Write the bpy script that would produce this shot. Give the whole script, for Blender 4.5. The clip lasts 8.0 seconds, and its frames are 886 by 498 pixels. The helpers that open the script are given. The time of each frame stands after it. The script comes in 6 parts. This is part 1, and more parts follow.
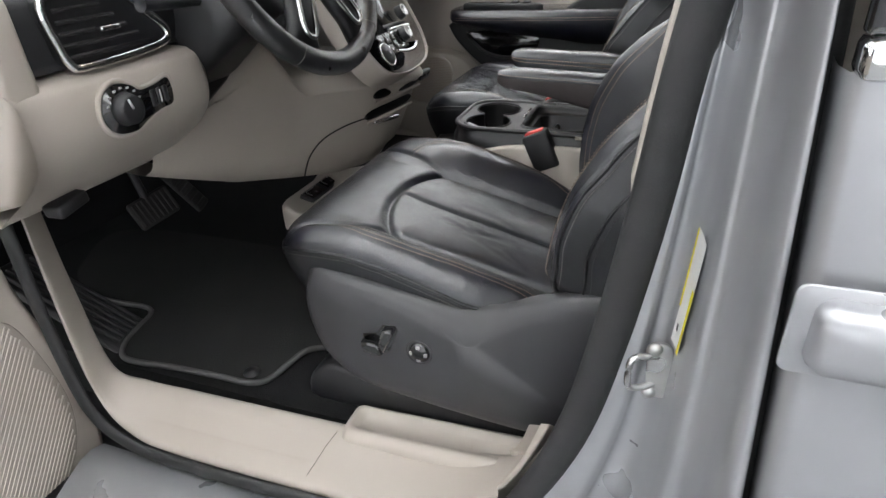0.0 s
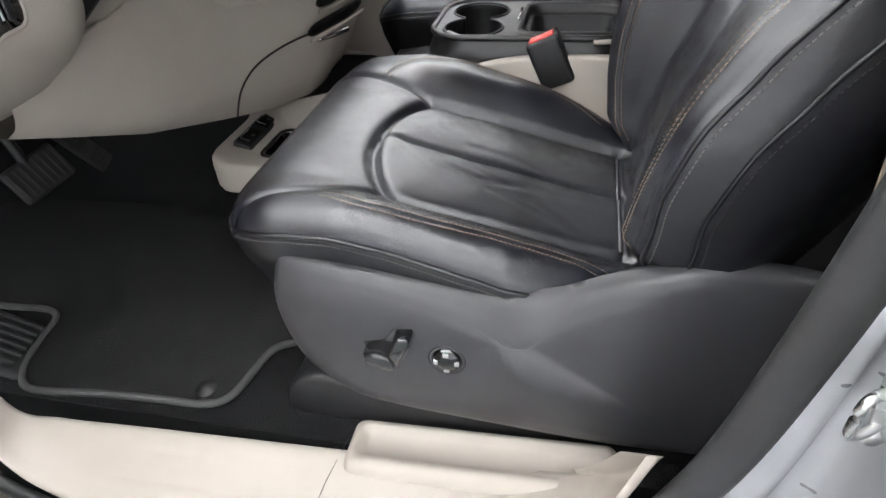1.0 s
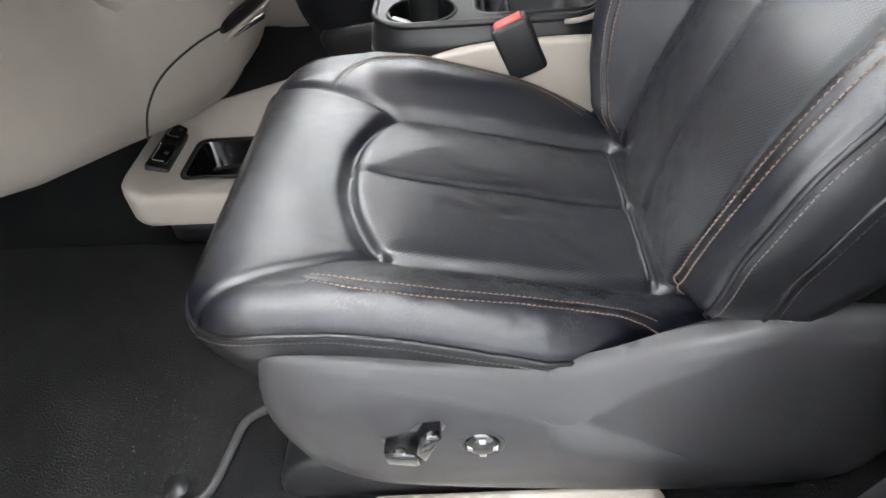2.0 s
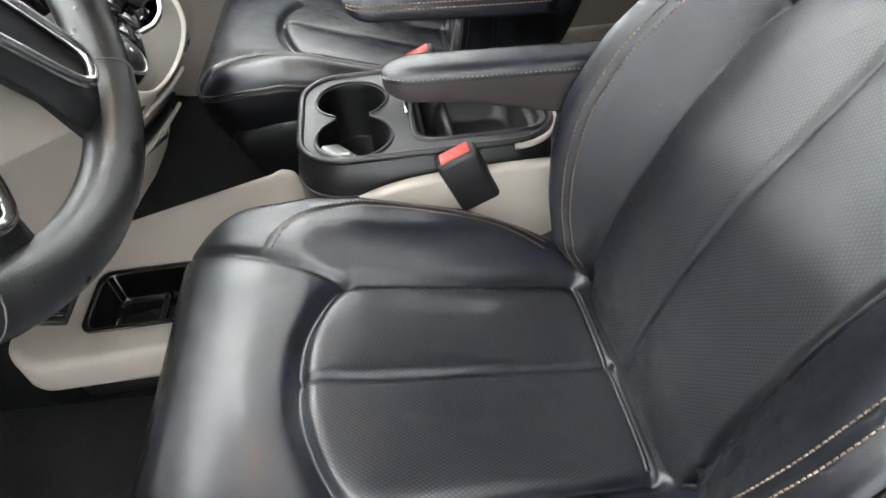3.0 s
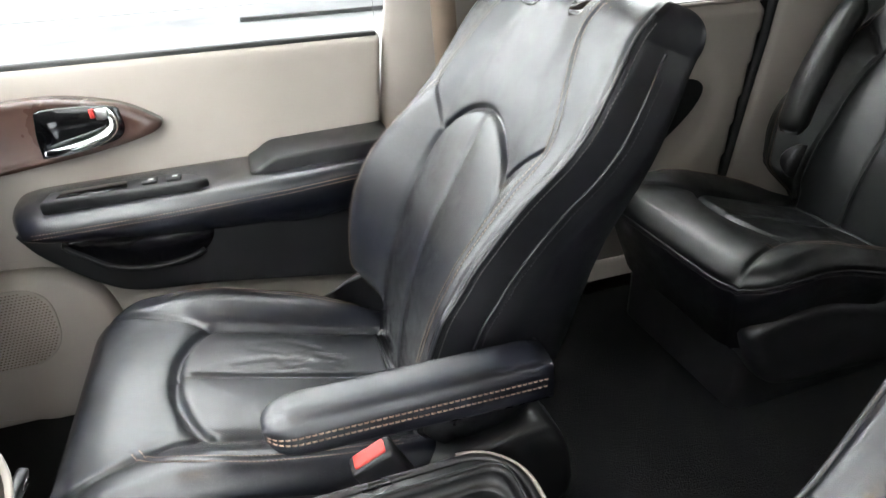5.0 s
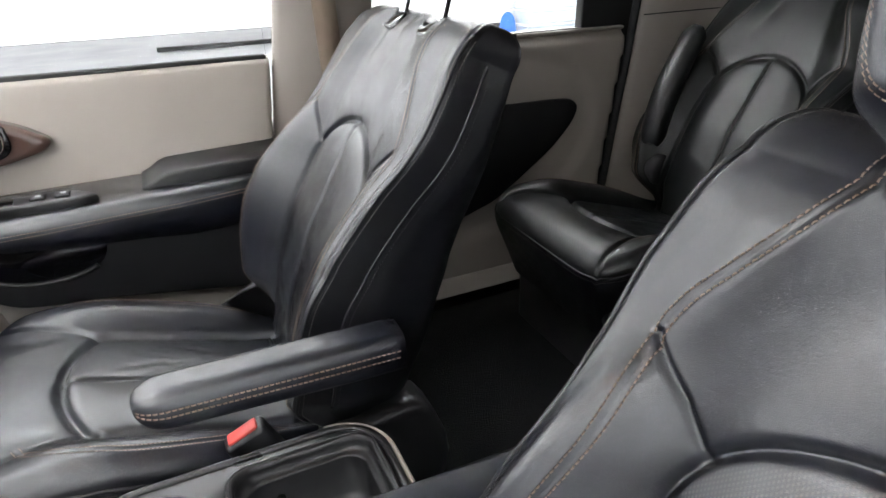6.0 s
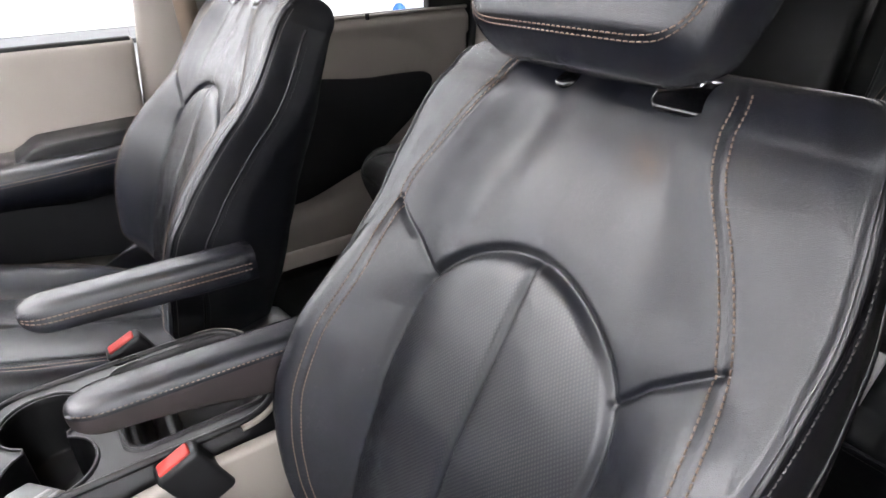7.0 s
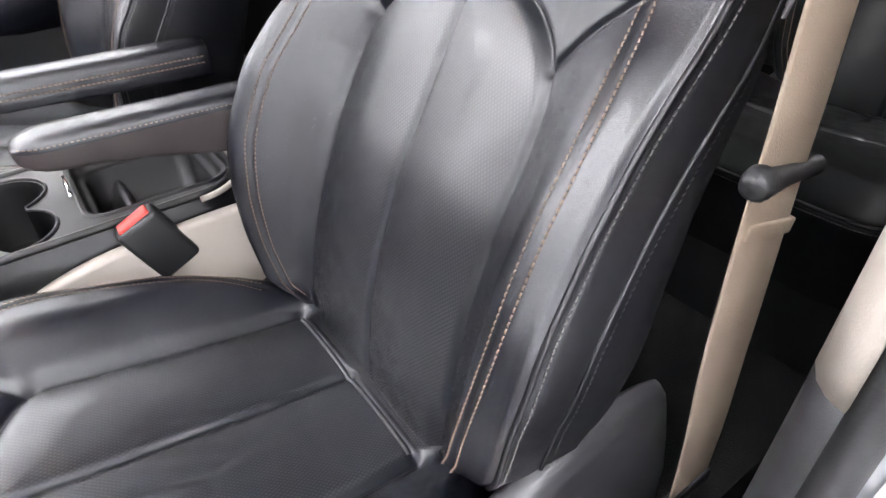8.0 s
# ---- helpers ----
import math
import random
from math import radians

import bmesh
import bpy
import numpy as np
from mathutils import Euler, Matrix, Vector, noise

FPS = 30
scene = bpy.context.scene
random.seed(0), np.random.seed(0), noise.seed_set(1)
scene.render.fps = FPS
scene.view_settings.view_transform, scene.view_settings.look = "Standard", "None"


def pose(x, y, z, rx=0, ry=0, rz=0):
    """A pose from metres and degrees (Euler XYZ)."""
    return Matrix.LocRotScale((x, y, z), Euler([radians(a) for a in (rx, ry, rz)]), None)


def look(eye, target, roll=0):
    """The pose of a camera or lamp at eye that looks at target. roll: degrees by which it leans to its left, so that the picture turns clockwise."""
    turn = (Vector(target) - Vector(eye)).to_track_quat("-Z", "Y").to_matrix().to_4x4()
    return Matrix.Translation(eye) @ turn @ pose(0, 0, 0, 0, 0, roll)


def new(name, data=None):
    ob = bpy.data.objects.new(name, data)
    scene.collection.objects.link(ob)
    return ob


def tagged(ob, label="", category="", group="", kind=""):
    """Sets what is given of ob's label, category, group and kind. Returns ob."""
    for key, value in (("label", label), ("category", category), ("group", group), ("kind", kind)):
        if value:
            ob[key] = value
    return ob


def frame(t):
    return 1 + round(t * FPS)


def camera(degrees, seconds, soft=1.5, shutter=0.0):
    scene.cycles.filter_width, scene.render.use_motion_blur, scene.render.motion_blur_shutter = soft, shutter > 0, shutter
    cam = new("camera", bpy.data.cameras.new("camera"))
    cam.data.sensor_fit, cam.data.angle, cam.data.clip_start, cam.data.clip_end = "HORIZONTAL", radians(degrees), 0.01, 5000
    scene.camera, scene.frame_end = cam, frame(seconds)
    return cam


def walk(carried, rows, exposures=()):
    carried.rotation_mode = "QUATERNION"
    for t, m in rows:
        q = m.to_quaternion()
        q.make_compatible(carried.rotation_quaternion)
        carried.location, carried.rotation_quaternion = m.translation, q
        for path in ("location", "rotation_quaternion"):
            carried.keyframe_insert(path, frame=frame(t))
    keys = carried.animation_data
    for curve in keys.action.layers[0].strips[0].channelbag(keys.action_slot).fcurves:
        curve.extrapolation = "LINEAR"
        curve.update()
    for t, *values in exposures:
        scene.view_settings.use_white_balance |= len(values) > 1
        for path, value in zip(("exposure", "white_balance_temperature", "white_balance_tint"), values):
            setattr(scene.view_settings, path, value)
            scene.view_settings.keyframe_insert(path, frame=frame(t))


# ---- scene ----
cam = camera(73.3, 8.0)
PATH = [
    (0, (0.337, -1.174, 0.761), (-0.290, 0.462, -0.203), -2.3),
    (0.5, (0.236, -1.068, 0.716), (-0.277, 0.548, -0.345), -3),
    (1, (0.176, -0.983, 0.688), (-0.211, 0.572, -0.508), -3.9),
    (1.2, (0.148, -0.955, 0.682), (-0.197, 0.576, -0.558), -4),
    (2.3, (0.061, -0.806, 0.734), (0.053, 0.646, -0.641), -5),
    (2.5, (0.055, -0.774, 0.749), (0.103, 0.677, -0.627), -4.7),
    (3, (0.055, -0.672, 0.788), (0.202, 0.772, -0.587), -3.5),
    (3.5, (0.092, -0.527, 0.828), (0.272, 0.876, -0.585), -3.2),
    (4, (0.074, -0.399, 0.817), (0.399, 1.128, -0.434), -2.3),
    (4.5, (0.055, -0.326, 0.870), (0.468, 1.273, -0.257), -2.8),
    (4.7, (0.059, -0.315, 0.883), (0.509, 1.322, -0.175), -2.9),
    (5.8, (0.114, -0.402, 0.889), (0.793, 1.257, 0.002), -1.9),
    (6, (0.119, -0.434, 0.884), (0.847, 1.198, -0.013), -1.7),
    (6.5, (0.122, -0.545, 0.883), (0.988, 1.015, -0.019), -1.7),
    (7, (0.123, -0.655, 0.872), (1.088, 0.833, -0.052), -2.1),
    (7.5, (0.113, -0.710, 0.829), (1.088, 0.712, -0.185), -2.7),
    (8, (0.097, -0.736, 0.739), (1.004, 0.596, -0.445), -3),
]
EXPOSURES = [(0, -0.3, 6500, 10), (0.5, 0.0, 6500, 11), (1.0, 0.3, 6500, 10), (2.5, 0.85, 6500, 9), (3.5, 0.62, 6500, 4), (4.5, 1.1, 6500, 5), (6.0, 0.33, 6500, 10), (7.0, 0.5, 6500, 14), (8.0, 0.95, 6450, 15)]
walk(cam, [(t, look(eye, target, roll)) for t, eye, target, roll in PATH], EXPOSURES)

# ---- light: a closed workshop bay with ceiling lamps ----
world = bpy.data.worlds.new("world")
scene.world = world
world.use_nodes = True
world.node_tree.nodes["Background"].inputs[0].default_value = (0.9, 0.95, 1.0, 1)
world.node_tree.nodes["Background"].inputs[1].default_value = 0.05
scene.view_settings.exposure = 0.0


def area_lamp(name, x, y, z, sx, sy, watts, colour, aim=None):
    data = bpy.data.lights.new(name, "AREA")
    data.shape, data.size, data.size_y, data.energy, data.color = "RECTANGLE", sx, sy, watts, colour
    ob = new(name, data)
    ob.matrix_world = look((x, y, z), aim or (x, y, z - 1.001))
    return ob


LAMP_Z = 2.75
LAMP_X, LAMP_Y = (-4.0, -0.6, 2.8, 6.2), (-2.2, 2.4, 6.0)
for lx in LAMP_X:
    for ly in LAMP_Y:
        area_lamp("ceiling_lamp", lx, ly, LAMP_Z, 1.6, 0.3, 12 if ly < 0 else 9, (0.97, 0.98, 1.0))
        # unseen lamp added to brighten the ceiling that the leather reflects
        area_lamp("ceiling_fill", lx, ly, LAMP_Z + 0.07, 1.6, 0.3, 260, (0.97, 0.98, 1.0), (lx, ly, 5.0))


# ---- building blocks ----
ORIGIN = {}


def thing(name, at, label, category, group="", kind=""):
    ob = new(name)
    ob.empty_display_size = 0.05
    ob.location = at
    ORIGIN[ob.name] = Vector(at)
    return tagged(ob, label, category, group, kind)


def mesh_of(name, verts, faces, material, uv=None, smooth=True):
    me = bpy.data.meshes.new(name)
    me.from_pydata([tuple(v) for v in verts], [], [tuple(f) for f in faces])
    if uv is not None:
        layer = me.uv_layers.new(name="UVMap")
        idx = np.empty(len(me.loops), dtype=np.int32)
        me.loops.foreach_get("vertex_index", idx)
        layer.data.foreach_set("uv", np.asarray(uv, dtype=np.float32)[idx].ravel())
    if smooth:
        me.shade_smooth()
    if material:
        me.materials.append(material)
    return me


def part(name, geo, material, parent, label="", smooth=True, kind=""):
    """Links geometry (verts, faces[, uv]) given in world metres as one mesh under its thing or part."""
    verts, faces = np.asarray(geo[0], float), geo[1]
    root = ORIGIN[parent.name]
    ob = new(name, mesh_of(name, verts - np.array(root), faces, material, geo[2] if len(geo) > 2 else None, smooth))
    ob.parent = parent
    ORIGIN[ob.name] = root
    return tagged(ob, label, kind=kind)


def solid(name, geo, material, label, category, kind="", group="", smooth=True):
    """One top-level mesh, its origin at the middle of its base."""
    verts = np.asarray(geo[0], float)
    base = Vector(((verts[:, 0].min() + verts[:, 0].max()) / 2, (verts[:, 1].min() + verts[:, 1].max()) / 2, verts[:, 2].min()))
    ob = new(name, mesh_of(name, verts - np.array(base), geo[1], material, geo[2] if len(geo) > 2 else None, smooth))
    ob.location = base
    ORIGIN[ob.name] = base
    return tagged(ob, label, category, group, kind)


def from_bm(bm):
    bm.verts.index_update()
    out = [v.co[:] for v in bm.verts], [[v.index for v in f.verts] for f in bm.faces]
    bm.free()
    return out


def join(*geos):
    verts, faces = [], []
    for g in geos:
        n = len(verts)
        verts += [tuple(v) for v in g[0]]
        faces += [[i + n for i in f] for f in g[1]]
    return verts, faces


def moved(geo, m):
    return [tuple(m @ Vector(v)) for v in geo[0]], geo[1]


def box(lo, hi, bevel=0.0, seg=2):
    bm = bmesh.new()
    bmesh.ops.create_cube(bm, size=1)
    for v in bm.verts:
        v.co = Vector([lo[k] + (v.co[k] + 0.5) * (hi[k] - lo[k]) for k in range(3)])
    if bevel:
        bmesh.ops.bevel(bm, geom=bm.edges[:], offset=bevel, segments=seg, profile=0.5, affect="EDGES")
    return from_bm(bm)


def obox(centre, size, turn, bevel=0.0, seg=2):
    g = box([-s / 2 for s in size], [s / 2 for s in size], bevel, seg)
    return moved(g, Matrix.Translation(centre) @ Euler([radians(a) for a in turn]).to_matrix().to_4x4())


def curve_through(pts, n=8, closed=False):
    """A smooth line through points, with n steps between each pair."""
    p = np.asarray(pts, float)
    k, out = len(p), []
    for i in range(k if closed else k - 1):
        a, b, c, d = (p[j % k] if closed else p[min(max(j, 0), k - 1)] for j in (i - 1, i, i + 1, i + 2))
        for s in np.arange(n) / n:
            out.append(0.5 * (2 * b + (c - a) * s + (2 * a - 5 * b + 4 * c - d) * s * s + (3 * b - a - 3 * c + d) * s**3))
    if not closed:
        out.append(p[-1])
    return np.array(out)


def prism(outline, axis, lo, hi, bevel=0.0, seg=2):
    """A flat outline, given in the other two axes in order, thickened along an axis."""
    bm = bmesh.new()
    k = "xyz".index(axis)

    def place(p, w):
        q = list(p)
        q.insert(k, w)
        return q

    a = [bm.verts.new(place(p, lo)) for p in outline]
    b = [bm.verts.new(place(p, hi)) for p in outline]
    n = len(a)
    bm.faces.new(a)
    bm.faces.new(b[::-1])
    for i in range(n):
        bm.faces.new((a[i], b[i], b[(i + 1) % n], a[(i + 1) % n]))
    bmesh.ops.recalc_face_normals(bm, faces=bm.faces[:])
    if bevel:
        rim = [e for e in bm.edges if abs(e.verts[0].co[k] - e.verts[1].co[k]) < 1e-9]
        bmesh.ops.bevel(bm, geom=rim, offset=bevel, segments=seg, profile=0.5, affect="EDGES", clamp_overlap=True)
    bmesh.ops.triangulate(bm, faces=[f for f in bm.faces if len(f.verts) > 4])
    return from_bm(bm)


def sheet(p, uv=None, close_u=False, close_v=False, flip=False):
    """A surface through a net of points p[i, j]."""
    p = np.asarray(p, float)
    m, n = p.shape[:2]
    faces = []
    for i in range(m if close_u else m - 1):
        for j in range(n if close_v else n - 1):
            a, b, c, d = i * n + j, i * n + (j + 1) % n, ((i + 1) % m) * n + (j + 1) % n, ((i + 1) % m) * n + j
            faces.append((a, d, c, b) if flip else (a, b, c, d))
    out = (p.reshape(-1, 3), faces)
    return out if uv is None else (*out, np.asarray(uv).reshape(-1, 2))


def tube(line, radius, sides=8, closed=False, flat=1.0, caps=True, up=(0, 0, 1)):
    """A round bar along a line; radius may vary. flat squeezes it along the up side."""
    p = np.asarray(line, float)
    n = len(p)
    r = np.broadcast_to(np.asarray(radius, float), n)
    d = np.roll(p, -1, 0) - np.roll(p, 1, 0) if closed else np.gradient(p, axis=0)
    d /= np.linalg.norm(d, axis=1)[:, None] + 1e-12
    side = np.cross(d, np.array(up, float))
    weak = np.linalg.norm(side, axis=1) < 1e-3
    side[weak] = np.cross(d[weak], np.array((1.0, 0.1, 0)))
    side /= np.linalg.norm(side, axis=1)[:, None]
    top = np.cross(side, d)
    a = np.arange(sides) / sides * 2 * np.pi
    ring = p[:, None] + r[:, None, None] * (np.cos(a)[None, :, None] * side[:, None] + flat * np.sin(a)[None, :, None] * top[:, None])
    verts, faces = sheet(ring, close_u=closed, close_v=True)
    faces = list(faces)
    if caps and not closed:
        faces += [tuple(range(sides)), tuple(range((n - 1) * sides, n * sides))[::-1]]
    return verts, faces


def lathe(profile, centre, axis="z", sides=32, tilt=None):
    """A turned shape: profile of (radius, height) about an axis through centre."""
    a = np.arange(sides) / sides * 2 * np.pi
    p = np.array([[(r * np.cos(t), r * np.sin(t), h) for t in a] for r, h in profile])
    m = {"z": Matrix(), "x": Euler((0, radians(90), 0)).to_matrix().to_4x4(), "y": Euler((radians(-90), 0, 0)).to_matrix().to_4x4()}[axis]
    if tilt:
        m = Euler([radians(t) for t in tilt]).to_matrix().to_4x4()
    v, f = sheet(p, close_v=True)
    f = list(f)
    n = len(profile)
    if profile[0][0] > 1e-6:
        f.append(tuple(range(sides))[::-1])
    if profile[-1][0] > 1e-6:
        f.append(tuple(range((n - 1) * sides, n * sides)))
    return moved((v, f), Matrix.Translation(centre) @ m)


def loft(loops, cap=True):
    """A skin over loops of points; cap True closes both ends, "end" the last alone."""
    p = np.asarray(loops, float)
    v, f = sheet(p, close_v=True)
    f = list(f)
    m, n = p.shape[:2]
    if cap is True:
        f.append(tuple(range(n))[::-1])
    if cap:
        f.append(tuple(range((m - 1) * n, m * n)))
    return v, f


def rounded_rect(hx, hy, r, n=6, cx=0.0, cy=0.0):
    out = []
    for qx, qy, a0 in ((1, 1, 0), (-1, 1, 90), (-1, -1, 180), (1, -1, 270)):
        for k in range(n + 1):
            a = radians(a0 + 90 * k / n)
            out.append((cx + qx * (hx - r) + r * math.cos(a), cy + qy * (hy - r) + r * math.sin(a)))
    return out


def smooth01(x, lo=0.0, hi=1.0):
    t = np.clip((np.asarray(x, float) - lo) / (hi - lo), 0, 1)
    return t * t * (3 - 2 * t)


def far_from(line, a, b):
    """The distance of points (a, b) from a line of points in the same plane, and how far along it the nearest place lies."""
    line = np.asarray(line, float)
    best, along, run = np.full(np.shape(a), 9.0), np.zeros(np.shape(a)), 0.0
    for (x0, y0), (x1, y1) in zip(line[:-1], line[1:]):
        dx, dy = x1 - x0, y1 - y0
        ln = math.hypot(dx, dy)
        t = np.clip(((a - x0) * dx + (b - y0) * dy) / (ln * ln + 1e-12), 0, 1)
        d = np.hypot(a - x0 - t * dx, b - y0 - t * dy)
        along = np.where(d < best, run + t * ln, along)
        best = np.minimum(best, d)
        run += ln
    return best, along


def inside(poly, a, b):
    poly = np.asarray(poly, float)
    hit = np.zeros(np.shape(a), bool)
    for (x0, y0), (x1, y1) in zip(poly, np.roll(poly, -1, 0)):
        cross = ((y0 > b) != (y1 > b)) & (a < (x1 - x0) * (b - y0) / (y1 - y0 + 1e-15) + x0)
        hit ^= cross
    return hit


def stitches(line, ups, pitch=0.0046, length=0.0035, width=0.0011, height=0.0009):
    """A row of thread stitches along a line, lying on the surface whose normals are given."""
    p, u = np.asarray(line, float), np.asarray(ups, float)
    run = np.r_[0, np.cumsum(np.linalg.norm(np.diff(p, axis=0), axis=1))]
    verts, faces = [], []
    for s in np.arange(pitch, run[-1] - pitch, pitch):
        a = np.array([np.interp(s - length / 2, run, p[:, k]) for k in range(3)])
        b = np.array([np.interp(s + length / 2, run, p[:, k]) for k in range(3)])
        n = np.array([np.interp(s, run, u[:, k]) for k in range(3)])
        n /= np.linalg.norm(n) + 1e-12
        d = (b - a) / (np.linalg.norm(b - a) + 1e-12)
        w = np.cross(n, d) * width / 2
        m = (a + b) / 2
        i = len(verts)
        verts += [a - w - 0.0004 * n, a + w - 0.0004 * n, m + w + 0.3 * height * n, m - w + 0.3 * height * n, b - w - 0.0004 * n, b + w - 0.0004 * n, m + height * n]
        faces += [(i, i + 1, i + 6), (i + 1, i + 2, i + 6), (i + 2, i + 5, i + 6), (i + 5, i + 4, i + 6), (i + 4, i + 3, i + 6), (i + 3, i, i + 6)]
    return verts, faces


# ---- materials ----
def node_mat(name):
    m = bpy.data.materials.new(name)
    m.use_nodes = True
    t = m.node_tree
    return m, t, t.nodes["Principled BSDF"]


def add(t, kind, **sets):
    n = t.nodes.new(kind)
    for key, value in sets.items():
        n.inputs[key].default_value = value
    return n


def noise_of(t, coord, scale, detail=4.0, rough=0.55):
    n = add(t, "ShaderNodeTexNoise", Scale=scale, Detail=detail, Roughness=rough)
    t.links.new(coord, n.inputs["Vector"])
    return n.outputs["Fac"]


def ramp(t, fac, lo, hi, a, b):
    n = t.nodes.new("ShaderNodeMapRange")
    n.inputs["From Min"].default_value, n.inputs["From Max"].default_value = lo, hi
    n.inputs["To Min"].default_value, n.inputs["To Max"].default_value = a, b
    t.links.new(fac, n.inputs["Value"])
    return n.outputs["Result"]


def blend(t, fac, a, b):
    n = t.nodes.new("ShaderNodeMix")
    n.data_type = "RGBA"
    for socket, value in ((n.inputs[6], a), (n.inputs[7], b)):
        if isinstance(value, tuple):
            socket.default_value = (*value, 1)
        else:
            t.links.new(value, socket)
    t.links.new(fac, n.inputs[0])
    return n.outputs[2]


def bump_of(t, height, strength, distance, after=None):
    n = add(t, "ShaderNodeBump", Strength=strength, Distance=distance)
    t.links.new(height, n.inputs["Height"])
    if after is not None:
        t.links.new(after, n.inputs["Normal"])
    return n.outputs["Normal"]


def surface(name, colour, rough, metal=0.0, other=None, patch=6.0, grain=600.0, relief=0.25, depth=0.0006, wear=0.08, coat=0.0, spec=0.5):
    """Paint, plastic, cloth or metal with stains at one scale and grain at another."""
    m, t, b = node_mat(name)
    geo = t.nodes.new("ShaderNodeTexCoord").outputs["Object"]
    big, fine = noise_of(t, geo, patch), noise_of(t, geo, grain, 2.0)
    other = other or tuple(c * 0.82 for c in colour)
    t.links.new(blend(t, ramp(t, big, 0.35, 0.7, 0, 1), colour, other), b.inputs["Base Color"])
    t.links.new(ramp(t, big, 0.3, 0.7, max(0.02, rough - wear), min(1, rough + wear)), b.inputs["Roughness"])
    b.inputs["Metallic"].default_value = metal
    b.inputs["Coat Weight"].default_value = coat
    b.inputs["Coat Roughness"].default_value = 0.05
    b.inputs["Specular IOR Level"].default_value = spec
    if relief:
        t.links.new(bump_of(t, fine, relief, depth), b.inputs["Normal"])
    return m


def leather(name, holes=False, colour=(0.0042, 0.0050, 0.0092), rough=0.42, coat=1.0, creased=0.0, grain=0.24):
    """Coated leather: pebble grain, soft waves, scuffs on the worn places, and needle holes where it is perforated."""
    m, t, b = node_mat(name)
    tc = t.nodes.new("ShaderNodeTexCoord")
    obj, uv = tc.outputs["Object"], tc.outputs["UV"]
    big, mid = noise_of(t, obj, 9.0), noise_of(t, obj, 48.0, 5.0, 0.6)
    worn = ramp(t, big, 0.4, 0.72, 0, 1)
    base = blend(t, worn, colour, tuple(c * 1.4 + 0.0015 for c in colour))
    # pale hair-thin scratches in a few patches
    st = t.nodes.new("ShaderNodeMapping")
    st.inputs["Rotation"].default_value = (0.3, 0.2, 0.5)
    st.inputs["Scale"].default_value = (60, 420, 160)
    t.links.new(obj, st.inputs["Vector"])
    hair = ramp(t, noise_of(t, st.outputs["Vector"], 1.0, 2.0), 0.66, 0.74, 0, 1)
    patch = ramp(t, noise_of(t, obj, 14.0, 3.0), 0.52, 0.68, 0, 0.14)
    mul = t.nodes.new("ShaderNodeMath")
    mul.operation = "MULTIPLY"
    t.links.new(hair, mul.inputs[0])
    t.links.new(patch, mul.inputs[1])
    base = blend(t, mul.outputs[0], base, (0.10, 0.10, 0.105))
    # fine crossing creases where the cover is sat on and rubbed
    warp = t.nodes.new("ShaderNodeVectorMath")
    warp.operation = "MULTIPLY_ADD"
    wn = add(t, "ShaderNodeTexNoise", Scale=30.0, Detail=3.0)
    t.links.new(obj, wn.inputs["Vector"])
    t.links.new(wn.outputs["Color"], warp.inputs[0])
    warp.inputs[1].default_value = (0.05, 0.05, 0.05)
    t.links.new(obj, warp.inputs[2])
    crack = add(t, "ShaderNodeTexVoronoi", Scale=150.0)
    crack.feature = "DISTANCE_TO_EDGE"
    t.links.new(warp.outputs[0], crack.inputs["Vector"])
    line = ramp(t, crack.outputs["Distance"], 0.0, 0.045, 1, 0)
    where = ramp(t, noise_of(t, obj, 11.0, 2.0), 0.50, 0.66, 0, creased)
    fold = t.nodes.new("ShaderNodeMath")
    fold.operation = "MULTIPLY"
    t.links.new(line, fold.inputs[0])
    t.links.new(where, fold.inputs[1])
    base = blend(t, fold.outputs[0], base, (0.05, 0.05, 0.053))
    cells = add(t, "ShaderNodeTexVoronoi", Scale=760.0)
    cells.feature = "DISTANCE_TO_EDGE"
    t.links.new(obj, cells.inputs["Vector"])
    pebble = ramp(t, cells.outputs["Distance"], 0.0, 0.14, 0, 1)
    n1 = bump_of(t, mid, 0.10, 0.0035)
    n1 = bump_of(t, fold.outputs[0], -0.3, 0.0009, n1)
    n2 = bump_of(t, pebble, grain, 0.0004, n1)
    r = ramp(t, mid, 0.3, 0.75, rough - 0.05, rough + 0.10)
    if holes:
        mp = t.nodes.new("ShaderNodeMapping")
        mp.inputs["Rotation"].default_value = (0, 0, radians(38))
        mp.inputs["Scale"].default_value = (290, 455, 1)
        t.links.new(uv, mp.inputs["Vector"])
        dots = add(t, "ShaderNodeTexVoronoi", Scale=1.0, Randomness=0.0)
        dots.voronoi_dimensions = "2D"
        t.links.new(mp.outputs["Vector"], dots.inputs["Vector"])
        hole = ramp(t, dots.outputs["Distance"], 0.18, 0.42, 1, 0)
        at = t.nodes.new("ShaderNodeAttribute")
        at.attribute_name = "inset"
        keep = ramp(t, at.outputs["Fac"], 0.005, 0.010, 0, 1)
        mul = t.nodes.new("ShaderNodeMath")
        mul.operation = "MULTIPLY"
        t.links.new(hole, mul.inputs[0])
        t.links.new(keep, mul.inputs[1])
        hole = mul.outputs[0]
        # holes coloured paler than the leather, a painted glint for their rims
        base = blend(t, hole, base, (0.030, 0.030, 0.031))
        n2 = bump_of(t, hole, -0.8, 0.0009, n2)
    t.links.new(base, b.inputs["Base Color"])
    t.links.new(r, b.inputs["Roughness"])
    t.links.new(n2, b.inputs["Normal"])
    b.inputs["Specular IOR Level"].default_value = 0.25
    b.inputs["Coat Weight"].default_value = coat
    b.inputs["Coat Roughness"].default_value = 0.14
    b.inputs["Coat IOR"].default_value = 1.6
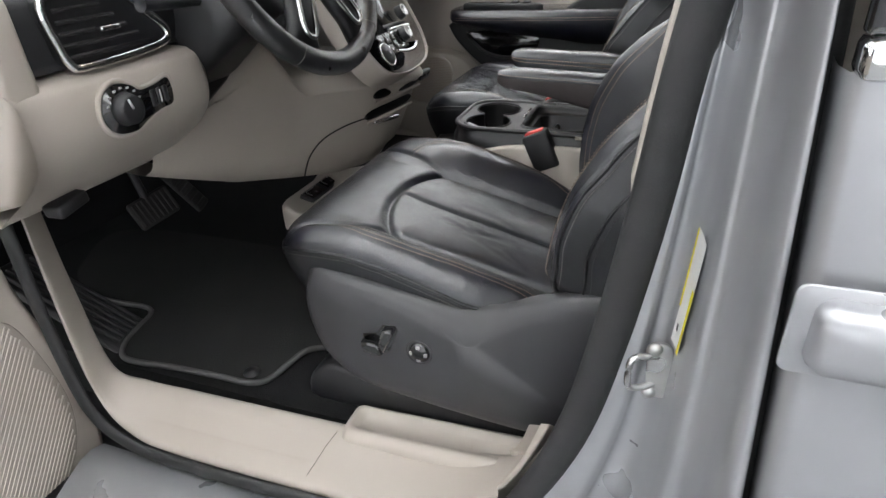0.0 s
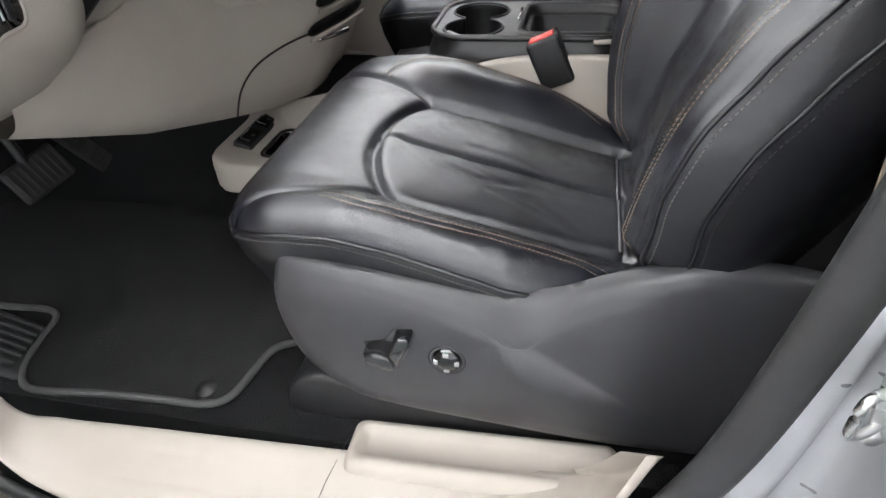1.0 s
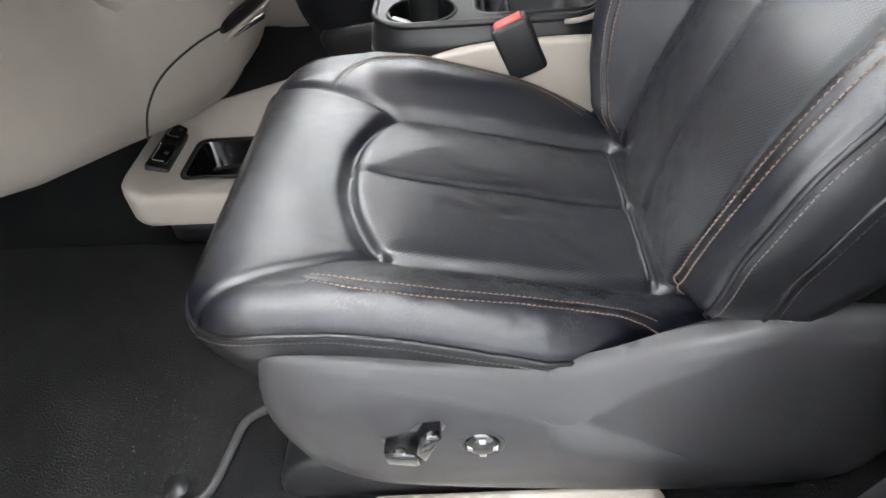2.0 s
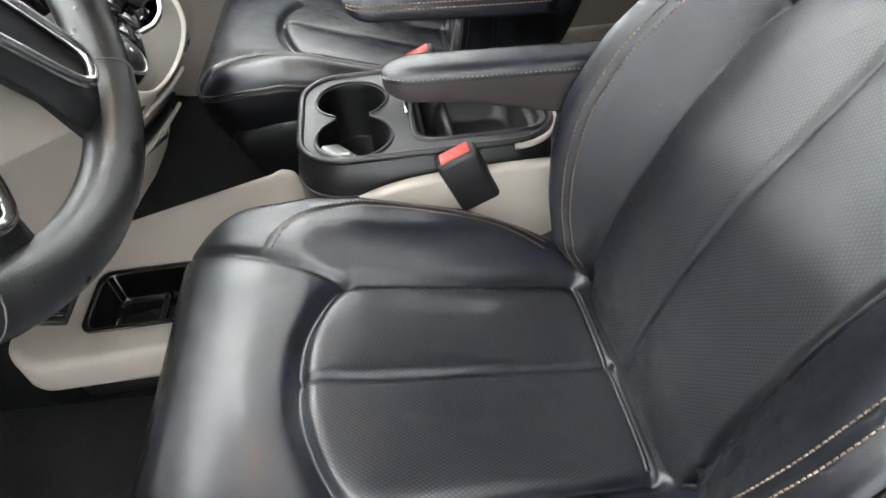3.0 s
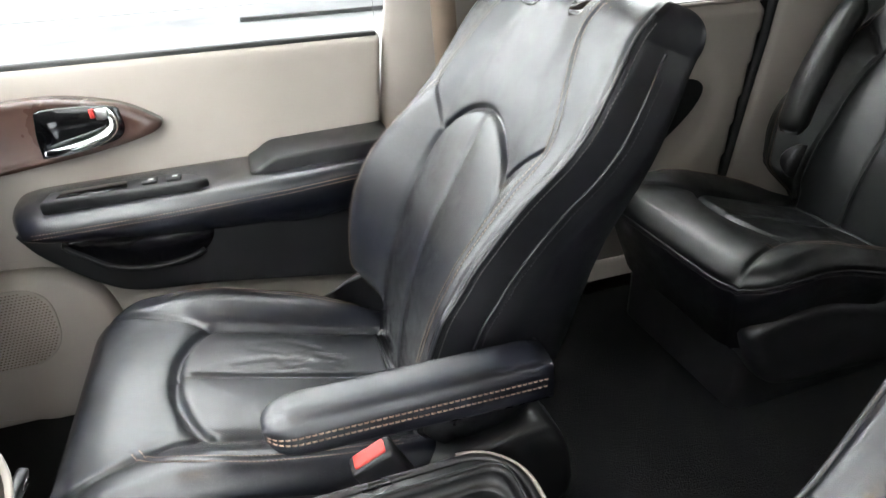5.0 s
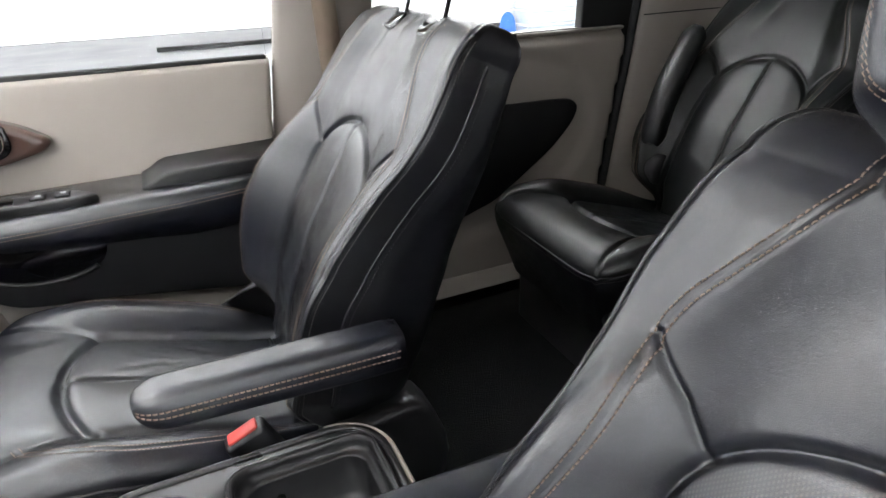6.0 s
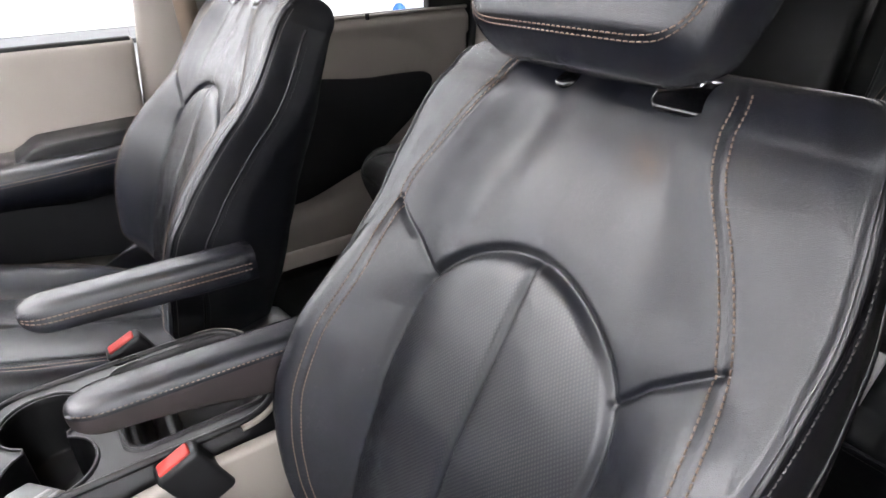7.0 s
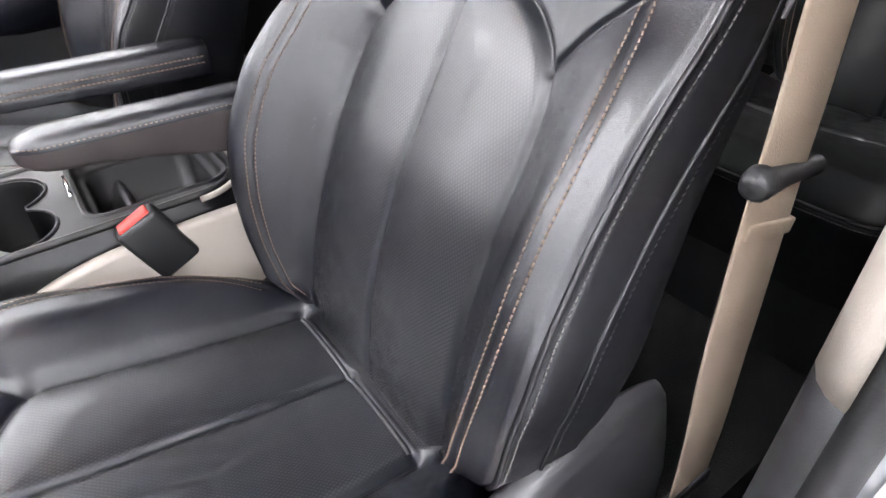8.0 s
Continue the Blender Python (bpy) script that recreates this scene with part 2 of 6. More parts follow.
    t.links.new(n2, b.inputs["Coat Normal"])
    return m


def glow(name, colour, strength):
    m, t, b = node_mat(name)
    b.inputs["Emission Color"].default_value = (*colour, 1)
    b.inputs["Emission Strength"].default_value = strength
    b.inputs["Base Color"].default_value = (*colour, 1)
    return m


def clear(name, tint=(1, 1, 1), rough=0.0):
    m, t, b = node_mat(name)
    b.inputs["Base Color"].default_value = (*tint, 1)
    b.inputs["Transmission Weight"].default_value = 1.0
    b.inputs["Roughness"].default_value = rough
    b.inputs["IOR"].default_value = 1.05
    return m


LEATHER = leather("black_leather", creased=0.24)
WORNLEATHER = leather("creased_leather", creased=0.6)
HOLED = leather("perforated_leather", True)
BORDER = leather("grained_side_leather", colour=(0.006, 0.0062, 0.0080), rough=0.5, coat=0.45, grain=0.08)
ARMSIDE = leather("matte_side_leather", colour=(0.030, 0.024, 0.024), rough=0.62, coat=0.1, grain=0.2)
REARLEATHER = leather("rear_leather", colour=(0.005, 0.006, 0.006), rough=0.4, coat=0.45)
THREAD = surface("tan_thread", (0.145, 0.10, 0.073), 0.7, patch=40, relief=0.4, grain=900)
THREADBLACK = surface("black_thread", (0.02, 0.02, 0.021), 0.7, patch=40, relief=0.4, grain=900)
THREADDARK = surface("grey_thread", (0.085, 0.08, 0.075), 0.7, patch=40, relief=0.4, grain=900)
BLACK = surface("black_plastic", (0.013, 0.013, 0.0145), 0.44, spec=0.5, relief=0.35, grain=900, depth=0.0005)
SKIRT = surface("charcoal_plastic", (0.030, 0.030, 0.033), 0.42, relief=0.3, grain=1100, depth=0.0004, patch=7)
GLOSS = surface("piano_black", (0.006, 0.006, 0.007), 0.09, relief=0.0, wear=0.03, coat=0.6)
CONSOLE = surface("console_plastic", (0.011, 0.011, 0.0125), 0.34, spec=0.5, relief=0.2, grain=1100, depth=0.0003)
# blacker than the other plastics, with the depth shade of recesses put into its colour
SHADEBLACK = surface("shade_black", (0.005, 0.005, 0.0055), 0.5, spec=0.2, relief=0.2, grain=700)
BEIGE = surface("beige_plastic", (0.39, 0.352, 0.312), 0.52, relief=0.3, grain=700, depth=0.0005, other=(0.36, 0.324, 0.286), patch=3)
BEIGE_ROOF = surface("beige_headliner", (0.55, 0.5, 0.44), 0.9, relief=0.4, grain=500)
WORNRUBBER = surface("worn_rubber", (0.022, 0.021, 0.020), 0.65, relief=0.5, grain=300, patch=25, other=(0.02, 0.019, 0.019))
CARPET = surface("black_carpet", (0.008, 0.008, 0.009), 0.95, relief=0.9, grain=420, depth=0.003, other=(0.011, 0.011, 0.011), patch=12, spec=0.15)
MAT = surface("mat_pile", (0.012, 0.012, 0.012), 0.95, relief=0.9, grain=380, depth=0.003, other=(0.019, 0.019, 0.0185), patch=9, spec=0.15)
RUBBER = surface("rubber", (0.016, 0.016, 0.017), 0.62, relief=0.3, grain=500)
SILVER = surface("silver_paint", (0.37, 0.378, 0.395), 0.3, metal=0.55, relief=0.05, grain=2500, depth=0.0002, wear=0.04, coat=0.9, other=(0.345, 0.353, 0.372))
CHROME = surface("chrome", (0.8, 0.8, 0.8), 0.1, metal=1.0, relief=0.0, wear=0.04)
STEEL = surface("worn_steel", (0.55, 0.55, 0.54), 0.32, metal=1.0, relief=0.2, grain=300)
RED = surface("red_plastic", (0.62, 0.045, 0.035), 0.4, relief=0.1, patch=30)
WEBBING = surface("beige_webbing", (0.30, 0.235, 0.18), 0.8, relief=0.6, grain=900, depth=0.0008, spec=0.2)
BROWN = surface("brown_trim", (0.085, 0.045, 0.035), 0.28, relief=0.05, coat=0.4, wear=0.04)
WHITE = surface("white_print", (0.7, 0.7, 0.7), 0.5, relief=0.0)
YELLOW = surface("yellow_paper", (0.75, 0.62, 0.03), 0.6, relief=0.1)
WALL = surface("white_wall", (0.86, 0.86, 0.85), 0.7, patch=1.5, grain=120, relief=0.15, other=(0.82, 0.82, 0.81))
CONCRETE = surface("grey_floor_paint", (0.28, 0.285, 0.29), 0.6, spec=0.25, patch=1.2, grain=90, relief=0.2, other=(0.24, 0.25, 0.26))
GLASS = clear("window_glass")


# ---- workshop bay ----
GROUND = -0.42
X0, X1, Y0, Y1, TOP = -6.5, 9.0, -4.0, 9.6, 4.2


def slab(name, lo, hi, mat, label, category="wall"):
    return solid(name, box(lo, hi), mat, label, category, "structure", smooth=False)


slab("ground", (X0 - 0.2, Y0 - 0.2, GROUND - 0.1), (X1 + 0.2, Y1 + 0.2, GROUND), CONCRETE, "grey painted workshop floor", "floor")
slab("ceiling", (X0, Y0, TOP), (X1, Y1, TOP + 0.1), WALL, "white workshop ceiling", "ceiling")
# the far side has wide open bay doors with daylight behind them
slab("wall_north", (2.9, Y1, GROUND), (X1, Y1 + 0.2, TOP), WALL, "plain white workshop wall")
slab("lintel_north", (X0, Y1, 2.6), (2.9, Y1 + 0.2, TOP), WALL, "white wall over the bay doors")
slab("wall_west_low", (X0 - 0.2, Y0, 2.6), (X0, Y1, TOP), WALL, "white wall over the front bay door")
slab("yard", (X0 - 3.0, Y0 - 1, GROUND - 0.12), (X0 - 0.2, Y1 + 3.2, GROUND - 0.01), CONCRETE, "pale concrete yard outside", "ground")
slab("yard_side", (X0 - 0.2, Y1 + 0.2, GROUND - 0.12), (2.9, Y1 + 3.2, GROUND - 0.01), CONCRETE, "pale concrete yard outside", "ground")
DAY = glow("bright_daylight", (0.97, 0.98, 1.0), 1.2)
DAY_FRONT = glow("front_daylight", (0.97, 0.98, 1.0), 3.2)
# unseen glow added on the driver's side to light the cabin
SOUTH_FILL = glow("south_fill_glow", (0.97, 0.98, 1.0), 1.0)
solid("backdrop", box((X0 - 3.2, Y1 + 3.2, GROUND), (3.2, Y1 + 3.25, 3.2)), DAY, "plain bright daylight outside the bay doors", "backdrop", "structure", smooth=False)
solid("backdrop_front", box((X0 - 3.2, Y0, GROUND), (X0 - 3.15, Y1 + 3.0, 3.2)), DAY_FRONT, "plain bright daylight in front of the bay", "backdrop", "structure", smooth=False)
slab("wall_south", (X0, Y0 - 0.2, 2.4), (X1, Y0, TOP), WALL, "unseen white wall over the added south panel")
solid("fill_panel_south", box((X0, Y0 - 1.5, GROUND), (X1, Y0 - 1.45, 3.2)), SOUTH_FILL, "unseen glowing panel added to light the driver's side", "backdrop", "structure", smooth=False)
slab("yard_south", (X0 - 0.2, Y0 - 1.5, GROUND - 0.12), (X1, Y0 - 0.2, GROUND - 0.01), CONCRETE, "pale concrete yard outside", "ground")
slab("threshold", (0.1, Y1 + 0.6, GROUND), (2.9, Y1 + 0.7, GROUND + 0.06), RUBBER, "dark threshold strip at the bay door", "threshold")
slab("wall_east", (X1, Y0, GROUND), (X1 + 0.2, Y1, TOP), WALL, "plain white workshop wall")
slab("baseboard", (2.9, Y1 - 0.015, GROUND), (X1, Y1 - 0.002, GROUND + 0.1), RUBBER, "dark rubber skirting along the wall", "skirting")

# ---- body shell ----
slab("floor", (-1.05, -0.6, 0.0), (3.2, 0.79, 0.096), CARPET, "black carpet on the cabin floor", "floor")
slab("underbody", (-1.05, -0.86, -0.16), (3.2, 0.92, -0.021), BLACK, "dark underside of the cabin floor", "floor")
slab("bulkhead", (-1.07, -0.75, -0.02), (-1.0, 0.82, 0.72), CARPET, "black carpeted bulkhead in front of the footwell", "wall")
slab("cabin_rear", (3.2, -0.9, -0.1), (3.25, 0.95, 0.7), BEIGE, "beige trim closing the cabin's rear", "wall")
slab("headliner", (-0.10, -0.72, 1.30), (3.2, 0.76, 1.33), BEIGE_ROOF, "beige cloth headliner", "ceiling")
slab("roof", (-0.14, -0.78, 1.335), (3.25, 0.82, 1.36), SILVER, "silver painted roof panel", "roof")


import functools

# ---- front seats ----
RECLINE = radians(22.5)
UP = np.array((math.sin(RECLINE), 0, math.cos(RECLINE)))
FWD = np.array((-math.cos(RECLINE), 0, math.sin(RECLINE)))
HINGE = np.array((0.235, 0, 0.29))

ARCH = curve_through([(-0.06, 0.125), (0.02, 0.124), (0.1, 0.121), (0.2, 0.117), (0.29, 0.116), (0.332, 0.108), (0.36, 0.088), (0.381, 0.058), (0.393, 0.028), (0.397, 0.0)], 6)
NOTCH = np.array([(0.338, 0.106), (0.365, 0.128), (0.394, 0.162)])
CUSHARCH = curve_through([(0.245, 0.116), (0.1, 0.115), (0.04, 0.115), (0.0, 0.112), (-0.022, 0.083), (-0.037, 0.038), (-0.04, 0.0)], 6)
CUSHFRONT = curve_through([(0.0, 0.112), (-0.05, 0.133), (-0.1, 0.152), (-0.14, 0.168), (-0.165, 0.182)], 6)
CUSHSTITCH_DOOR = curve_through([(-0.051, 0.179), (-0.018, 0.1855), (0.03, 0.186), (0.1, 0.180), (0.15, 0.175), (0.2, 0.169), (0.230, 0.172)], 6)
CUSHSTITCH_IN = curve_through([(-0.073, 0.127), (-0.054, 0.153), (-0.03, 0.166), (0.032, 0.180), (0.096, 0.181), (0.162, 0.174), (0.22, 0.155)], 6)


def soft(at, value):
    """A smooth line laid through given places, with no kinks and no overshoot."""
    x, y = np.array(at, float), np.array(value, float)
    h, d = np.diff(x), np.diff(y) / np.diff(x)
    m = np.r_[d[0], np.zeros(len(x) - 2), d[-1]]
    for i in range(1, len(x) - 1):
        if d[i - 1] * d[i] > 0:
            w1, w2 = 2 * h[i] + h[i - 1], h[i] + 2 * h[i - 1]
            m[i] = (w1 + w2) / (w1 / d[i - 1] + w2 / d[i])
    fine = np.linspace(x[0], x[-1], 700)
    i = np.clip(np.searchsorted(x, fine, side="right") - 1, 0, len(x) - 2)
    t = (fine - x[i]) / h[i]
    line = (1 + 2 * t) * (1 - t) ** 2 * y[i] + t * (1 - t) ** 2 * h[i] * m[i] + t * t * (3 - 2 * t) * y[i + 1] + t * t * (t - 1) * h[i] * m[i + 1]
    return lambda q: np.interp(q, fine, line)


# the seat back's sewn lines: the crest of its bolster, the welted corner and the seam on its side
CREST_DOOR = soft((-0.06, 0.05, 0.1, 0.15, 0.2, 0.25, 0.3, 0.35, 0.39, 0.42, 0.45, 0.5, 0.54), (0.158, 0.173, 0.180, 0.188, 0.192, 0.190, 0.185, 0.176, 0.165, 0.153, 0.137, 0.107, 0.093))
CREST_IN = soft((-0.06, 0.05, 0.1, 0.15, 0.2, 0.25, 0.3, 0.35, 0.39, 0.42, 0.45, 0.5, 0.54), (0.140, 0.155, 0.161, 0.166, 0.169, 0.168, 0.166, 0.165, 0.163, 0.155, 0.140, 0.113, 0.096))
RISE_WORN = soft((-0.06, 0.0, 0.05, 0.1, 0.15, 0.2, 0.25, 0.3, 0.35, 0.39, 0.44, 0.5, 0.55), (0.0, 0.012, 0.026, 0.040, 0.050, 0.0545, 0.050, 0.036, 0.016, -0.001, -0.013, -0.023, -0.042))
RISE_FIRM = soft((-0.06, 0.0, 0.05, 0.1, 0.15, 0.2, 0.25, 0.3, 0.35, 0.39, 0.44, 0.5, 0.55), (0.002, 0.012, 0.032, 0.056, 0.073, 0.081, 0.078, 0.062, 0.034, 0.013, 0.002, -0.008, -0.035))
WELT_OUT = soft((-0.06, 0.1, 0.15, 0.2, 0.25, 0.3, 0.39, 0.45, 0.5, 0.54), (0.024, 0.028, 0.028, 0.0245, 0.021, 0.022, 0.040, 0.064, 0.083, 0.088))
WELT_DROP = soft((-0.06, 0.1, 0.15, 0.2, 0.25, 0.3, 0.39, 0.5, 0.54), (0.02, 0.016, 0.010, 0.0115, 0.018, 0.018, 0.010, 0.012, 0.012))
SIDE_OUT = soft((-0.06, 0.1, 0.18, 0.27, 0.4, 0.54), (0.003, 0.005, 0.009, 0.011, 0.012, 0.010))
SIDE_DROP = soft((-0.06, 0.1, 0.15, 0.2, 0.27, 0.35, 0.45, 0.54), (0.034, 0.038, 0.036, 0.036, 0.035, 0.034, 0.030, 0.026))
BACK_LEAN = soft((-0.06, 0.0, 0.05, 0.1, 0.16, 0.22, 0.28, 0.34, 0.385, 0.45, 0.5, 0.58), (-0.040, -0.024, -0.011, -0.002, 0.003, 0.003, -0.003, -0.0095, -0.015, -0.026, -0.037, -0.058))
TOP_S = 0.522
FOOT = soft((-0.06, 0.0, 0.03, 0.05, 0.07, 0.09, 0.6), (0.60, 0.68, 0.78, 0.87, 0.96, 1.0, 1.0))
CUSH_BASE = soft((-0.17, -0.1, -0.04, 0, 0.1, 0.24, 0.33), (0.379, 0.390, 0.384, 0.370, 0.339, 0.298, 0.286))
CUSH_SIDE = soft((-0.15, -0.06, 0.03, 0.15, 0.24, 0.33), (0.002, 0.015, 0.033, 0.033, 0.022, 0.01))
CUSH_TURN = soft((-0.17, -0.08, 0.0, 0.12, 0.25, 0.33), (0.020, 0.020, 0.017, 0.006, -0.005, -0.005))


@functools.lru_cache(None)
def back_section(s, firm, door, wider=0.0, n=130):
    """Points (u, forward) of half a seat back's outline at height s, from the middle of its front round to the middle of its rear,
    how far along it each lies, and where its crest, welt and side seam lie."""
    deep = np.interp(s, (-0.06, 0.1, 0.35, 0.54), (0.13, 0.13, 0.12, 0.11))
    c, h = float((CREST_DOOR if door else CREST_IN)(s)), float((1 - firm) * RISE_WORN(s) + firm * RISE_FIRM(s))
    wi = min(np.interp(s, (-0.06, 0.3, 0.38, 0.54), (0.121, 0.115, 0.10, 0.05)), c - 0.022)
    base = float(BACK_LEAN(s)) + 0.004 * math.sin(max(0.0, min(1.0, s / 0.4)) * math.pi)
    bu, bf = c + float(WELT_OUT(s)), h - float(WELT_DROP(s))
    cu, cf = bu + float(SIDE_OUT(s)), bf - float(SIDE_DROP(s))
    c, bu, bf = c + 0.8 * wider, bu + 0.6 * wider, bf + 0.7 * wider
    k = float(FOOT(s)) if door else 1 - 0.35 * (1 - float(FOOT(s)))
    pts = [(0, base), (wi * 0.55, base + 0.001), (wi * 0.97, base), (wi + 0.35 * (c - wi), base + 0.34 * (h - base)), (wi + 0.75 * (c - wi), base + 0.86 * (h - base)), (c, h),
           (c + 0.55 * (bu - c), h + 0.42 * (bf - h)), (bu, bf), (cu, cf), (cu + 0.002, min(cf - 0.03, -0.35 * deep)), (cu - 0.02, -0.93 * deep), (cu - 0.06, -deep), (0, -deep - 0.004)]
    pts = [(min(a, wi) + max(0.0, a * k - wi) if a > wi else a, b) for a, b in pts]
    line = curve_through(pts, 12)
    run = np.r_[0, np.cumsum(np.linalg.norm(np.diff(line, axis=0), axis=1))]
    front = np.linspace(0, run[96], n)
    rest = np.linspace(run[96], run[-1], 26)[1:]
    t = np.r_[front, rest]
    return np.c_[np.interp(t, run, line[:, 0]), np.interp(t, run, line[:, 1])], t, (run[60], run[84], run[96])


def groove(d, width=0.0042, depth=0.0045):
    return -depth * np.exp(-((d / width) ** 2))


def puff(d, width=0.02, height=0.004):
    return height * (1 - np.exp(-d / width))


def car_seat(yc, so, dx, label, wear=1.0, arm_turn=6.0, arm_z=0.515, dz=0.0, arm_u=-0.228, buckle_u=-0.208, rear=False, side_out=0.018, arm_len=0.225, head_up=0.0, arm_low=0.02, arm_wedge=0.03, buckle_x=0.129, arm_hw=0.025, back_dx=0.0, back_dz=0.0, firm=(1.0, 0.0), turn=0.0, wider=0.0, seam_in=0.0):
    """A front seat whose middle lies at y = yc; so is the side (-1 or 1) on which its door lies."""
    seat = thing("car_seat", (0.15 + dx, yc, 0.05), label, "car seat", "rear seats" if rear else "front seats")
    skirt = not rear
    ys = yc + so * side_out
    LEATHER_, HOLED_, BORDER_ = (REARLEATHER, REARLEATHER, REARLEATHER) if rear else (LEATHER, HOLED, BORDER)

    def at_back(s, u, f):
        p = HINGE + s[..., None] * UP + f[..., None] * FWD
        p[..., 0] += dx + back_dx
        p[..., 2] += dz + back_dz
        p[..., 1] = yc + so * u
        return p

    # -- backrest --
    tops = np.r_[np.linspace(-0.06, TOP_S, 120 if rear else 300), TOP_S + 0.04 * np.sin(np.linspace(0.06, math.pi / 2, 16))]
    net, uvs, marks = [], [], []
    for s in tops:
        halves = []
        for fm, door in ((firm[0], False), (firm[1], True)):
            sec, t, mk = back_section(min(s, TOP_S), fm, door, 0.0 if door else wider)
            if s > TOP_S:
                k = math.sqrt(max(0.0, 1 - ((s - TOP_S) / 0.04) ** 2))
                mid = -0.075
                sec = sec + np.array((0.0, float(BACK_LEAN(s)) - float(BACK_LEAN(TOP_S))))
                sec = np.c_[np.maximum(0, sec[:, 0] - 0.024 * (1 - k)), mid + (sec[:, 1] - mid) * (0.12 + 0.88 * k)]
            halves.append((sec, t, mk))
        (sa, ta, ma), (sb, tb, mb) = halves
        net.append(np.r_[np.c_[-sa[:0:-1, 0], sa[:0:-1, 1]], sb])
        uvs.append(np.c_[np.full(2 * len(ta) - 1, s), np.r_[-ta[:0:-1], tb]])
        marks.append((ma, mb))
    net, uvs, marks = np.array(net), np.array(uvs), np.array(marks)
    marks[:, 0, 0] -= seam_in * (1 - smooth01(tops, 0.30, 0.42))
    s, u, f = uvs[..., 0], net[..., 0].copy(), net[..., 1].copy()
    run = np.abs(uvs[..., 1])
    if not rear:
        u = np.where((u > 0) & (f < -0.03), u * (1 - 0.30 * smooth01(-f, 0.03, 0.15)), u)
    half = (net.shape[1] - 1) // 2
    is_front = np.zeros(net.shape[1], bool)
    is_front[half - 129:half + 130] = True
    au = np.abs(u)
    d_arch, _ = far_from(ARCH, s, au)
    d_notch, _ = far_from(NOTCH, s, au)
    d_mid, _ = far_from([(-0.06, 0), (0.396, 0)], s, au)
    mark = np.where((uvs[..., 1] < 0)[..., None], marks[:, None, 0], marks[:, None, 1])
    d_crest, d_welt = run - mark[..., 0], run - mark[..., 1]
    arch_poly = np.r_[ARCH, (ARCH * (1, -1))[::-1]]
    inner = inside(arch_poly, s, u)
    lift = groove(d_arch, 0.0042, 0.006) + groove(d_notch, 0.0026, 0.0038) + np.where(inner, groove(d_mid, 0.0034, 0.004), 0)
    lift += np.where(inner, puff(np.minimum(d_arch, d_mid + 0.012), 0.02, 0.007), puff(np.minimum(d_arch, d_notch), 0.028, 0.006))
    lift += groove(d_crest, 0.0022, 0.0014) + groove(d_welt + 0.004, 0.0022, 0.0016) + groove(d_welt - 0.0045, 0.0022, 0.0016)
    f = f + np.where(is_front[None, :], lift, 0)
    # the lower corners of the bolsters turn back under the seat back
    f = f - np.where(is_front[None, :], 0.085 * smooth01(np.where(u > 0, 0.080, 0.050) - s, 0.0, 0.07) * smooth01(au, 0.10, 0.15), 0)
    pts = at_back(s, u, f)
    flip = so > 0
    back_n = net_normals(pts, FWD)
    m, n = s.shape
    region = np.where(inner & is_front[None, :], 0, 1)
    notch_line = np.interp(au, NOTCH[:, 1], NOTCH[:, 0])
    upper = (~inner) & is_front[None, :] & (d_crest < 0) & (s > np.where(au < 0.106, 0.338, notch_line))
    region[upper] = 2
    region[(~is_front[None, :]) | (d_welt > 0)] = 3
    cell = region[:-1, :-1]
    for k, (nm, mat, lab) in enumerate((("back_insert", HOLED_, "perforated black leather"), ("side_bolster", LEATHER_, ""), ("shoulder_panel", LEATHER_, ""), ("back_shell", BORDER_, ""))):
        ii, jj = np.nonzero(cell == k)
        quads = np.stack([ii * n + jj, ii * n + jj + 1, (ii + 1) * n + jj + 1, (ii + 1) * n + jj], 1)
        if nm == "side_bolster":
            for sign in (-1, 1):
                pick = quads[np.sign(jj - half + 0.5) == sign]
                _strip(nm, pts, uvs, pick, mat, seat, flip, lab, back_n)
        else:
            _strip(nm, pts, uvs, quads, mat, seat, flip, lab, back_n, np.minimum(d_arch, d_mid + 0.003))

    def along_back(which, shift, side, lo, hi):
        """A sewn line up the seat back, beside its crest (0), welt (1) or side seam (2), with its normals."""
        out, ups = [], []
        for i in range(len(tops)):
            if lo < tops[i] < hi:
                row = np.arange(half, half + side * 154, side)
                at = marks[i, 0 if side < 0 else 1, which] + shift
                j = int(np.clip(np.searchsorted(run[i][row], at), 1, len(row) - 1))
                w = np.clip((at - run[i][row[j - 1]]) / (run[i][row[j]] - run[i][row[j - 1]] + 1e-9), 0, 1)
                out.append(pts[i, row[j - 1]] * (1 - w) + pts[i, row[j]] * w)
                ups.append(back_n[i, row[j - 1]] * (1 - w) + back_n[i, row[j]] * w)
        return np.array(out), np.array(ups)

    for side in (1, -1):
        for shift in (0.0045, -0.0045):
            p, ups = along_back(0, shift, side, 0.03, 0.55)
            part("stitching", stitches(p + ups * 0.0010, ups, width=0.0013, height=0.0012), THREAD, seat, "tan twin-needle stitching", kind="stuff")
        p, ups = along_back(1, 0.0, side, 0.03, 0.55)
        part("piping", tube(p[::3] + ups[::3] * 0.0003, 0.0022, 8), BORDER_, seat)
        p, ups = along_back(1, 0.0062, side, 0.03, 0.545)
        part("stitching", stitches(p + ups * 0.0005, ups), THREADDARK, seat, "grey stitching", kind="stuff")
        p, ups = along_back(2, 0.0, side, 0.06, 0.52)
        part("piping", tube(p[::3] + ups[::3] * 0.0002, 0.0019, 8), BORDER_, seat)
        p, ups = along_back(2, 0.0052, side, 0.06, 0.5)
        part("stitching", stitches(p + ups * 0.0005, ups), THREADBLACK, seat, "black stitching", kind="stuff")

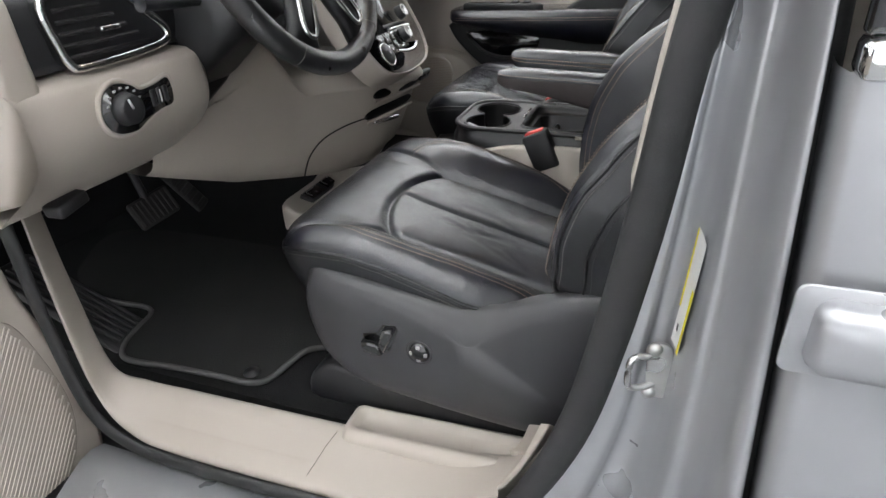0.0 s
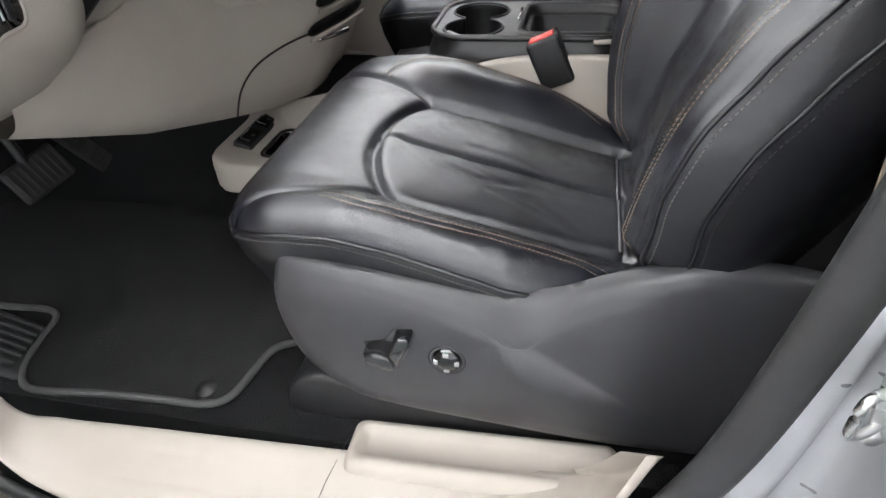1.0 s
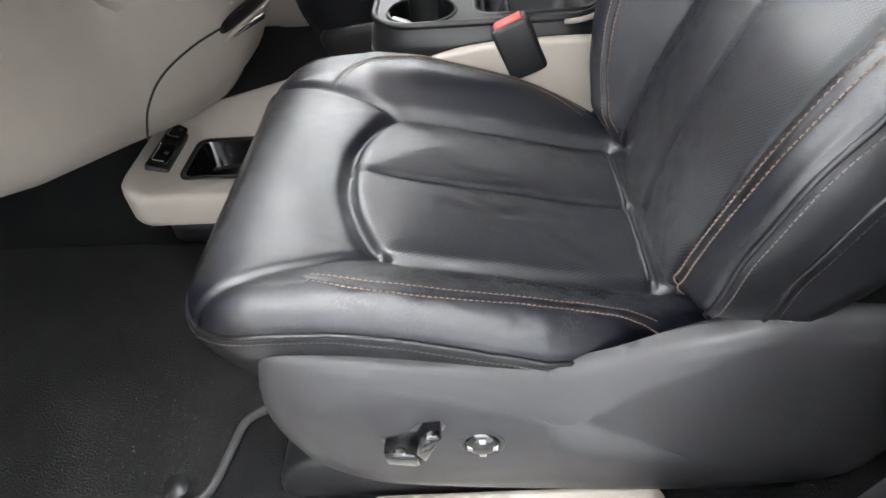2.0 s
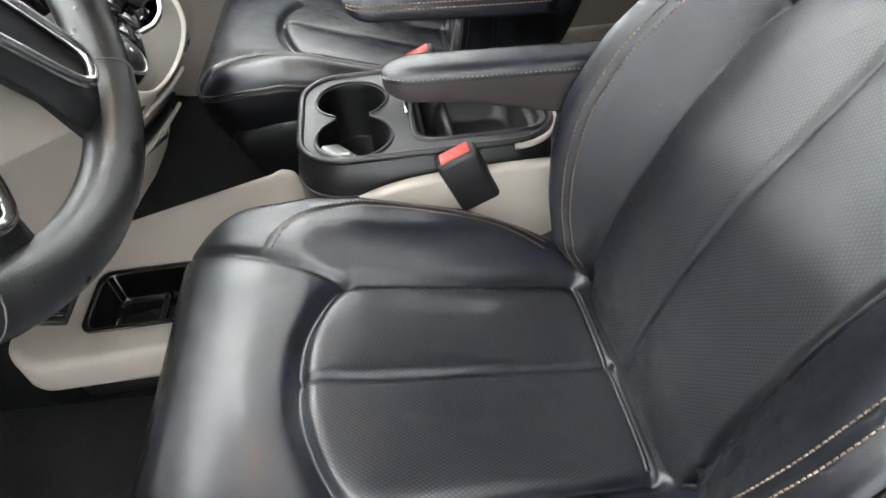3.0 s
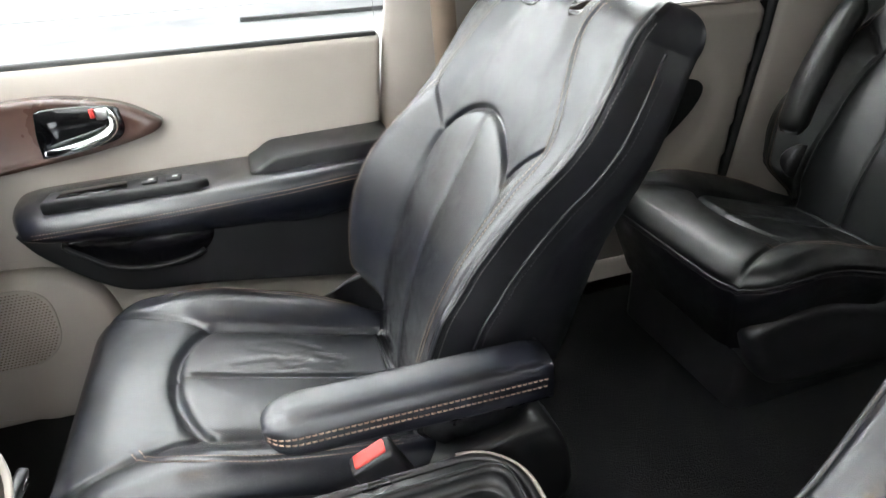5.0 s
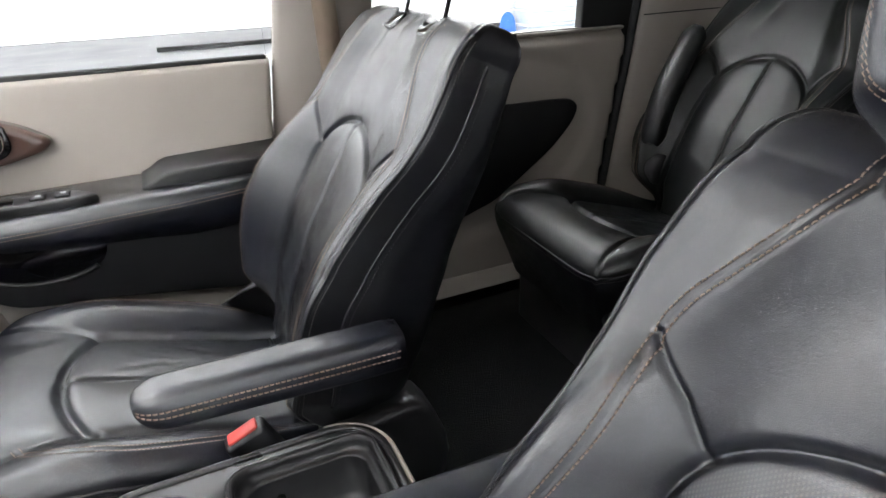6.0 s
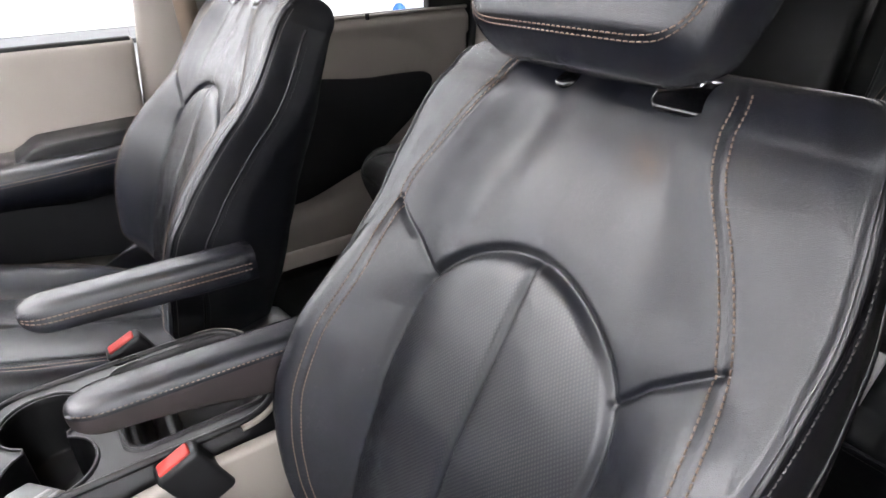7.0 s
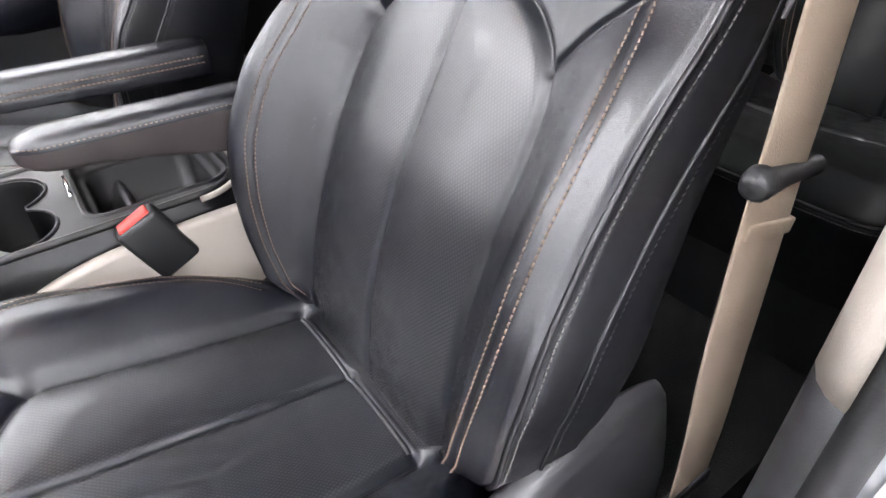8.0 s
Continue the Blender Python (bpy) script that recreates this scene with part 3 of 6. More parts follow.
    # -- cushion --
    XF, XR, WIDE, RC = -0.166, 0.33, 0.212, 0.075
    xs = XF + (XR - XF) * np.r_[(1 - np.cos(np.linspace(0, math.pi / 2, 60))) * 0.22, np.linspace(0.22, 1, 190)[1:]]
    bs = np.sin(np.linspace(-math.pi / 2, math.pi / 2, 221)) * 0.35 + np.linspace(-1, 1, 221) * 0.65
    X = np.repeat(xs[:, None], len(bs), 1)
    inset = np.clip(RC - (xs - XF), 0, RC)
    wide = WIDE - RC + np.sqrt(np.maximum(0, RC**2 - inset**2))
    wide = np.minimum(wide, np.interp(xs, (-0.17, 0.13, 0.2, 0.24, 0.33), (WIDE, WIDE, 0.196, 0.180, 0.15)))
    U = wide[:, None] * bs[None, :]
    V = U - turn * CUSH_TURN(X)
    A = np.abs(V)
    base, amp = CUSH_BASE(X), CUSH_SIDE(X) * np.where(V > 0, 1 - 0.25 * (1 - firm[1]), 1.0)
    Z = base + amp * smooth01(A, 0.102, 0.172)
    # distance from the rim
    qx = np.maximum(0, XF + RC - X)
    qu = np.maximum(0, np.abs(U) - (wide.max() - RC))
    rim = np.where((qx > 0) & (qu > 0), RC - np.hypot(qx, qu), np.minimum(X - XF, wide[:, None] - np.abs(U)))
    R = 0.032
    k = np.clip(R - rim, 0, R)
    Z -= 0.8 * (R - np.sqrt(np.maximum(0, R * R - k * k)))
    d_arch, _ = far_from(CUSHARCH, X, A)
    d_front, _ = far_from(CUSHFRONT, X, A)
    d_mid, _ = far_from([(-0.04, 0), (0.245, 0)], X, A)
    d_st = np.where(U > 0, far_from(CUSHSTITCH_DOOR, X, U)[0], far_from(CUSHSTITCH_IN, X, -U)[0])
    poly = np.r_[CUSHARCH, (CUSHARCH * (1, -1))[::-1]]
    inner = inside(poly, X, V)
    d_rear, _ = far_from([(0.24, -0.116), (0.24, 0.116)], X, V)
    Z += groove(d_arch, 0.0065, 0.008) + groove(d_front, 0.0045, 0.005) + np.where(inner, groove(d_mid, 0.004, 0.0035), 0) + groove(d_st, 0.0024, 0.0016) + groove(d_rear, 0.004, 0.004)
    edge = smooth01(rim, 0.0, 0.03)
    Z += edge * np.where(inner, puff(np.minimum(d_arch, d_mid + 0.015), 0.02, 0.009), puff(np.minimum(d_arch, d_front), 0.03, 0.006))
    # creases worn into the door-side bolster and the front panel
    if wear > 0:
        for i, j in zip(*np.nonzero((V > 0.128) & (X > -0.15))):
            v = noise.noise((X[i, j] * 60, U[i, j] * 130, 2.0)) + 0.6 * noise.noise((X[i, j] * 140 + 0.5 * U[i, j] * 300, U[i, j] * 60, 7.0))
            Z[i, j] += wear * 0.0007 * v * float(smooth01(V[i, j], 0.13, 0.155) * smooth01(X[i, j], -0.12, 0.0))
        for i, j in zip(*np.nonzero((X < -0.07) & (A < 0.19))):
            Z[i, j] += wear * 0.0003 * float(smooth01(-X[i, j], 0.09, 0.14)) * noise.noise((X[i, j] * 150, U[i, j] * 60, 4.0))
    if wear > 0:
        for k in range(9):
            a0 = random.uniform(0.03, 0.1)
            b0 = random.uniform(-0.02, 0.07)
            line = [(a0, b0), (a0 + 0.05, b0 + random.uniform(-0.02, 0.02)), (a0 + 0.09, b0 + random.uniform(-0.03, 0.03))]
            d, _ = far_from(line, X, U)
            Z += -0.0007 * np.exp(-((d / 0.006) ** 2))
    Z = Z + dz
    P = np.stack([X + dx, yc + so * U, Z], -1)
    UV = np.stack([X, U], -1)
    top_n = net_normals(P, np.array((0, 0, 1.0)))
    m, n = X.shape
    region = np.where(inner & (X < 0.24), 0, 1)
    front_limit = np.interp(A, CUSHFRONT[:, 1], CUSHFRONT[:, 0])
    arch_limit = np.interp(A, CUSHARCH[::-1, 1][:13], CUSHARCH[::-1, 0][:13])
    region[(region == 1) & (X < np.where(A < 0.112, arch_limit, front_limit))] = 2
    region[(region == 1) & (X >= 0.24) & (A < 0.116)] = 3
    cell = region[:-1, :-1]
    for k, (nm, mat, lab) in enumerate((("cushion_insert", HOLED_, "perforated black leather"), ("cushion_bolster", LEATHER_, ""), ("thigh_panel", LEATHER_, ""), ("cushion_tail", HOLED_, ""))):
        ii, jj = np.nonzero(cell == k)
        quads = np.stack([ii * n + jj, ii * n + jj + 1, (ii + 1) * n + jj + 1, (ii + 1) * n + jj], 1)
        if nm == "cushion_bolster":
            for sign in (-1, 1):
                _strip(nm, P, UV, quads[np.sign(jj - n // 2 + 0.5) == sign], WORNLEATHER if wear > 0.5 and sign > 0 else mat, seat, not flip, lab, top_n)
        else:
            _strip(nm, P, UV, quads, mat, seat, not flip, lab, top_n, np.minimum(d_arch, np.minimum(d_mid, d_rear) + 0.003))
    k = int(np.argmin(np.abs(xs - 0.237)))
    tail_line = [P[k, j] + np.array((0, 0, 0.0016)) for j in range(0, P.shape[1], 4) if abs(V[k, j]) < 0.110]
    part("piping", tube(tail_line, 0.0026, 8), LEATHER_, seat)
    part("stitching", stitches([q + np.array((-0.0045, 0, 0.0003)) for q in tail_line], [(0, 0, 1)] * len(tail_line)), THREADDARK, seat, "grey stitching", kind="stuff")
    # border round the cushion, with a welt at its top
    loop = np.r_[P[::-1, 0][:-1], P[0, :], P[1:, -1]]
    mid = np.array((0.12 + dx, yc, 0))
    out = loop - mid
    out[:, 2] = 0
    out /= np.linalg.norm(out, axis=1)[:, None]
    part("welt", tube(loop[::2] + out[::2] * 0.0005, 0.0028, 6), BORDER, seat)
    drop = [(0.0, 0.0), (0.0015, -0.004), (0.002, -0.012), (-0.002, -0.03), (-0.012, -0.055), (-0.03, -0.1), (-0.045, -0.14)]
    band = np.array([loop + out * a + np.array((0, 0, b)) for a, b in drop])
    part("cushion_border", sheet(band), BORDER, seat, "grained black leather side band")
    low = loop + out * 0.0035 + np.array((0, 0, -0.006))
    part("stitching", stitches(low[3:-3], out[3:-3]), THREADDARK, seat, "grey stitching", kind="stuff")
    high = loop - out * 0.0065 + np.array((0, 0, 0.0012))
    part("stitching", stitches(high[3:-3], out[3:-3] * 0.4 + np.array((0, 0, 1.0))), THREADDARK, seat, "grey stitching", kind="stuff")
    # twin stitching on the bolsters
    for side in (1, -1):
        sewn = CUSHSTITCH_DOOR if side > 0 else CUSHSTITCH_IN
        for shift in (0.004, -0.004):
            d = np.gradient(sewn, axis=0)
            d /= np.linalg.norm(d, axis=1)[:, None]
            ln = sewn + np.c_[-d[:, 1], d[:, 0]] * shift
            zz, ny = [], []
            for a, b in ln:
                i = int(np.argmin(np.abs(xs - a)))
                row_u, row_z = U[i], Z[i]
                zz.append(np.interp(side * b, row_u, row_z))
                ny.append((np.interp(side * b + 0.004, row_u, row_z) - np.interp(side * b - 0.004, row_u, row_z)) / 0.008)
            p = np.c_[ln[:, 0] + dx, yc + so * side * ln[:, 1], np.array(zz) + 0.0009]
            ups = np.c_[np.full(len(zz), 0.15), -so * np.array(ny), np.ones(len(zz))]
            part("stitching", stitches(p, ups, width=0.0013, height=0.0012), THREAD, seat, "tan twin-needle stitching", kind="stuff")

    def y_of(uu):
        return yc + so * uu

    def ys_of(uu):
        return ys + so * uu

    # -- plastic shields, rails and base --
    if skirt:
        top = [(-0.088, 0.349), (-0.02, 0.345), (0.03, 0.338), (0.1, 0.329), (0.142, 0.325), (0.183, 0.334), (0.228, 0.356), (0.285, 0.375), (0.335, 0.378), (0.4, 0.366), (0.43, 0.33)]
        bottom = [(0.43, 0.18), (0.36, 0.15), (0.283, 0.144), (0.2, 0.146), (0.13, 0.151), (0.07, 0.157), (0.0, 0.166), (-0.039, 0.177), (-0.082, 0.214), (-0.101, 0.272), (-0.100, 0.325)]
        ring = np.array(top + bottom)
        ring = curve_through(ring, 4, True)
        centre = ring.mean(0)
        levels = [(0.0, 0.184), (0.0, 0.198), (0.004, 0.206), (0.010, 0.2105), (0.018, 0.2125), (0.026, 0.2145), (0.034, 0.2160), (0.042, 0.2168), (0.05, 0.2172), (0.065, 0.2180), (0.09, 0.2185)]
        brow = soft([a for a, _ in top], [b for _, b in top])
        loops = []
        for ins, uu in levels:
            to = centre - ring
            ln = np.linalg.norm(to, axis=1)[:, None]
            q = ring + to / ln * np.minimum(ins, 0.75 * ln)
            bulge = 0.004 * np.sin((q[:, 0] + 0.1) * 7)
            # the shield leans in at its rear and carries a crease rising rearwards
            crease = -0.010 * smooth01(q[:, 1], 0.24, 0.36) * smooth01(q[:, 0], 0.1, 0.26)
            # a bevel follows its upper edge
            crease -= 0.013 * smooth01(q[:, 1] - brow(q[:, 0]), -0.042, -0.002) * smooth01(0.27 - q[:, 0], 0.0, 0.09)
            loops.append(np.c_[q[:, 0] + dx, np.full(len(q), 0) + ys + so * (uu + (bulge + crease) * (uu > 0.19)), q[:, 1]])
        body = part("side_shield", loft(loops), SKIRT, seat, "charcoal plastic side shield")
        # power switches
        sw = thing_part_switches(seat, body, dx, ys, so)
        nose = curve_through([(-0.137, 0.10), (-0.134, 0.128), (-0.118, 0.152), (-0.092, 0.166), (-0.055, 0.164), (0.0, 0.154), (0.1, 0.145), (0.28, 0.135), (0.4, 0.135)], 4)
        part("rail_cover", prism([(a + dx, b) for a, b in nose] + [(0.4 + dx, 0.09), (-0.12 + dx, 0.09)], "y", min(ys_of(0.10), ys_of(0.188)), max(ys_of(0.10), ys_of(0.188)), 0.012, 3), BLACK, seat)
    ring = curve_through([(-0.12, 0.30), (0.0, 0.315), (0.12, 0.29), (0.2, 0.285), (0.3, 0.33), (0.4, 0.33), (0.43, 0.2), (0.3, 0.14), (0.1, 0.15), (-0.06, 0.17), (-0.11, 0.24)], 4, True)
    loops = []
    for ins, uu in ((0, -0.14), (0, -0.19), (0.006, -0.2), (0.02, -0.204), (0.05, -0.206)):
        to = ring.mean(0) - ring
        q = ring + to / np.linalg.norm(to, axis=1)[:, None] * np.minimum(ins, 0.7 * np.linalg.norm(to, axis=1)[:, None])
        loops.append(np.c_[q[:, 0] + dx, np.full(len(q), yc + so * uu), q[:, 1]])
    part("inner_shield", loft(loops), BLACK, seat)
    part("seat_base", box((-0.1 + dx, yc - 0.17, 0.05), (0.36 + dx, yc + 0.17, 0.26), 0.02), BLACK, seat)
    for uu in (-0.15, 0.15):
        part("floor_rail", box((-0.1 + dx, y_of(uu) - 0.02, 0.048), (0.45 + dx, y_of(uu) + 0.02, 0.09), 0.005), BLACK, seat)

    # -- head restraint on two posts --
    def head_point(v, a, out=0.0):
        zz = 0.622 + head_up + 0.085 * v
        wide_h = 0.122 * (1 - 0.10 * v * v) * (1 - max(0, abs(v) - 0.75) ** 2 * 3.2) - 0.012 * max(0, -v)
        round_off = 0.05 * max(0, abs(v) - 0.7) ** 1.5 * 3
        ca, sa = math.cos(a), math.sin(a)
        deep_h = (0.048 + 0.012 * v if sa > 0 else 0.045) - round_off
        return at_back(np.array(zz), np.array(-0.008 + (wide_h + out) * np.sign(ca) * abs(ca) ** 0.6), np.array((deep_h + out) * np.sign(sa) * abs(sa) ** 0.6 + 0.008))

    head = part("head_restraint", loft([[head_point(v, a) for a in np.linspace(0, 2 * math.pi, 64, endpoint=False)] for v in np.linspace(-1, 1, 41)]), LEATHER, seat)
    for grow in (1.0, 1.045):
        line, ups = [], []
        for q in np.linspace(0, 2 * math.pi, 90):
            cq, sq = math.cos(q), math.sin(q)
            a = radians(90 + 57 * grow * math.copysign(abs(cq) ** 0.45, cq))
            v = 0.02 + 0.80 * grow * math.copysign(abs(sq) ** 0.45, sq)
            line.append(head_point(v, a, 0.0009))
            ups.append(head_point(v, a, 0.02) - head_point(v, a))
        part("stitching", stitches(line, ups), THREAD, head, "tan stitching", kind="stuff")
    for side in (-1, 1):
        p0 = at_back(np.array(0.47), np.array(-0.011 + side * 0.064), np.array(-0.062))
        p1 = at_back(np.array(0.60 + head_up), np.array(-0.011 + side * 0.064), np.array(-0.042))
        part("post", tube(np.linspace(p0, p1, 4), 0.0065, 12), CHROME, seat, "chrome head restraint post")
        c = at_back(np.array(0.540), np.array(-0.011 + side * 0.064), np.array(-0.046))
        g = loft([[(x, y, z) for x, y in rounded_rect(hx, hy, r, 6)] for hx, hy, r, z in ((0.0165, 0.0275, 0.011, -0.02), (0.0165, 0.0275, 0.011, 0.001), (0.0155, 0.0265, 0.010, 0.0035), (0.013, 0.024, 0.009, 0.005))])
        part("post_guide", moved(g, Matrix.Translation(c) @ Euler((0, RECLINE * -1.7, 0)).to_matrix().to_4x4()), GLOSS, seat)

    if rear:
        return seat
    # -- folding armrest on the console side --
    ang = radians(arm_turn)
    length, r_in = arm_len, arm_u
    cx, cz = 0.29 + dx, arm_z

    def arm_point(q, u_, z):
        x = q - length
        return cx + x * math.cos(ang) - z * math.sin(ang), yc + so * (r_in + u_), cz + z * math.cos(ang) + x * math.sin(ang)

    def arm_sizes(q):
        """Half width, top, seam and bottom of the armrest, q metres behind its tip."""
        plan = math.sqrt(max(0.0, 1 - max(0.0, (0.030 - q) / 0.030) ** 2))
        tip = math.sqrt(max(0.0, 1 - max(0.0, (0.04 - q) / 0.04) ** 2))
        bottom = -arm_low * (0.25 + 0.75 * tip) - arm_wedge * smooth01(q, 0.03, 0.24)
        return arm_hw * (0.22 + 0.78 * plan), 0.001 + 0.010 * tip, 0.0, bottom

    secs, pads = [], []
    for q in np.r_[0, 0.002, 0.006, 0.012, 0.02, 0.03, 0.042, np.linspace(0.06, arm_len + 0.055, 14)]:
        hw, top, seam, bot = arm_sizes(q)
        low = 0.25 * bot - 0.018 * (top - 0.001) / 0.010
        # the seat side has its seam at the top edge, the console side a rounded pad with a low seam
        seat_side = [(0.0, top + 0.0022), (0.45 * hw, top + 0.0018), (0.72 * hw, top + 0.0004), (0.87 * hw, top - 0.0022), (0.96 * hw, 0.45 * top), (0.995 * hw, 0.0016), (0.985 * hw, -0.0004), (1.0 * hw, -0.0026),
                     (1.0 * hw, 0.5 * bot), (0.99 * hw, bot + 0.004), (0.955 * hw, bot + 0.001), (0.88 * hw, bot), (0.4 * hw, bot - 0.0005)]
        other = [(0.40 * hw, top + 0.0016), (0.66 * hw, top - 0.0002), (0.82 * hw, top - 0.004), (0.93 * hw, 0.3 * top + 0.2 * low), (0.985 * hw, 0.5 * low), (1.0 * hw, 0.72 * low), (0.985 * hw, 0.80 * low), (0.992 * hw, 0.86 * low), (0.965 * hw, low), (0.88 * hw, low - 0.001), (0.4 * hw, 0.5 * (low + bot))]
        if q > 0.001:
            pads.append((q, [a for a, _ in other], [b for _, b in other]))
        ring = seat_side + [(-a, b) for a, b in other[::-1]]
        secs.append([arm_point(q, a, b) for a, b in ring])
    av, af = loft(secs)
    nr = len(secs[0])
    flank = [k for k, fc in enumerate(af) if len(fc) == 4 and min(fc) % nr in (6, 7, 8, 9, 10, 11, 12) and max(fc) % nr <= 13]
    arm = part("armrest", (av, [fc for k, fc in enumerate(af) if k not in set(flank)]), LEATHER, seat, "padded black leather armrest")
    part("arm_side", (av, [af[k] for k in flank]), ARMSIDE, arm, "matte brown-black side panel")
    ln = [arm_point(q, arm_sizes(q)[0] - 0.0006, 0.0036) for q in np.linspace(0.003, arm_len + 0.02, 44)]
    part("stitching", stitches(ln, [(0, so, 0.3)] * len(ln)), THREAD, arm, "tan stitching", kind="stuff")
    for share in (0.30, 0.62):
        ln, ups = [], []
        for q, us, zs_ in pads:
            z = share * zs_[5] + (1 - share) * 0.5 * zs_[2]
            ln.append(arm_point(q, -np.interp(-z, [-b for b in zs_[:9]], us[:9]) - 0.0008, z))
            ups.append((0, -so, 0.4))
        part("stitching", stitches(ln, ups, 0.0056, 0.0044, 0.0018, 0.0014), THREAD, arm, "tan twin-needle stitching", kind="stuff")
    # -- belt buckle on its stalk --
    b0 = np.array((buckle_x, yc + so * buckle_u, 0.423))
    tilt = Euler((0, radians(-24), 0)).to_matrix().to_4x4()
    m = Matrix.Translation(b0) @ tilt
    buckle = part("buckle", moved(box((-0.024, -0.013, -0.072), (0.024, 0.013, 0.0), 0.006, 3), m), BLACK, seat, "black seat belt buckle")
    part("release_button", moved(box((-0.0175, -0.0085, -0.008), (0.0175, 0.0085, 0.0025), 0.002, 2), m), RED, buckle, "red release button")
    part("stalk", moved(box((-0.012, -0.004, -0.17), (0.012, 0.004, -0.07), 0.002), m), BLACK, buckle)
    return seat


def net_normals(p, towards):
    """Normals of a whole sewn cover, so that its panels shade as one surface. They turn the way that most of its middle faces."""
    n = np.cross(np.gradient(p, axis=0), np.gradient(p, axis=1))
    n /= np.linalg.norm(n, axis=2)[..., None] + 1e-12
    mid = n[p.shape[0] // 2, p.shape[1] // 2]
    return n if mid @ towards > 0 else -n


def _strip(name, pts, uvs, quads, mat, seat, flip, lab, normals, inset=None):
    """One panel of a sewn cover, cut from the net of points."""
    use, inv = np.unique(quads.ravel(), return_inverse=True)
    q = inv.reshape(-1, 4)
    v, nn = pts.reshape(-1, 3)[use], normals.reshape(-1, 3)[use]
    face = np.cross(v[q[:, 1]] - v[q[:, 0]], v[q[:, 3]] - v[q[:, 0]])
    if (face * nn[q[:, 0]]).sum() < 0:
        q = q[:, ::-1]
    ob = part(name, (v, q.tolist(), uvs.reshape(-1, 2)[use]), mat, seat, lab)
    ob.data.normals_split_custom_set_from_vertices([tuple(k) for k in nn])
    if inset is not None:
        ob.data.attributes.new("inset", "FLOAT", "POINT").data.foreach_set("value", inset.ravel()[use].astype(np.float32))
    return ob


def thing_part_switches(seat, body, dx, yc, so):
    """The power seat's switches on the side shield."""
    y = yc + so * 0.2195

    def yy(a, b):
        return min(y + so * a, y + so * b), max(y + so * a, y + so * b)

    lo, hi = yy(-0.004, 0.002)
    part("switch_recess", prism([(-0.004 + dx, 0.246), (-0.006 + dx, 0.272), (0.016 + dx, 0.278), (0.026 + dx, 0.294), (0.046 + dx, 0.297), (0.05 + dx, 0.288), (0.034 + dx, 0.25), (0.028 + dx, 0.243)], "y", lo, hi, 0.0015), GLOSS, seat)
    lo, hi = yy(0.0, 0.016)
    part("slide_switch", prism([(-0.002 + dx, 0.252), (-0.003 + dx, 0.268), (0.022 + dx, 0.266), (0.026 + dx, 0.250), (0.022 + dx, 0.247)], "y", lo, hi, 0.003), GLOSS, seat)
    part("recline_switch", prism([(0.022 + dx, 0.268), (0.03 + dx, 0.292), (0.043 + dx, 0.294), (0.045 + dx, 0.288), (0.03 + dx, 0.254)], "y", lo, hi, 0.003), GLOSS, seat)
    ax_tilt = (90, 0, 0) if so < 0 else (-90, 0, 0)
    part("lumbar_ring", lathe([(0.0, 0.0015), (0.0165, 0.0015), (0.0185, 0.003), (0.02, 0.0)], (0.077 + dx, y, 0.259), tilt=ax_tilt, sides=32), GLOSS, seat)
    lum = part("lumbar_switch", lathe([(0.0, 0.0085), (0.006, 0.0085), (0.012, 0.006), (0.0155, 0.002), (0.0155, 0.0)], (0.077 + dx, y, 0.259), tilt=ax_tilt, sides=24), GLOSS, seat)
    for a in range(0, 360, 90):
        ca, sa = math.cos(radians(a)), math.sin(radians(a))
        cx, cz = 0.077 + dx + 0.0095 * ca, 0.259 + 0.0095 * sa
        lo, hi = yy(0.004, 0.0075)
        part("pad", box((cx - 0.003, lo, cz - 0.003), (cx + 0.003, hi, cz + 0.003), 0.001), STEEL, lum)
    return lum


driver_seat = car_seat(-0.36, -1, 0.0, "driver's seat in worn creased black leather with perforated middle", 1.0, arm_turn=-2.0, arm_z=0.516, arm_u=-0.212, buckle_u=-0.216, buckle_x=0.127, arm_len=0.23, turn=1.0, seam_in=0.022)
passenger_seat = car_seat(0.352, 1, -0.05, "passenger's seat in black leather with padded armrest lowered", 0.35, arm_turn=-1.5, arm_z=0.505, arm_u=-0.262, arm_hw=0.027, buckle_u=-0.247, arm_len=0.215, arm_low=0.018, arm_wedge=0.022, buckle_x=0.115, head_up=0.085, back_dx=-0.004, back_dz=0.026, firm=(-0.25, 0.2), wider=0.012)
rear_seat = car_seat(0.445, 1, 0.875, "second-row seat in dark leather beside the sliding door", 0, dz=0.015, rear=True, head_up=0.04)
rear_seat_two = car_seat(-0.42, -1, 0.90, "second-row seat in dark leather behind the driver", 0, dz=0.02, rear=True, head_up=0.04)
tag = part("fabric_tag", obox((0.447, -0.567, 0.655), (0.004, 0.012, 0.032), (0, 22, -8), 0.001), surface("woven_tag", (0.35, 0.35, 0.36), 0.8, relief=0.8, grain=250), driver_seat, "small grey woven tag")
lint = thing("lint", (0.3143, -0.446, 0.5065), "tiny white thread of lint on the seat back", "lint")
part("thread", tube([(0.3112, -0.4475, 0.5025), (0.3126, -0.446, 0.5065), (0.3142, -0.4465, 0.5105)], 0.0004, 5), WHITE, lint)

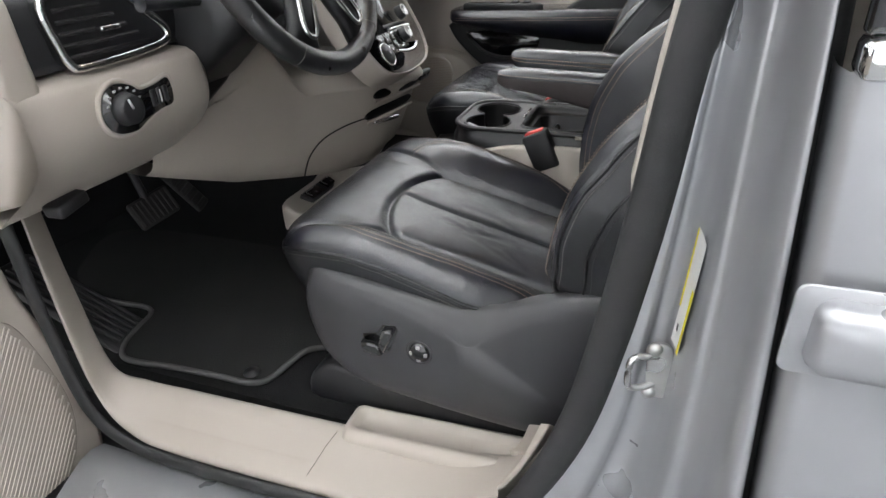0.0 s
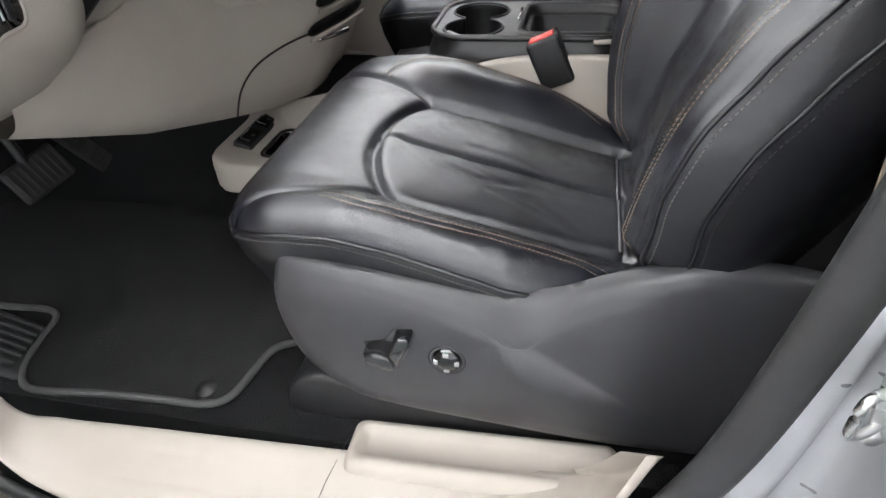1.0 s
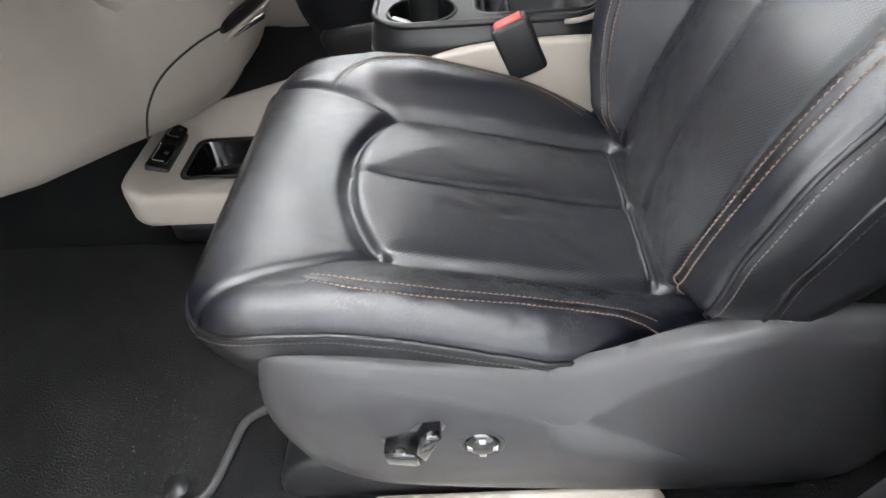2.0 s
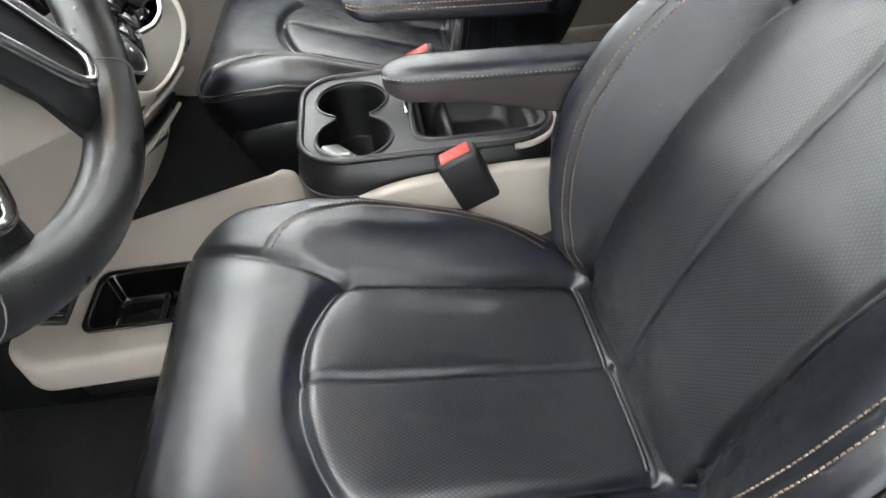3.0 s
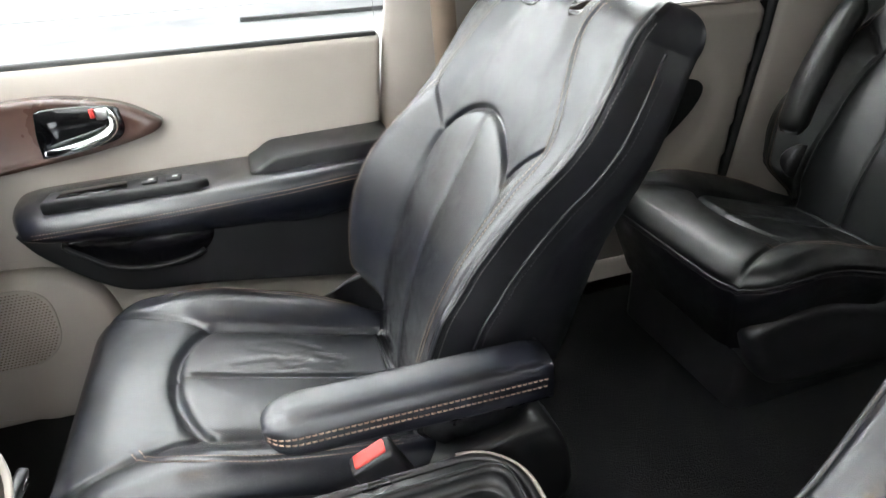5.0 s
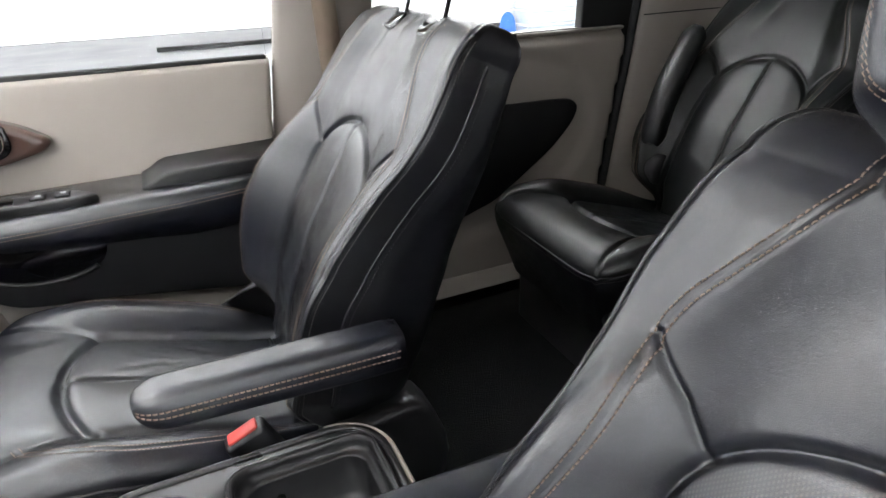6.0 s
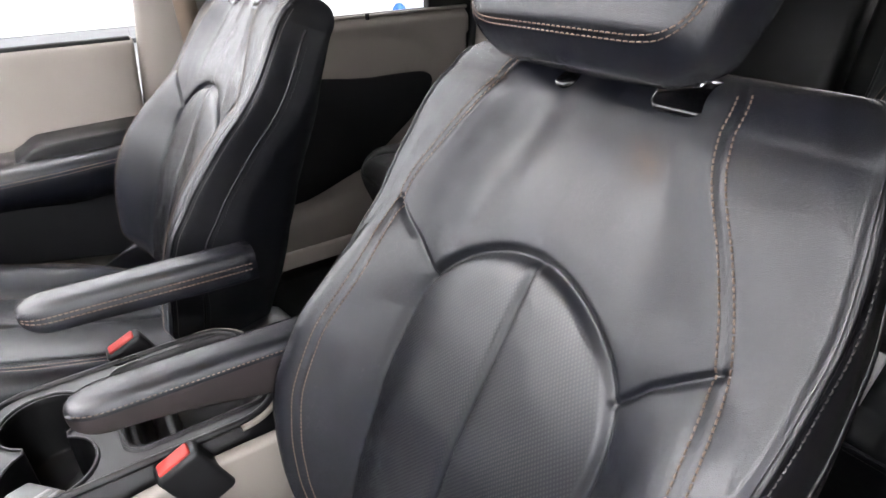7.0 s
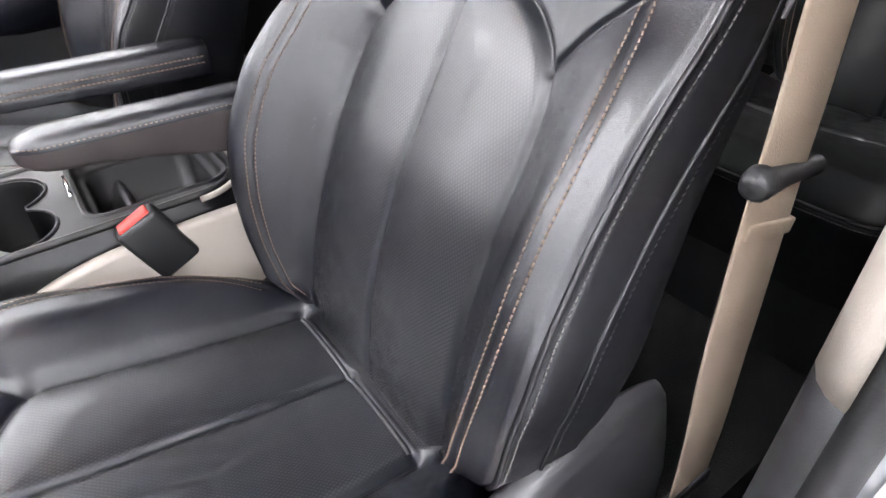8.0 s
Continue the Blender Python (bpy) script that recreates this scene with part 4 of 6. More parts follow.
# ---- driver's sill and door opening ----
FLOOR = 0.096
OUT = curve_through([(-0.452, -0.69, 0.62), (-0.455, -0.69, 0.45), (-0.46, -0.69, 0.3), (-0.445, -0.695, 0.13), (-0.39, -0.70, 0.068), (-0.3, -0.702, 0.056), (-0.1, -0.702, 0.060), (0.04, -0.702, 0.068), (0.12, -0.701, 0.082), (0.185, -0.698, 0.117), (0.235, -0.690, 0.187), (0.264, -0.678, 0.262)], 10)
INN = curve_through([(-0.50, -0.625, 0.62), (-0.505, -0.63, 0.45), (-0.49, -0.635, 0.27), (-0.46, -0.640, 0.135), (-0.40, -0.631, 0.112), (-0.3, -0.623, 0.107), (-0.1, -0.612, 0.102), (0.04, -0.605, 0.10), (0.12, -0.601, 0.101), (0.195, -0.609, 0.118), (0.244, -0.634, 0.165), (0.270, -0.668, 0.25)], 10)
rows = []
for a, b in zip(OUT, INN):
    line = []
    for k, (w, h) in enumerate(((0, -0.012), (0.0, 0.0), (0.05, 0.003), (0.2, 0.004), (0.32, 0.0045), (0.37, 0.0028), (0.42, 0.0045), (0.47, 0.0028), (0.52, 0.0045), (0.57, 0.0028), (0.62, 0.0045), (0.67, 0.0028), (0.72, 0.0045), (0.9, 0.004), (0.97, 0.002), (1.0, -0.004), (1.02, -0.05))):
        p = a + (b - a) * w
        rib = 1.0 if -0.36 < p[0] < -0.08 else 0.0
        lift = h if rib or not 0.33 < w < 0.7 else 0.0045
        up = np.array((0.0, 0.0, 1.0)) if 0.0 < p[2] < 0.15 else np.array((0.6, -0.2, 0.3))
        line.append(p + up * lift)
    rows.append(line)
sill = thing("sill_trim", (-0.1, -0.65, 0.05), "beige plastic sill trim with moulded ribs and a storage recess", "sill trim", kind="structure")
part("scuff_panel", sheet(rows), BEIGE, sill)
lip = rounded_rect(0.147, 0.028, 0.012, 5, 0.105, -0.602)
low = rounded_rect(0.153, 0.034, 0.014, 5, 0.105, -0.602)
hollow = rounded_rect(0.138, 0.020, 0.01, 5, 0.105, -0.600)
floor_ = rounded_rect(0.132, 0.015, 0.008, 5, 0.105, -0.600)
part("recess", loft([[(x, y, z + (x + 0.04) * 0.05) for x, y in ring] for ring, z in ((low, 0.05), (low, 0.094), (lip, 0.110), (hollow, 0.110), (floor_, 0.1005))]), BEIGE, sill, "raised beige lip round a shallow recess")
part("panel_joint", tube([(-0.048, -0.60, 0.1055), (-0.06, -0.65, 0.0915), (-0.066, -0.698, 0.0795)], 0.0004, 5), RUBBER, sill)

SEAL = curve_through([(-0.47, 0.75), (-0.468, 0.62), (-0.468, 0.42), (-0.47, 0.25), (-0.455, 0.1), (-0.39, 0.044), (-0.3, 0.034), (-0.1, 0.040), (0.12, 0.060), (0.205, 0.100), (0.257, 0.19), (0.297, 0.30), (0.321, 0.42), (0.339, 0.55), (0.356, 0.705), (0.398, 0.95), (0.432, 1.1), (0.482, 1.28)], 8)
thick = np.interp(np.linspace(0, 1, len(SEAL)), (0, 0.45, 0.56, 0.64, 0.76, 0.86, 1), (0.013, 0.013, 0.016, 0.018, 0.018, 0.016, 0.014))
solid("door_seal", tube([(x, -0.708, z) for x, z in SEAL], thick, 12, up=(0, 1, 0), flat=0.55), RUBBER, "black rubber seal round the door opening", "seal", "structure")

# ---- body side, silver ----
rock = np.array([[(x, y, z + (0.02 * smooth01(x, 0.05, 0.3))) for y, z in ((-0.70, 0.012), (-0.722, 0.020), (-0.745, 0.018), (-0.78, 0.003), (-0.83, -0.02), (-0.858, -0.05), (-0.868, -0.1), (-0.86, -0.18), (-0.83, -0.24))] for x in np.linspace(-0.47, 0.41, 24)])
solid("rocker_panel", sheet(rock), SILVER, "silver painted rocker panel under the door opening", "body panel", "structure")


def gap_x(z):
    """Where the sliding door begins behind the pillar."""
    return 0.404 + 0.066 * (0.713 - z) if z > 0.2 else 0.4379


PILLAR_PROFILE = curve_through([(0.0, -0.702), (0.10, -0.708), (0.24, -0.713), (0.30, -0.711), (0.34, -0.706), (0.40, -0.707), (0.47, -0.713), (0.53, -0.727), (0.575, -0.752), (0.61, -0.772), (0.65, -0.780), (0.71, -0.782), (0.76, -0.790), (0.81, -0.815), (0.85, -0.846), (0.90, -0.860), (0.96, -0.864), (1.0, -0.858), (1.01, -0.82)], 5)
rows = []
for z in np.linspace(-0.02, 1.28, 66):
    s = float(np.interp(z, SEAL[76:, 1], SEAL[76:, 0])) if z > 0.06 else 0.12 + (z + 0.02) * 0.5
    e = gap_x(z) - 0.001
    rows.append([(s + (e - s) * k, y, z) for k, y in PILLAR_PROFILE])
pillar = thing("door_pillar", (0.36, -0.78, -0.02), "silver painted centre pillar with steel striker and label", "pillar", kind="structure")
part("pillar_skin", sheet(rows), SILVER, pillar)
plate = part("striker_plate", moved(prism(rounded_rect(0.011, 0.030, 0.009, 5), "z", 0, 0.004, 0.001), Matrix.Translation((0.366, -0.7245, 0.405)) @ Euler((radians(90), radians(-6), 0)).to_matrix().to_4x4()), STEEL, pillar, "worn steel striker plate")
part("striker_loop", tube(curve_through([(0.368, -0.722, 0.418), (0.355, -0.732, 0.422), (0.346, -0.737, 0.423), (0.341, -0.740, 0.417), (0.341, -0.740, 0.396), (0.345, -0.737, 0.389), (0.355, -0.732, 0.388), (0.368, -0.722, 0.390)], 4), 0.0032, 10), STEEL, plate, "bent steel striker loop")
for dz in (-0.024, 0.024):
    part("bolt", lathe([(0.0, 0.005), (0.005, 0.005), (0.0065, 0.002), (0.0065, 0.0)], (0.360, -0.7275, 0.405 + dz), tilt=(90, 0, 0), sides=16), STEEL, plate)
def pillar_skin(k, z):
    """A place on the pillar's skin, k from its door seal back."""
    s_ = float(np.interp(z, SEAL[76:, 1], SEAL[76:, 0]))
    e_ = gap_x(z) - 0.001
    return s_ + (e_ - s_) * k, float(np.interp(k, PILLAR_PROFILE[:, 0], PILLAR_PROFILE[:, 1]))


tag_rows, edge_a, edge_b = [], [], []
for t in np.linspace(0, 1, 16):
    z = 0.437 + 0.112 * t
    k0, k1 = 0.50 + 0.02 * t, 0.558 + 0.02 * t
    row = []
    for k in np.linspace(k0, k1, 7):
        x, y = pillar_skin(k, z)
        row.append((x - 0.0012, y - 0.0018, z))
    tag_rows.append(row)
    edge_a.append([(a - 0.0006, b - 0.0008, c) for a, b, c in row[:2]])
    edge_b.append([(a - 0.0006, b - 0.0008, c) for a, b, c in row[-2:]])
label_ob = part("warning_label", sheet(tag_rows), WHITE, pillar, "white label with yellow edges")
part("label_edge", sheet(edge_a[5:]), YELLOW, label_ob)
part("label_edge", sheet(edge_b[:10]), YELLOW, label_ob)
part("label_bar", sheet([[(a - 0.0006, b - 0.0008, c) for a, b, c in r[2:4]] for r in tag_rows[2:4]]), RUBBER, label_ob)

# sliding door behind the pillar, seen from outside
sl = thing("sliding_door", (0.9, -0.88, -0.2), "silver sliding door with pull handle and chrome belt strip", "car door")
rows = []
for z in np.linspace(-0.22, 0.698, 40):
    y = -0.872 - 0.018 * math.sin((z + 0.25) / 0.95 * 3.0)
    rows.append([(gap_x(z) + 0.007, y + 0.05, z), (gap_x(z) + 0.004, y + 0.02, z), (gap_x(z) + 0.006, y + 0.006, z), (gap_x(z) + 0.012, y, z), (0.45, y - 0.002, z), (0.8, y - 0.006, z), (1.3, y - 0.004, z), (1.75, y, z)])
part("outer_panel", sheet(rows), SILVER, sl)
part("gap_seal", tube([(gap_x(z) + 0.005, -0.828, z) for z in np.linspace(-0.2, 1.25, 28)], 0.007, 8), RUBBER, sl)
part("belt_strip", box((0.410, -0.892, 0.698), (1.75, -0.868, 0.715), 0.004), CHROME, sl, "chrome belt strip")
part("window", box((0.410, -0.882, 0.715), (1.75, -0.872, 1.24), 0.002), GLOSS, sl, "dark tinted side window")
g = loft([[(x, y, z) for x, z in rounded_rect(w, h, r, 6, 0.535, 0.577)] for w, h, r, y in ((0.115, 0.0205, 0.009, -0.880), (0.115, 0.0205, 0.009, -0.893), (0.113, 0.0180, 0.008, -0.9010), (0.107, 0.011, 0.006, -0.9045))])
part("door_handle", g, SILVER, sl, "silver pull handle")
part("handle_recess", prism(rounded_rect(0.127, 0.0265, 0.006, 6, 0.537, 0.577), "y", -0.8905, -0.8885, 0.001), SILVER, sl)
part("inner_trim", box((0.45, -0.83, 0.05), (1.75, -0.80, 0.70), 0.01), BEIGE, sl, "beige inner trim")

# the open driver's door
dd = thing("driver_door", (-0.53, -1.0, -0.15), "open driver's door with beige trim and ribbed speaker grille", "car door")
edge = curve_through([(-0.712, 0.70), (-0.712, 0.45), (-0.706, 0.325), (-0.69, 0.235), (-0.675, 0.155), (-0.668, 0.054), (-0.673, -0.022), (-0.707, -0.125), (-0.79, -0.17)], 5)
ring = [tuple(p) for p in edge] + [(-1.4, -0.17), (-1.55, -0.1), (-1.55, 0.70)]
part("trim_panel", prism(ring, "x", -0.545, -0.505, 0.014, 4), BEIGE, dd)
part("outer_skin", prism([(y * 1.01, z) for y, z in ring], "x", -0.60, -0.55, 0.01, 2), SILVER, dd)
grille_edge = curve_through([(-0.735, 0.275), (-0.712, 0.19), (-0.702, 0.1), (-0.715, 0.03), (-0.745, -0.02), (-0.80, -0.05), (-0.87, -0.04), (-0.91, 0.05), (-0.90, 0.17), (-0.84, 0.26), (-0.78, 0.295)], 4, True)
gp = part("speaker_grille", prism(grille_edge, "x", -0.508, -0.5035, 0.002, 2), BEIGE, dd)
ribs = []
for k in range(-30, 31):
    c0 = -0.80 + k * 0.0085
    seg = [(c0 + 0.75 * (z - 0.12), z) for z in np.linspace(-0.06, 0.30, 60)]
    ok = inside(grille_edge * 0.985 + np.array((-0.012, 0.0018)), np.array([a for a, _ in seg]), np.array([b for _, b in seg]))
    pts = [(-0.5028, a, b) for (a, b), t in zip(seg, ok) if t]
    if len(pts) > 3:
        ribs.append(tube(pts[:: len(pts) - 1] if len(pts) < 5 else pts[::3], 0.0012, 5))
part("grille_ribs", join(*ribs), BEIGE, gp, kind="stuff")

# centre pillar trim on the driver's side
bp = thing("pillar_trim", (0.38, -0.68, 0.05), "beige and charcoal centre pillar trim beside the driver's seat", "pillar trim", kind="structure")
rows = []
for z in np.linspace(0.522, 1.28, 16):
    s = float(np.interp(z, SEAL[76:, 1], SEAL[76:, 0])) - 0.018
    tap = 0.25 + 0.75 * smooth01(z, 0.522, 0.555)
    rows.append([(s + 0.012 * (1 - tap), -0.70, z), (s - 0.003 + 0.02 * (1 - tap), -0.69, z), (s + 0.004 + 0.02 * (1 - tap), -0.682, z), (s + 0.03, -0.676, z), (s + 0.10, -0.672, z), (s + 0.145, -0.68, z), (s + 0.15, -0.70, z)])
part("upper_trim", loft(rows), BEIGE, bp, "beige upper trim")
rows = []
for z in np.linspace(0.05, 0.535, 12):
    s = float(np.interp(max(z, 0.1), SEAL[76:, 1], SEAL[76:, 0])) - 0.01
    rows.append([(s, -0.704, z), (s + 0.004, -0.69, z), (s + 0.02, -0.678, z), (s + 0.06, -0.668, z), (0.46, -0.66 + 0.01 * z, z), (0.49, -0.675, z), (0.50, -0.704, z)])
part("lower_trim", loft(rows), SKIRT, bp, "charcoal lower trim")

# driver's belt
belt = thing("seat_belt", (0.402, -0.62, 0.282), "beige seat belt hanging beside the driver's seat", "seat belt")
line = curve_through([(0.475, -0.682, 1.272), (0.440, -0.668, 1.112), (0.400, -0.642, 0.882), (0.377, -0.621, 0.732), (0.377, -0.62, 0.678), (0.380, -0.62, 0.622), (0.382, -0.62, 0.562), (0.389, -0.62, 0.452), (0.399, -0.62, 0.362), (0.402, -0.62, 0.282)], 8)
strap = []
for k, p in enumerate(line):
    tw = float(np.interp(p[2], (0.29, 0.34, 0.43, 0.48, 0.56, 0.59, 0.68, 0.88, 1.11), (0.04, 0.06, 0.10, 0.10, 0.06, 0.04, 0.0, 0.0, 0.1)))
    w = np.array((math.cos(tw), -math.sin(tw), 0)) * 0.0225
    d = np.array((math.sin(tw), math.cos(tw), 0)) * 0.0007
    strap.append([p - w - d, p - 0.93 * w - 1.6 * d, p + 0.93 * w - 1.6 * d, p + w - d, p + w + d, p + 0.93 * w + 1.6 * d, p - 0.93 * w + 1.6 * d, p - w + d])
part("webbing", loft(strap), WEBBING, belt, "beige woven webbing")
part("belt_fold", obox((0.386, -0.6205, 0.552), (0.0455, 0.0055, 0.010), (0, 14, -4), 0.0015), WEBBING, belt, "sewn fold in the webbing")
tongue = part("tongue", tube([(0.342, -0.6285, 0.5975), (0.3546, -0.6262, 0.5938), (0.3749, -0.623, 0.5882), (0.3981, -0.6203, 0.5822), (0.426, -0.617, 0.575)], (0.0072, 0.0066, 0.0058, 0.0056, 0.0062), 12), BLACK, belt, "black belt tongue")
part("tongue_cap", moved(lathe([(0.0, 0.003), (0.0045, 0.0028), (0.007, 0.001), (0.0078, -0.004), (0.007, -0.009)], (0, 0, 0), sides=20), Matrix.Translation((0.3398, -0.6287, 0.5976)) @ Vector((-0.95, -0.25, -0.25)).to_track_quat("Z", "Y").to_matrix().to_4x4()), BLACK, tongue)
part("anchor", obox((0.402, -0.62, 0.290), (0.048, 0.008, 0.016), (0, -10, -3), 0.002), BLACK, belt)

# ---- floor mat and pedals ----
mat_line = curve_through([(-0.74, -0.445), (-0.66, -0.455), (-0.585, -0.452), (-0.555, -0.468), (-0.545, -0.51), (-0.530, -0.560), (-0.502, -0.590), (-0.46, -0.593), (-0.40, -0.586), (-0.30, -0.581), (-0.245, -0.579), (-0.218, -0.562), (-0.207, -0.515), (-0.198, -0.478), (-0.172, -0.460), (-0.12, -0.44), (-0.10, -0.38), (-0.10, -0.19), (-0.86, -0.17), (-0.86, -0.36)], 6, True)
fm = thing("floor_mat", (-0.4, -0.4, FLOOR), "black pile floor mat with grey bound edge", "floor mat")
part("carpet_top", prism(mat_line, "z", FLOOR, FLOOR + 0.008, 0.002), MAT, fm)
part("binding", tube([(x, y, FLOOR + 0.007) for x, y in mat_line[:96]], 0.0052, 8), surface("mat_binding", (0.05, 0.05, 0.05), 0.8, relief=0.5, grain=700), fm, "grey bound edge")
part("clip", lathe([(0.0, 0.004), (0.006, 0.004), (0.008, 0.0015), (0.014, 0.001), (0.0145, 0.0)], (-0.255, -0.556, FLOOR + 0.008), sides=20), BLACK, fm)

dp = thing("footrest", (-0.62, -0.54, FLOOR), "black ribbed plastic footrest", "footrest")
m = Matrix.Translation((-0.645, -0.548, 0.165)) @ Euler((radians(-10), radians(36), radians(12))).to_matrix().to_4x4()
part("plate", moved(box((-0.13, -0.055, -0.01), (0.13, 0.055, 0.006), 0.008, 3), m), RUBBER, dp)
for k in range(6):
    part("rib", moved(box((-0.115, -0.042 + k * 0.0155, 0.004), (0.115, -0.034 + k * 0.0155, 0.0125), 0.002), m), RUBBER, dp)

bpd = thing("brake_pedal", (-0.76, -0.24, 0.128), "worn black rubber brake pedal on its arm", "pedal")
m = Matrix.Translation((-0.74, -0.226, 0.2)) @ Euler((radians(18), radians(62), radians(4))).to_matrix().to_4x4()
part("pad", moved(box((-0.036, -0.052, -0.008), (0.032, 0.052, 0.008), 0.007, 3), m), WORNRUBBER, bpd)
for k in range(8):
    part("tread", moved(box((-0.030, -0.0455 + k * 0.0125, 0.006), (0.026, -0.039 + k * 0.0125, 0.0095), 0.001), m), WORNRUBBER, bpd)
part("arm", tube(curve_through([(-0.752, -0.230, 0.218), (-0.77, -0.232, 0.288), (-0.8, -0.234, 0.388), (-0.87, -0.236, 0.528), (-1.0, -0.236, 0.56)], 6), 0.009, 10), BLACK, bpd)
gp = thing("accelerator_pedal", (-0.79, -0.09, 0.088), "long black rubber accelerator pedal", "pedal")
m = Matrix.Translation((-0.79, -0.087, 0.2)) @ Euler((radians(22), 0, 0)).to_matrix().to_4x4() @ Euler((0, radians(66), 0)).to_matrix().to_4x4()
part("pad", moved(box((-0.085, -0.022, -0.006), (0.085, 0.022, 0.006), 0.006, 3), m), WORNRUBBER, gp)
for k in range(9):
    part("tread", moved(box((-0.076 + k * 0.0175, -0.017, 0.005), (-0.067 + k * 0.0175, 0.017, 0.0085), 0.001), m), RUBBER, gp)
part("arm", tube(curve_through([(-0.815, -0.11, 0.263), (-0.85, -0.12, 0.348), (-0.90, -0.12, 0.42), (-1.0, -0.12, 0.45)], 5), 0.008, 8), BLACK, gp)

# ---- dashboard ----
dash = thing("dashboard", (-0.5, -0.25, 0.25), "beige lower dashboard with black vents and gloss centre stack", "dashboard")
rows = []
prof = curve_through([(-0.50, 0.618), (-0.345, 0.618), (-0.312, 0.611), (-0.302, 0.594), (-0.300, 0.56), (-0.308, 0.53), (-0.335, 0.50), (-0.375, 0.472), (-0.405, 0.452), (-0.42, 0.446), (-0.50, 0.462)], 4)
for y, k in ((-0.745, 1.0), (-0.735, 0.97), (-0.70, 0.99), (-0.64, 1.0), (-0.56, 1.0), (-0.49, 1.0), (-0.46, 0.99), (-0.447, 0.96), (-0.440, 0.90), (-0.438, 0.55), (-0.438, 0.0)):
    rows.append([(-0.50 + (x + 0.50) * k, y, z) for x, z in prof])
part("knee_panel", sheet(np.array(rows)), BEIGE, dash)
# knee bolster sweeping in to the centre stack
rows = []
for y in np.linspace(-0.50, 0.14, 50):
    zb = float(np.interp(y, (-0.5, -0.43, -0.31, -0.16, -0.05, 0.06, 0.14), (0.42, 0.388, 0.335, 0.288, 0.262, 0.26, 0.27)))
    xf = float(np.interp(y, (-0.5, -0.3, -0.16, -0.06, 0.02, 0.1, 0.14), (-0.40, -0.385, -0.368, -0.33, -0.295, -0.285, -0.30)))
    zt = float(np.interp(y, (-0.5, -0.46, -0.40, -0.30, -0.21, -0.15, 0.14), (0.50, 0.50, 0.505, 0.545, 0.58, 0.495, 0.49)))
    lean = float(np.interp(y, (-0.3, -0.12, 0.0, 0.14), (0.0, 0.03, 0.09, 0.10)))
    pr = curve_through([(-0.55, zt + 0.02), (xf - 0.03 + lean * 0.6, zt + 0.006), (xf + lean, zt - 0.03), (xf + lean * 0.8 + 0.004, 0.5 * (zt + zb) + 0.06), (xf + 0.3 * lean + 0.002, zb + 0.06), (xf - 0.004, zb + 0.022), (xf - 0.02, zb + 0.004), (xf - 0.05, zb), (-0.6, zb + 0.02)], 4)
    rows.append([(x, y, z) for x, z in pr])
part("knee_bolster", sheet(np.array(rows)), BEIGE, dash)
seam = curve_through([(-0.362, -0.165, 0.296), (-0.352, -0.15, 0.335), (-0.333, -0.118, 0.365), (-0.30, -0.07, 0.383), (-0.262, -0.02, 0.391)], 6)
part("panel_joint", tube(seam + np.array((0.004, 0, 0)), 0.0016, 6), RUBBER, dash)
part("hood_latch", obox((-0.385, -0.672, 0.452), (0.03, 0.05, 0.018), (8, 0, 4), 0.004), BLACK, dash, "black hood release")
# end cap by the hinge pillar
part("end_cap", prism([(-0.75, 0.40), (-0.45, 0.455), (-0.372, 0.478), (-0.336, 0.54), (-0.312, 0.60), (-0.318, 0.70), (-0.34, 0.76), (-0.75, 0.80)], "y", -0.746, -0.700, 0.010, 3), BEIGE, dash, "beige end of the dashboard")
# black upper dash
rows = []
prof = curve_through([(-1.0, 0.70), (-0.6, 0.745), (-0.42, 0.735), (-0.345, 0.71), (-0.33, 0.68), (-0.335, 0.632), (-0.36, 0.6205), (-0.6, 0.6205)], 5)
for y in (-0.745, -0.735, -0.6, -0.3, 0.0, 0.4, 0.76):
    rows.append([(x if abs(y) < 0.74 else x * 0.99 - 0.01, y, z) for x, z in prof])
part("upper_pad", sheet(np.array(rows)), BLACK, dash, "black soft-touch upper dash")
# side vent in a chrome rim
rim_line = curve_through([(-0.668, 0.70), (-0.664, 0.65), (-0.656, 0.630), (-0.645, 0.624), (-0.60, 0.624), (-0.54, 0.627), (-0.505, 0.632), (-0.497, 0.642), (-0.505, 0.655), (-0.525, 0.672), (-0.56, 0.70), (-0.61, 0.712)], 5, True)
part("vent_rim", tube([(-0.315 - 0.02 * (z - 0.66), y, z) for y, z in rim_line], 0.0055, 8, True, up=(1, 0, 0)), CHROME, dash, "satin chrome vent rim")
part("vent_well", prism(rim_line, "x", -0.345, -0.322, 0.002), BLACK, dash)
for k in range(5):
    part("vent_slat", obox((-0.322, -0.588 - 0.008 * k, 0.636 + k * 0.013), (0.006, 0.13 - 0.016 * k, 0.004), (0, 25, 0), 0.001), RUBBER, dash)
part("vent_tab", obox((-0.312, -0.592, 0.662), (0.012, 0.03, 0.006), (0, 0, 0), 0.002), CHROME, dash)
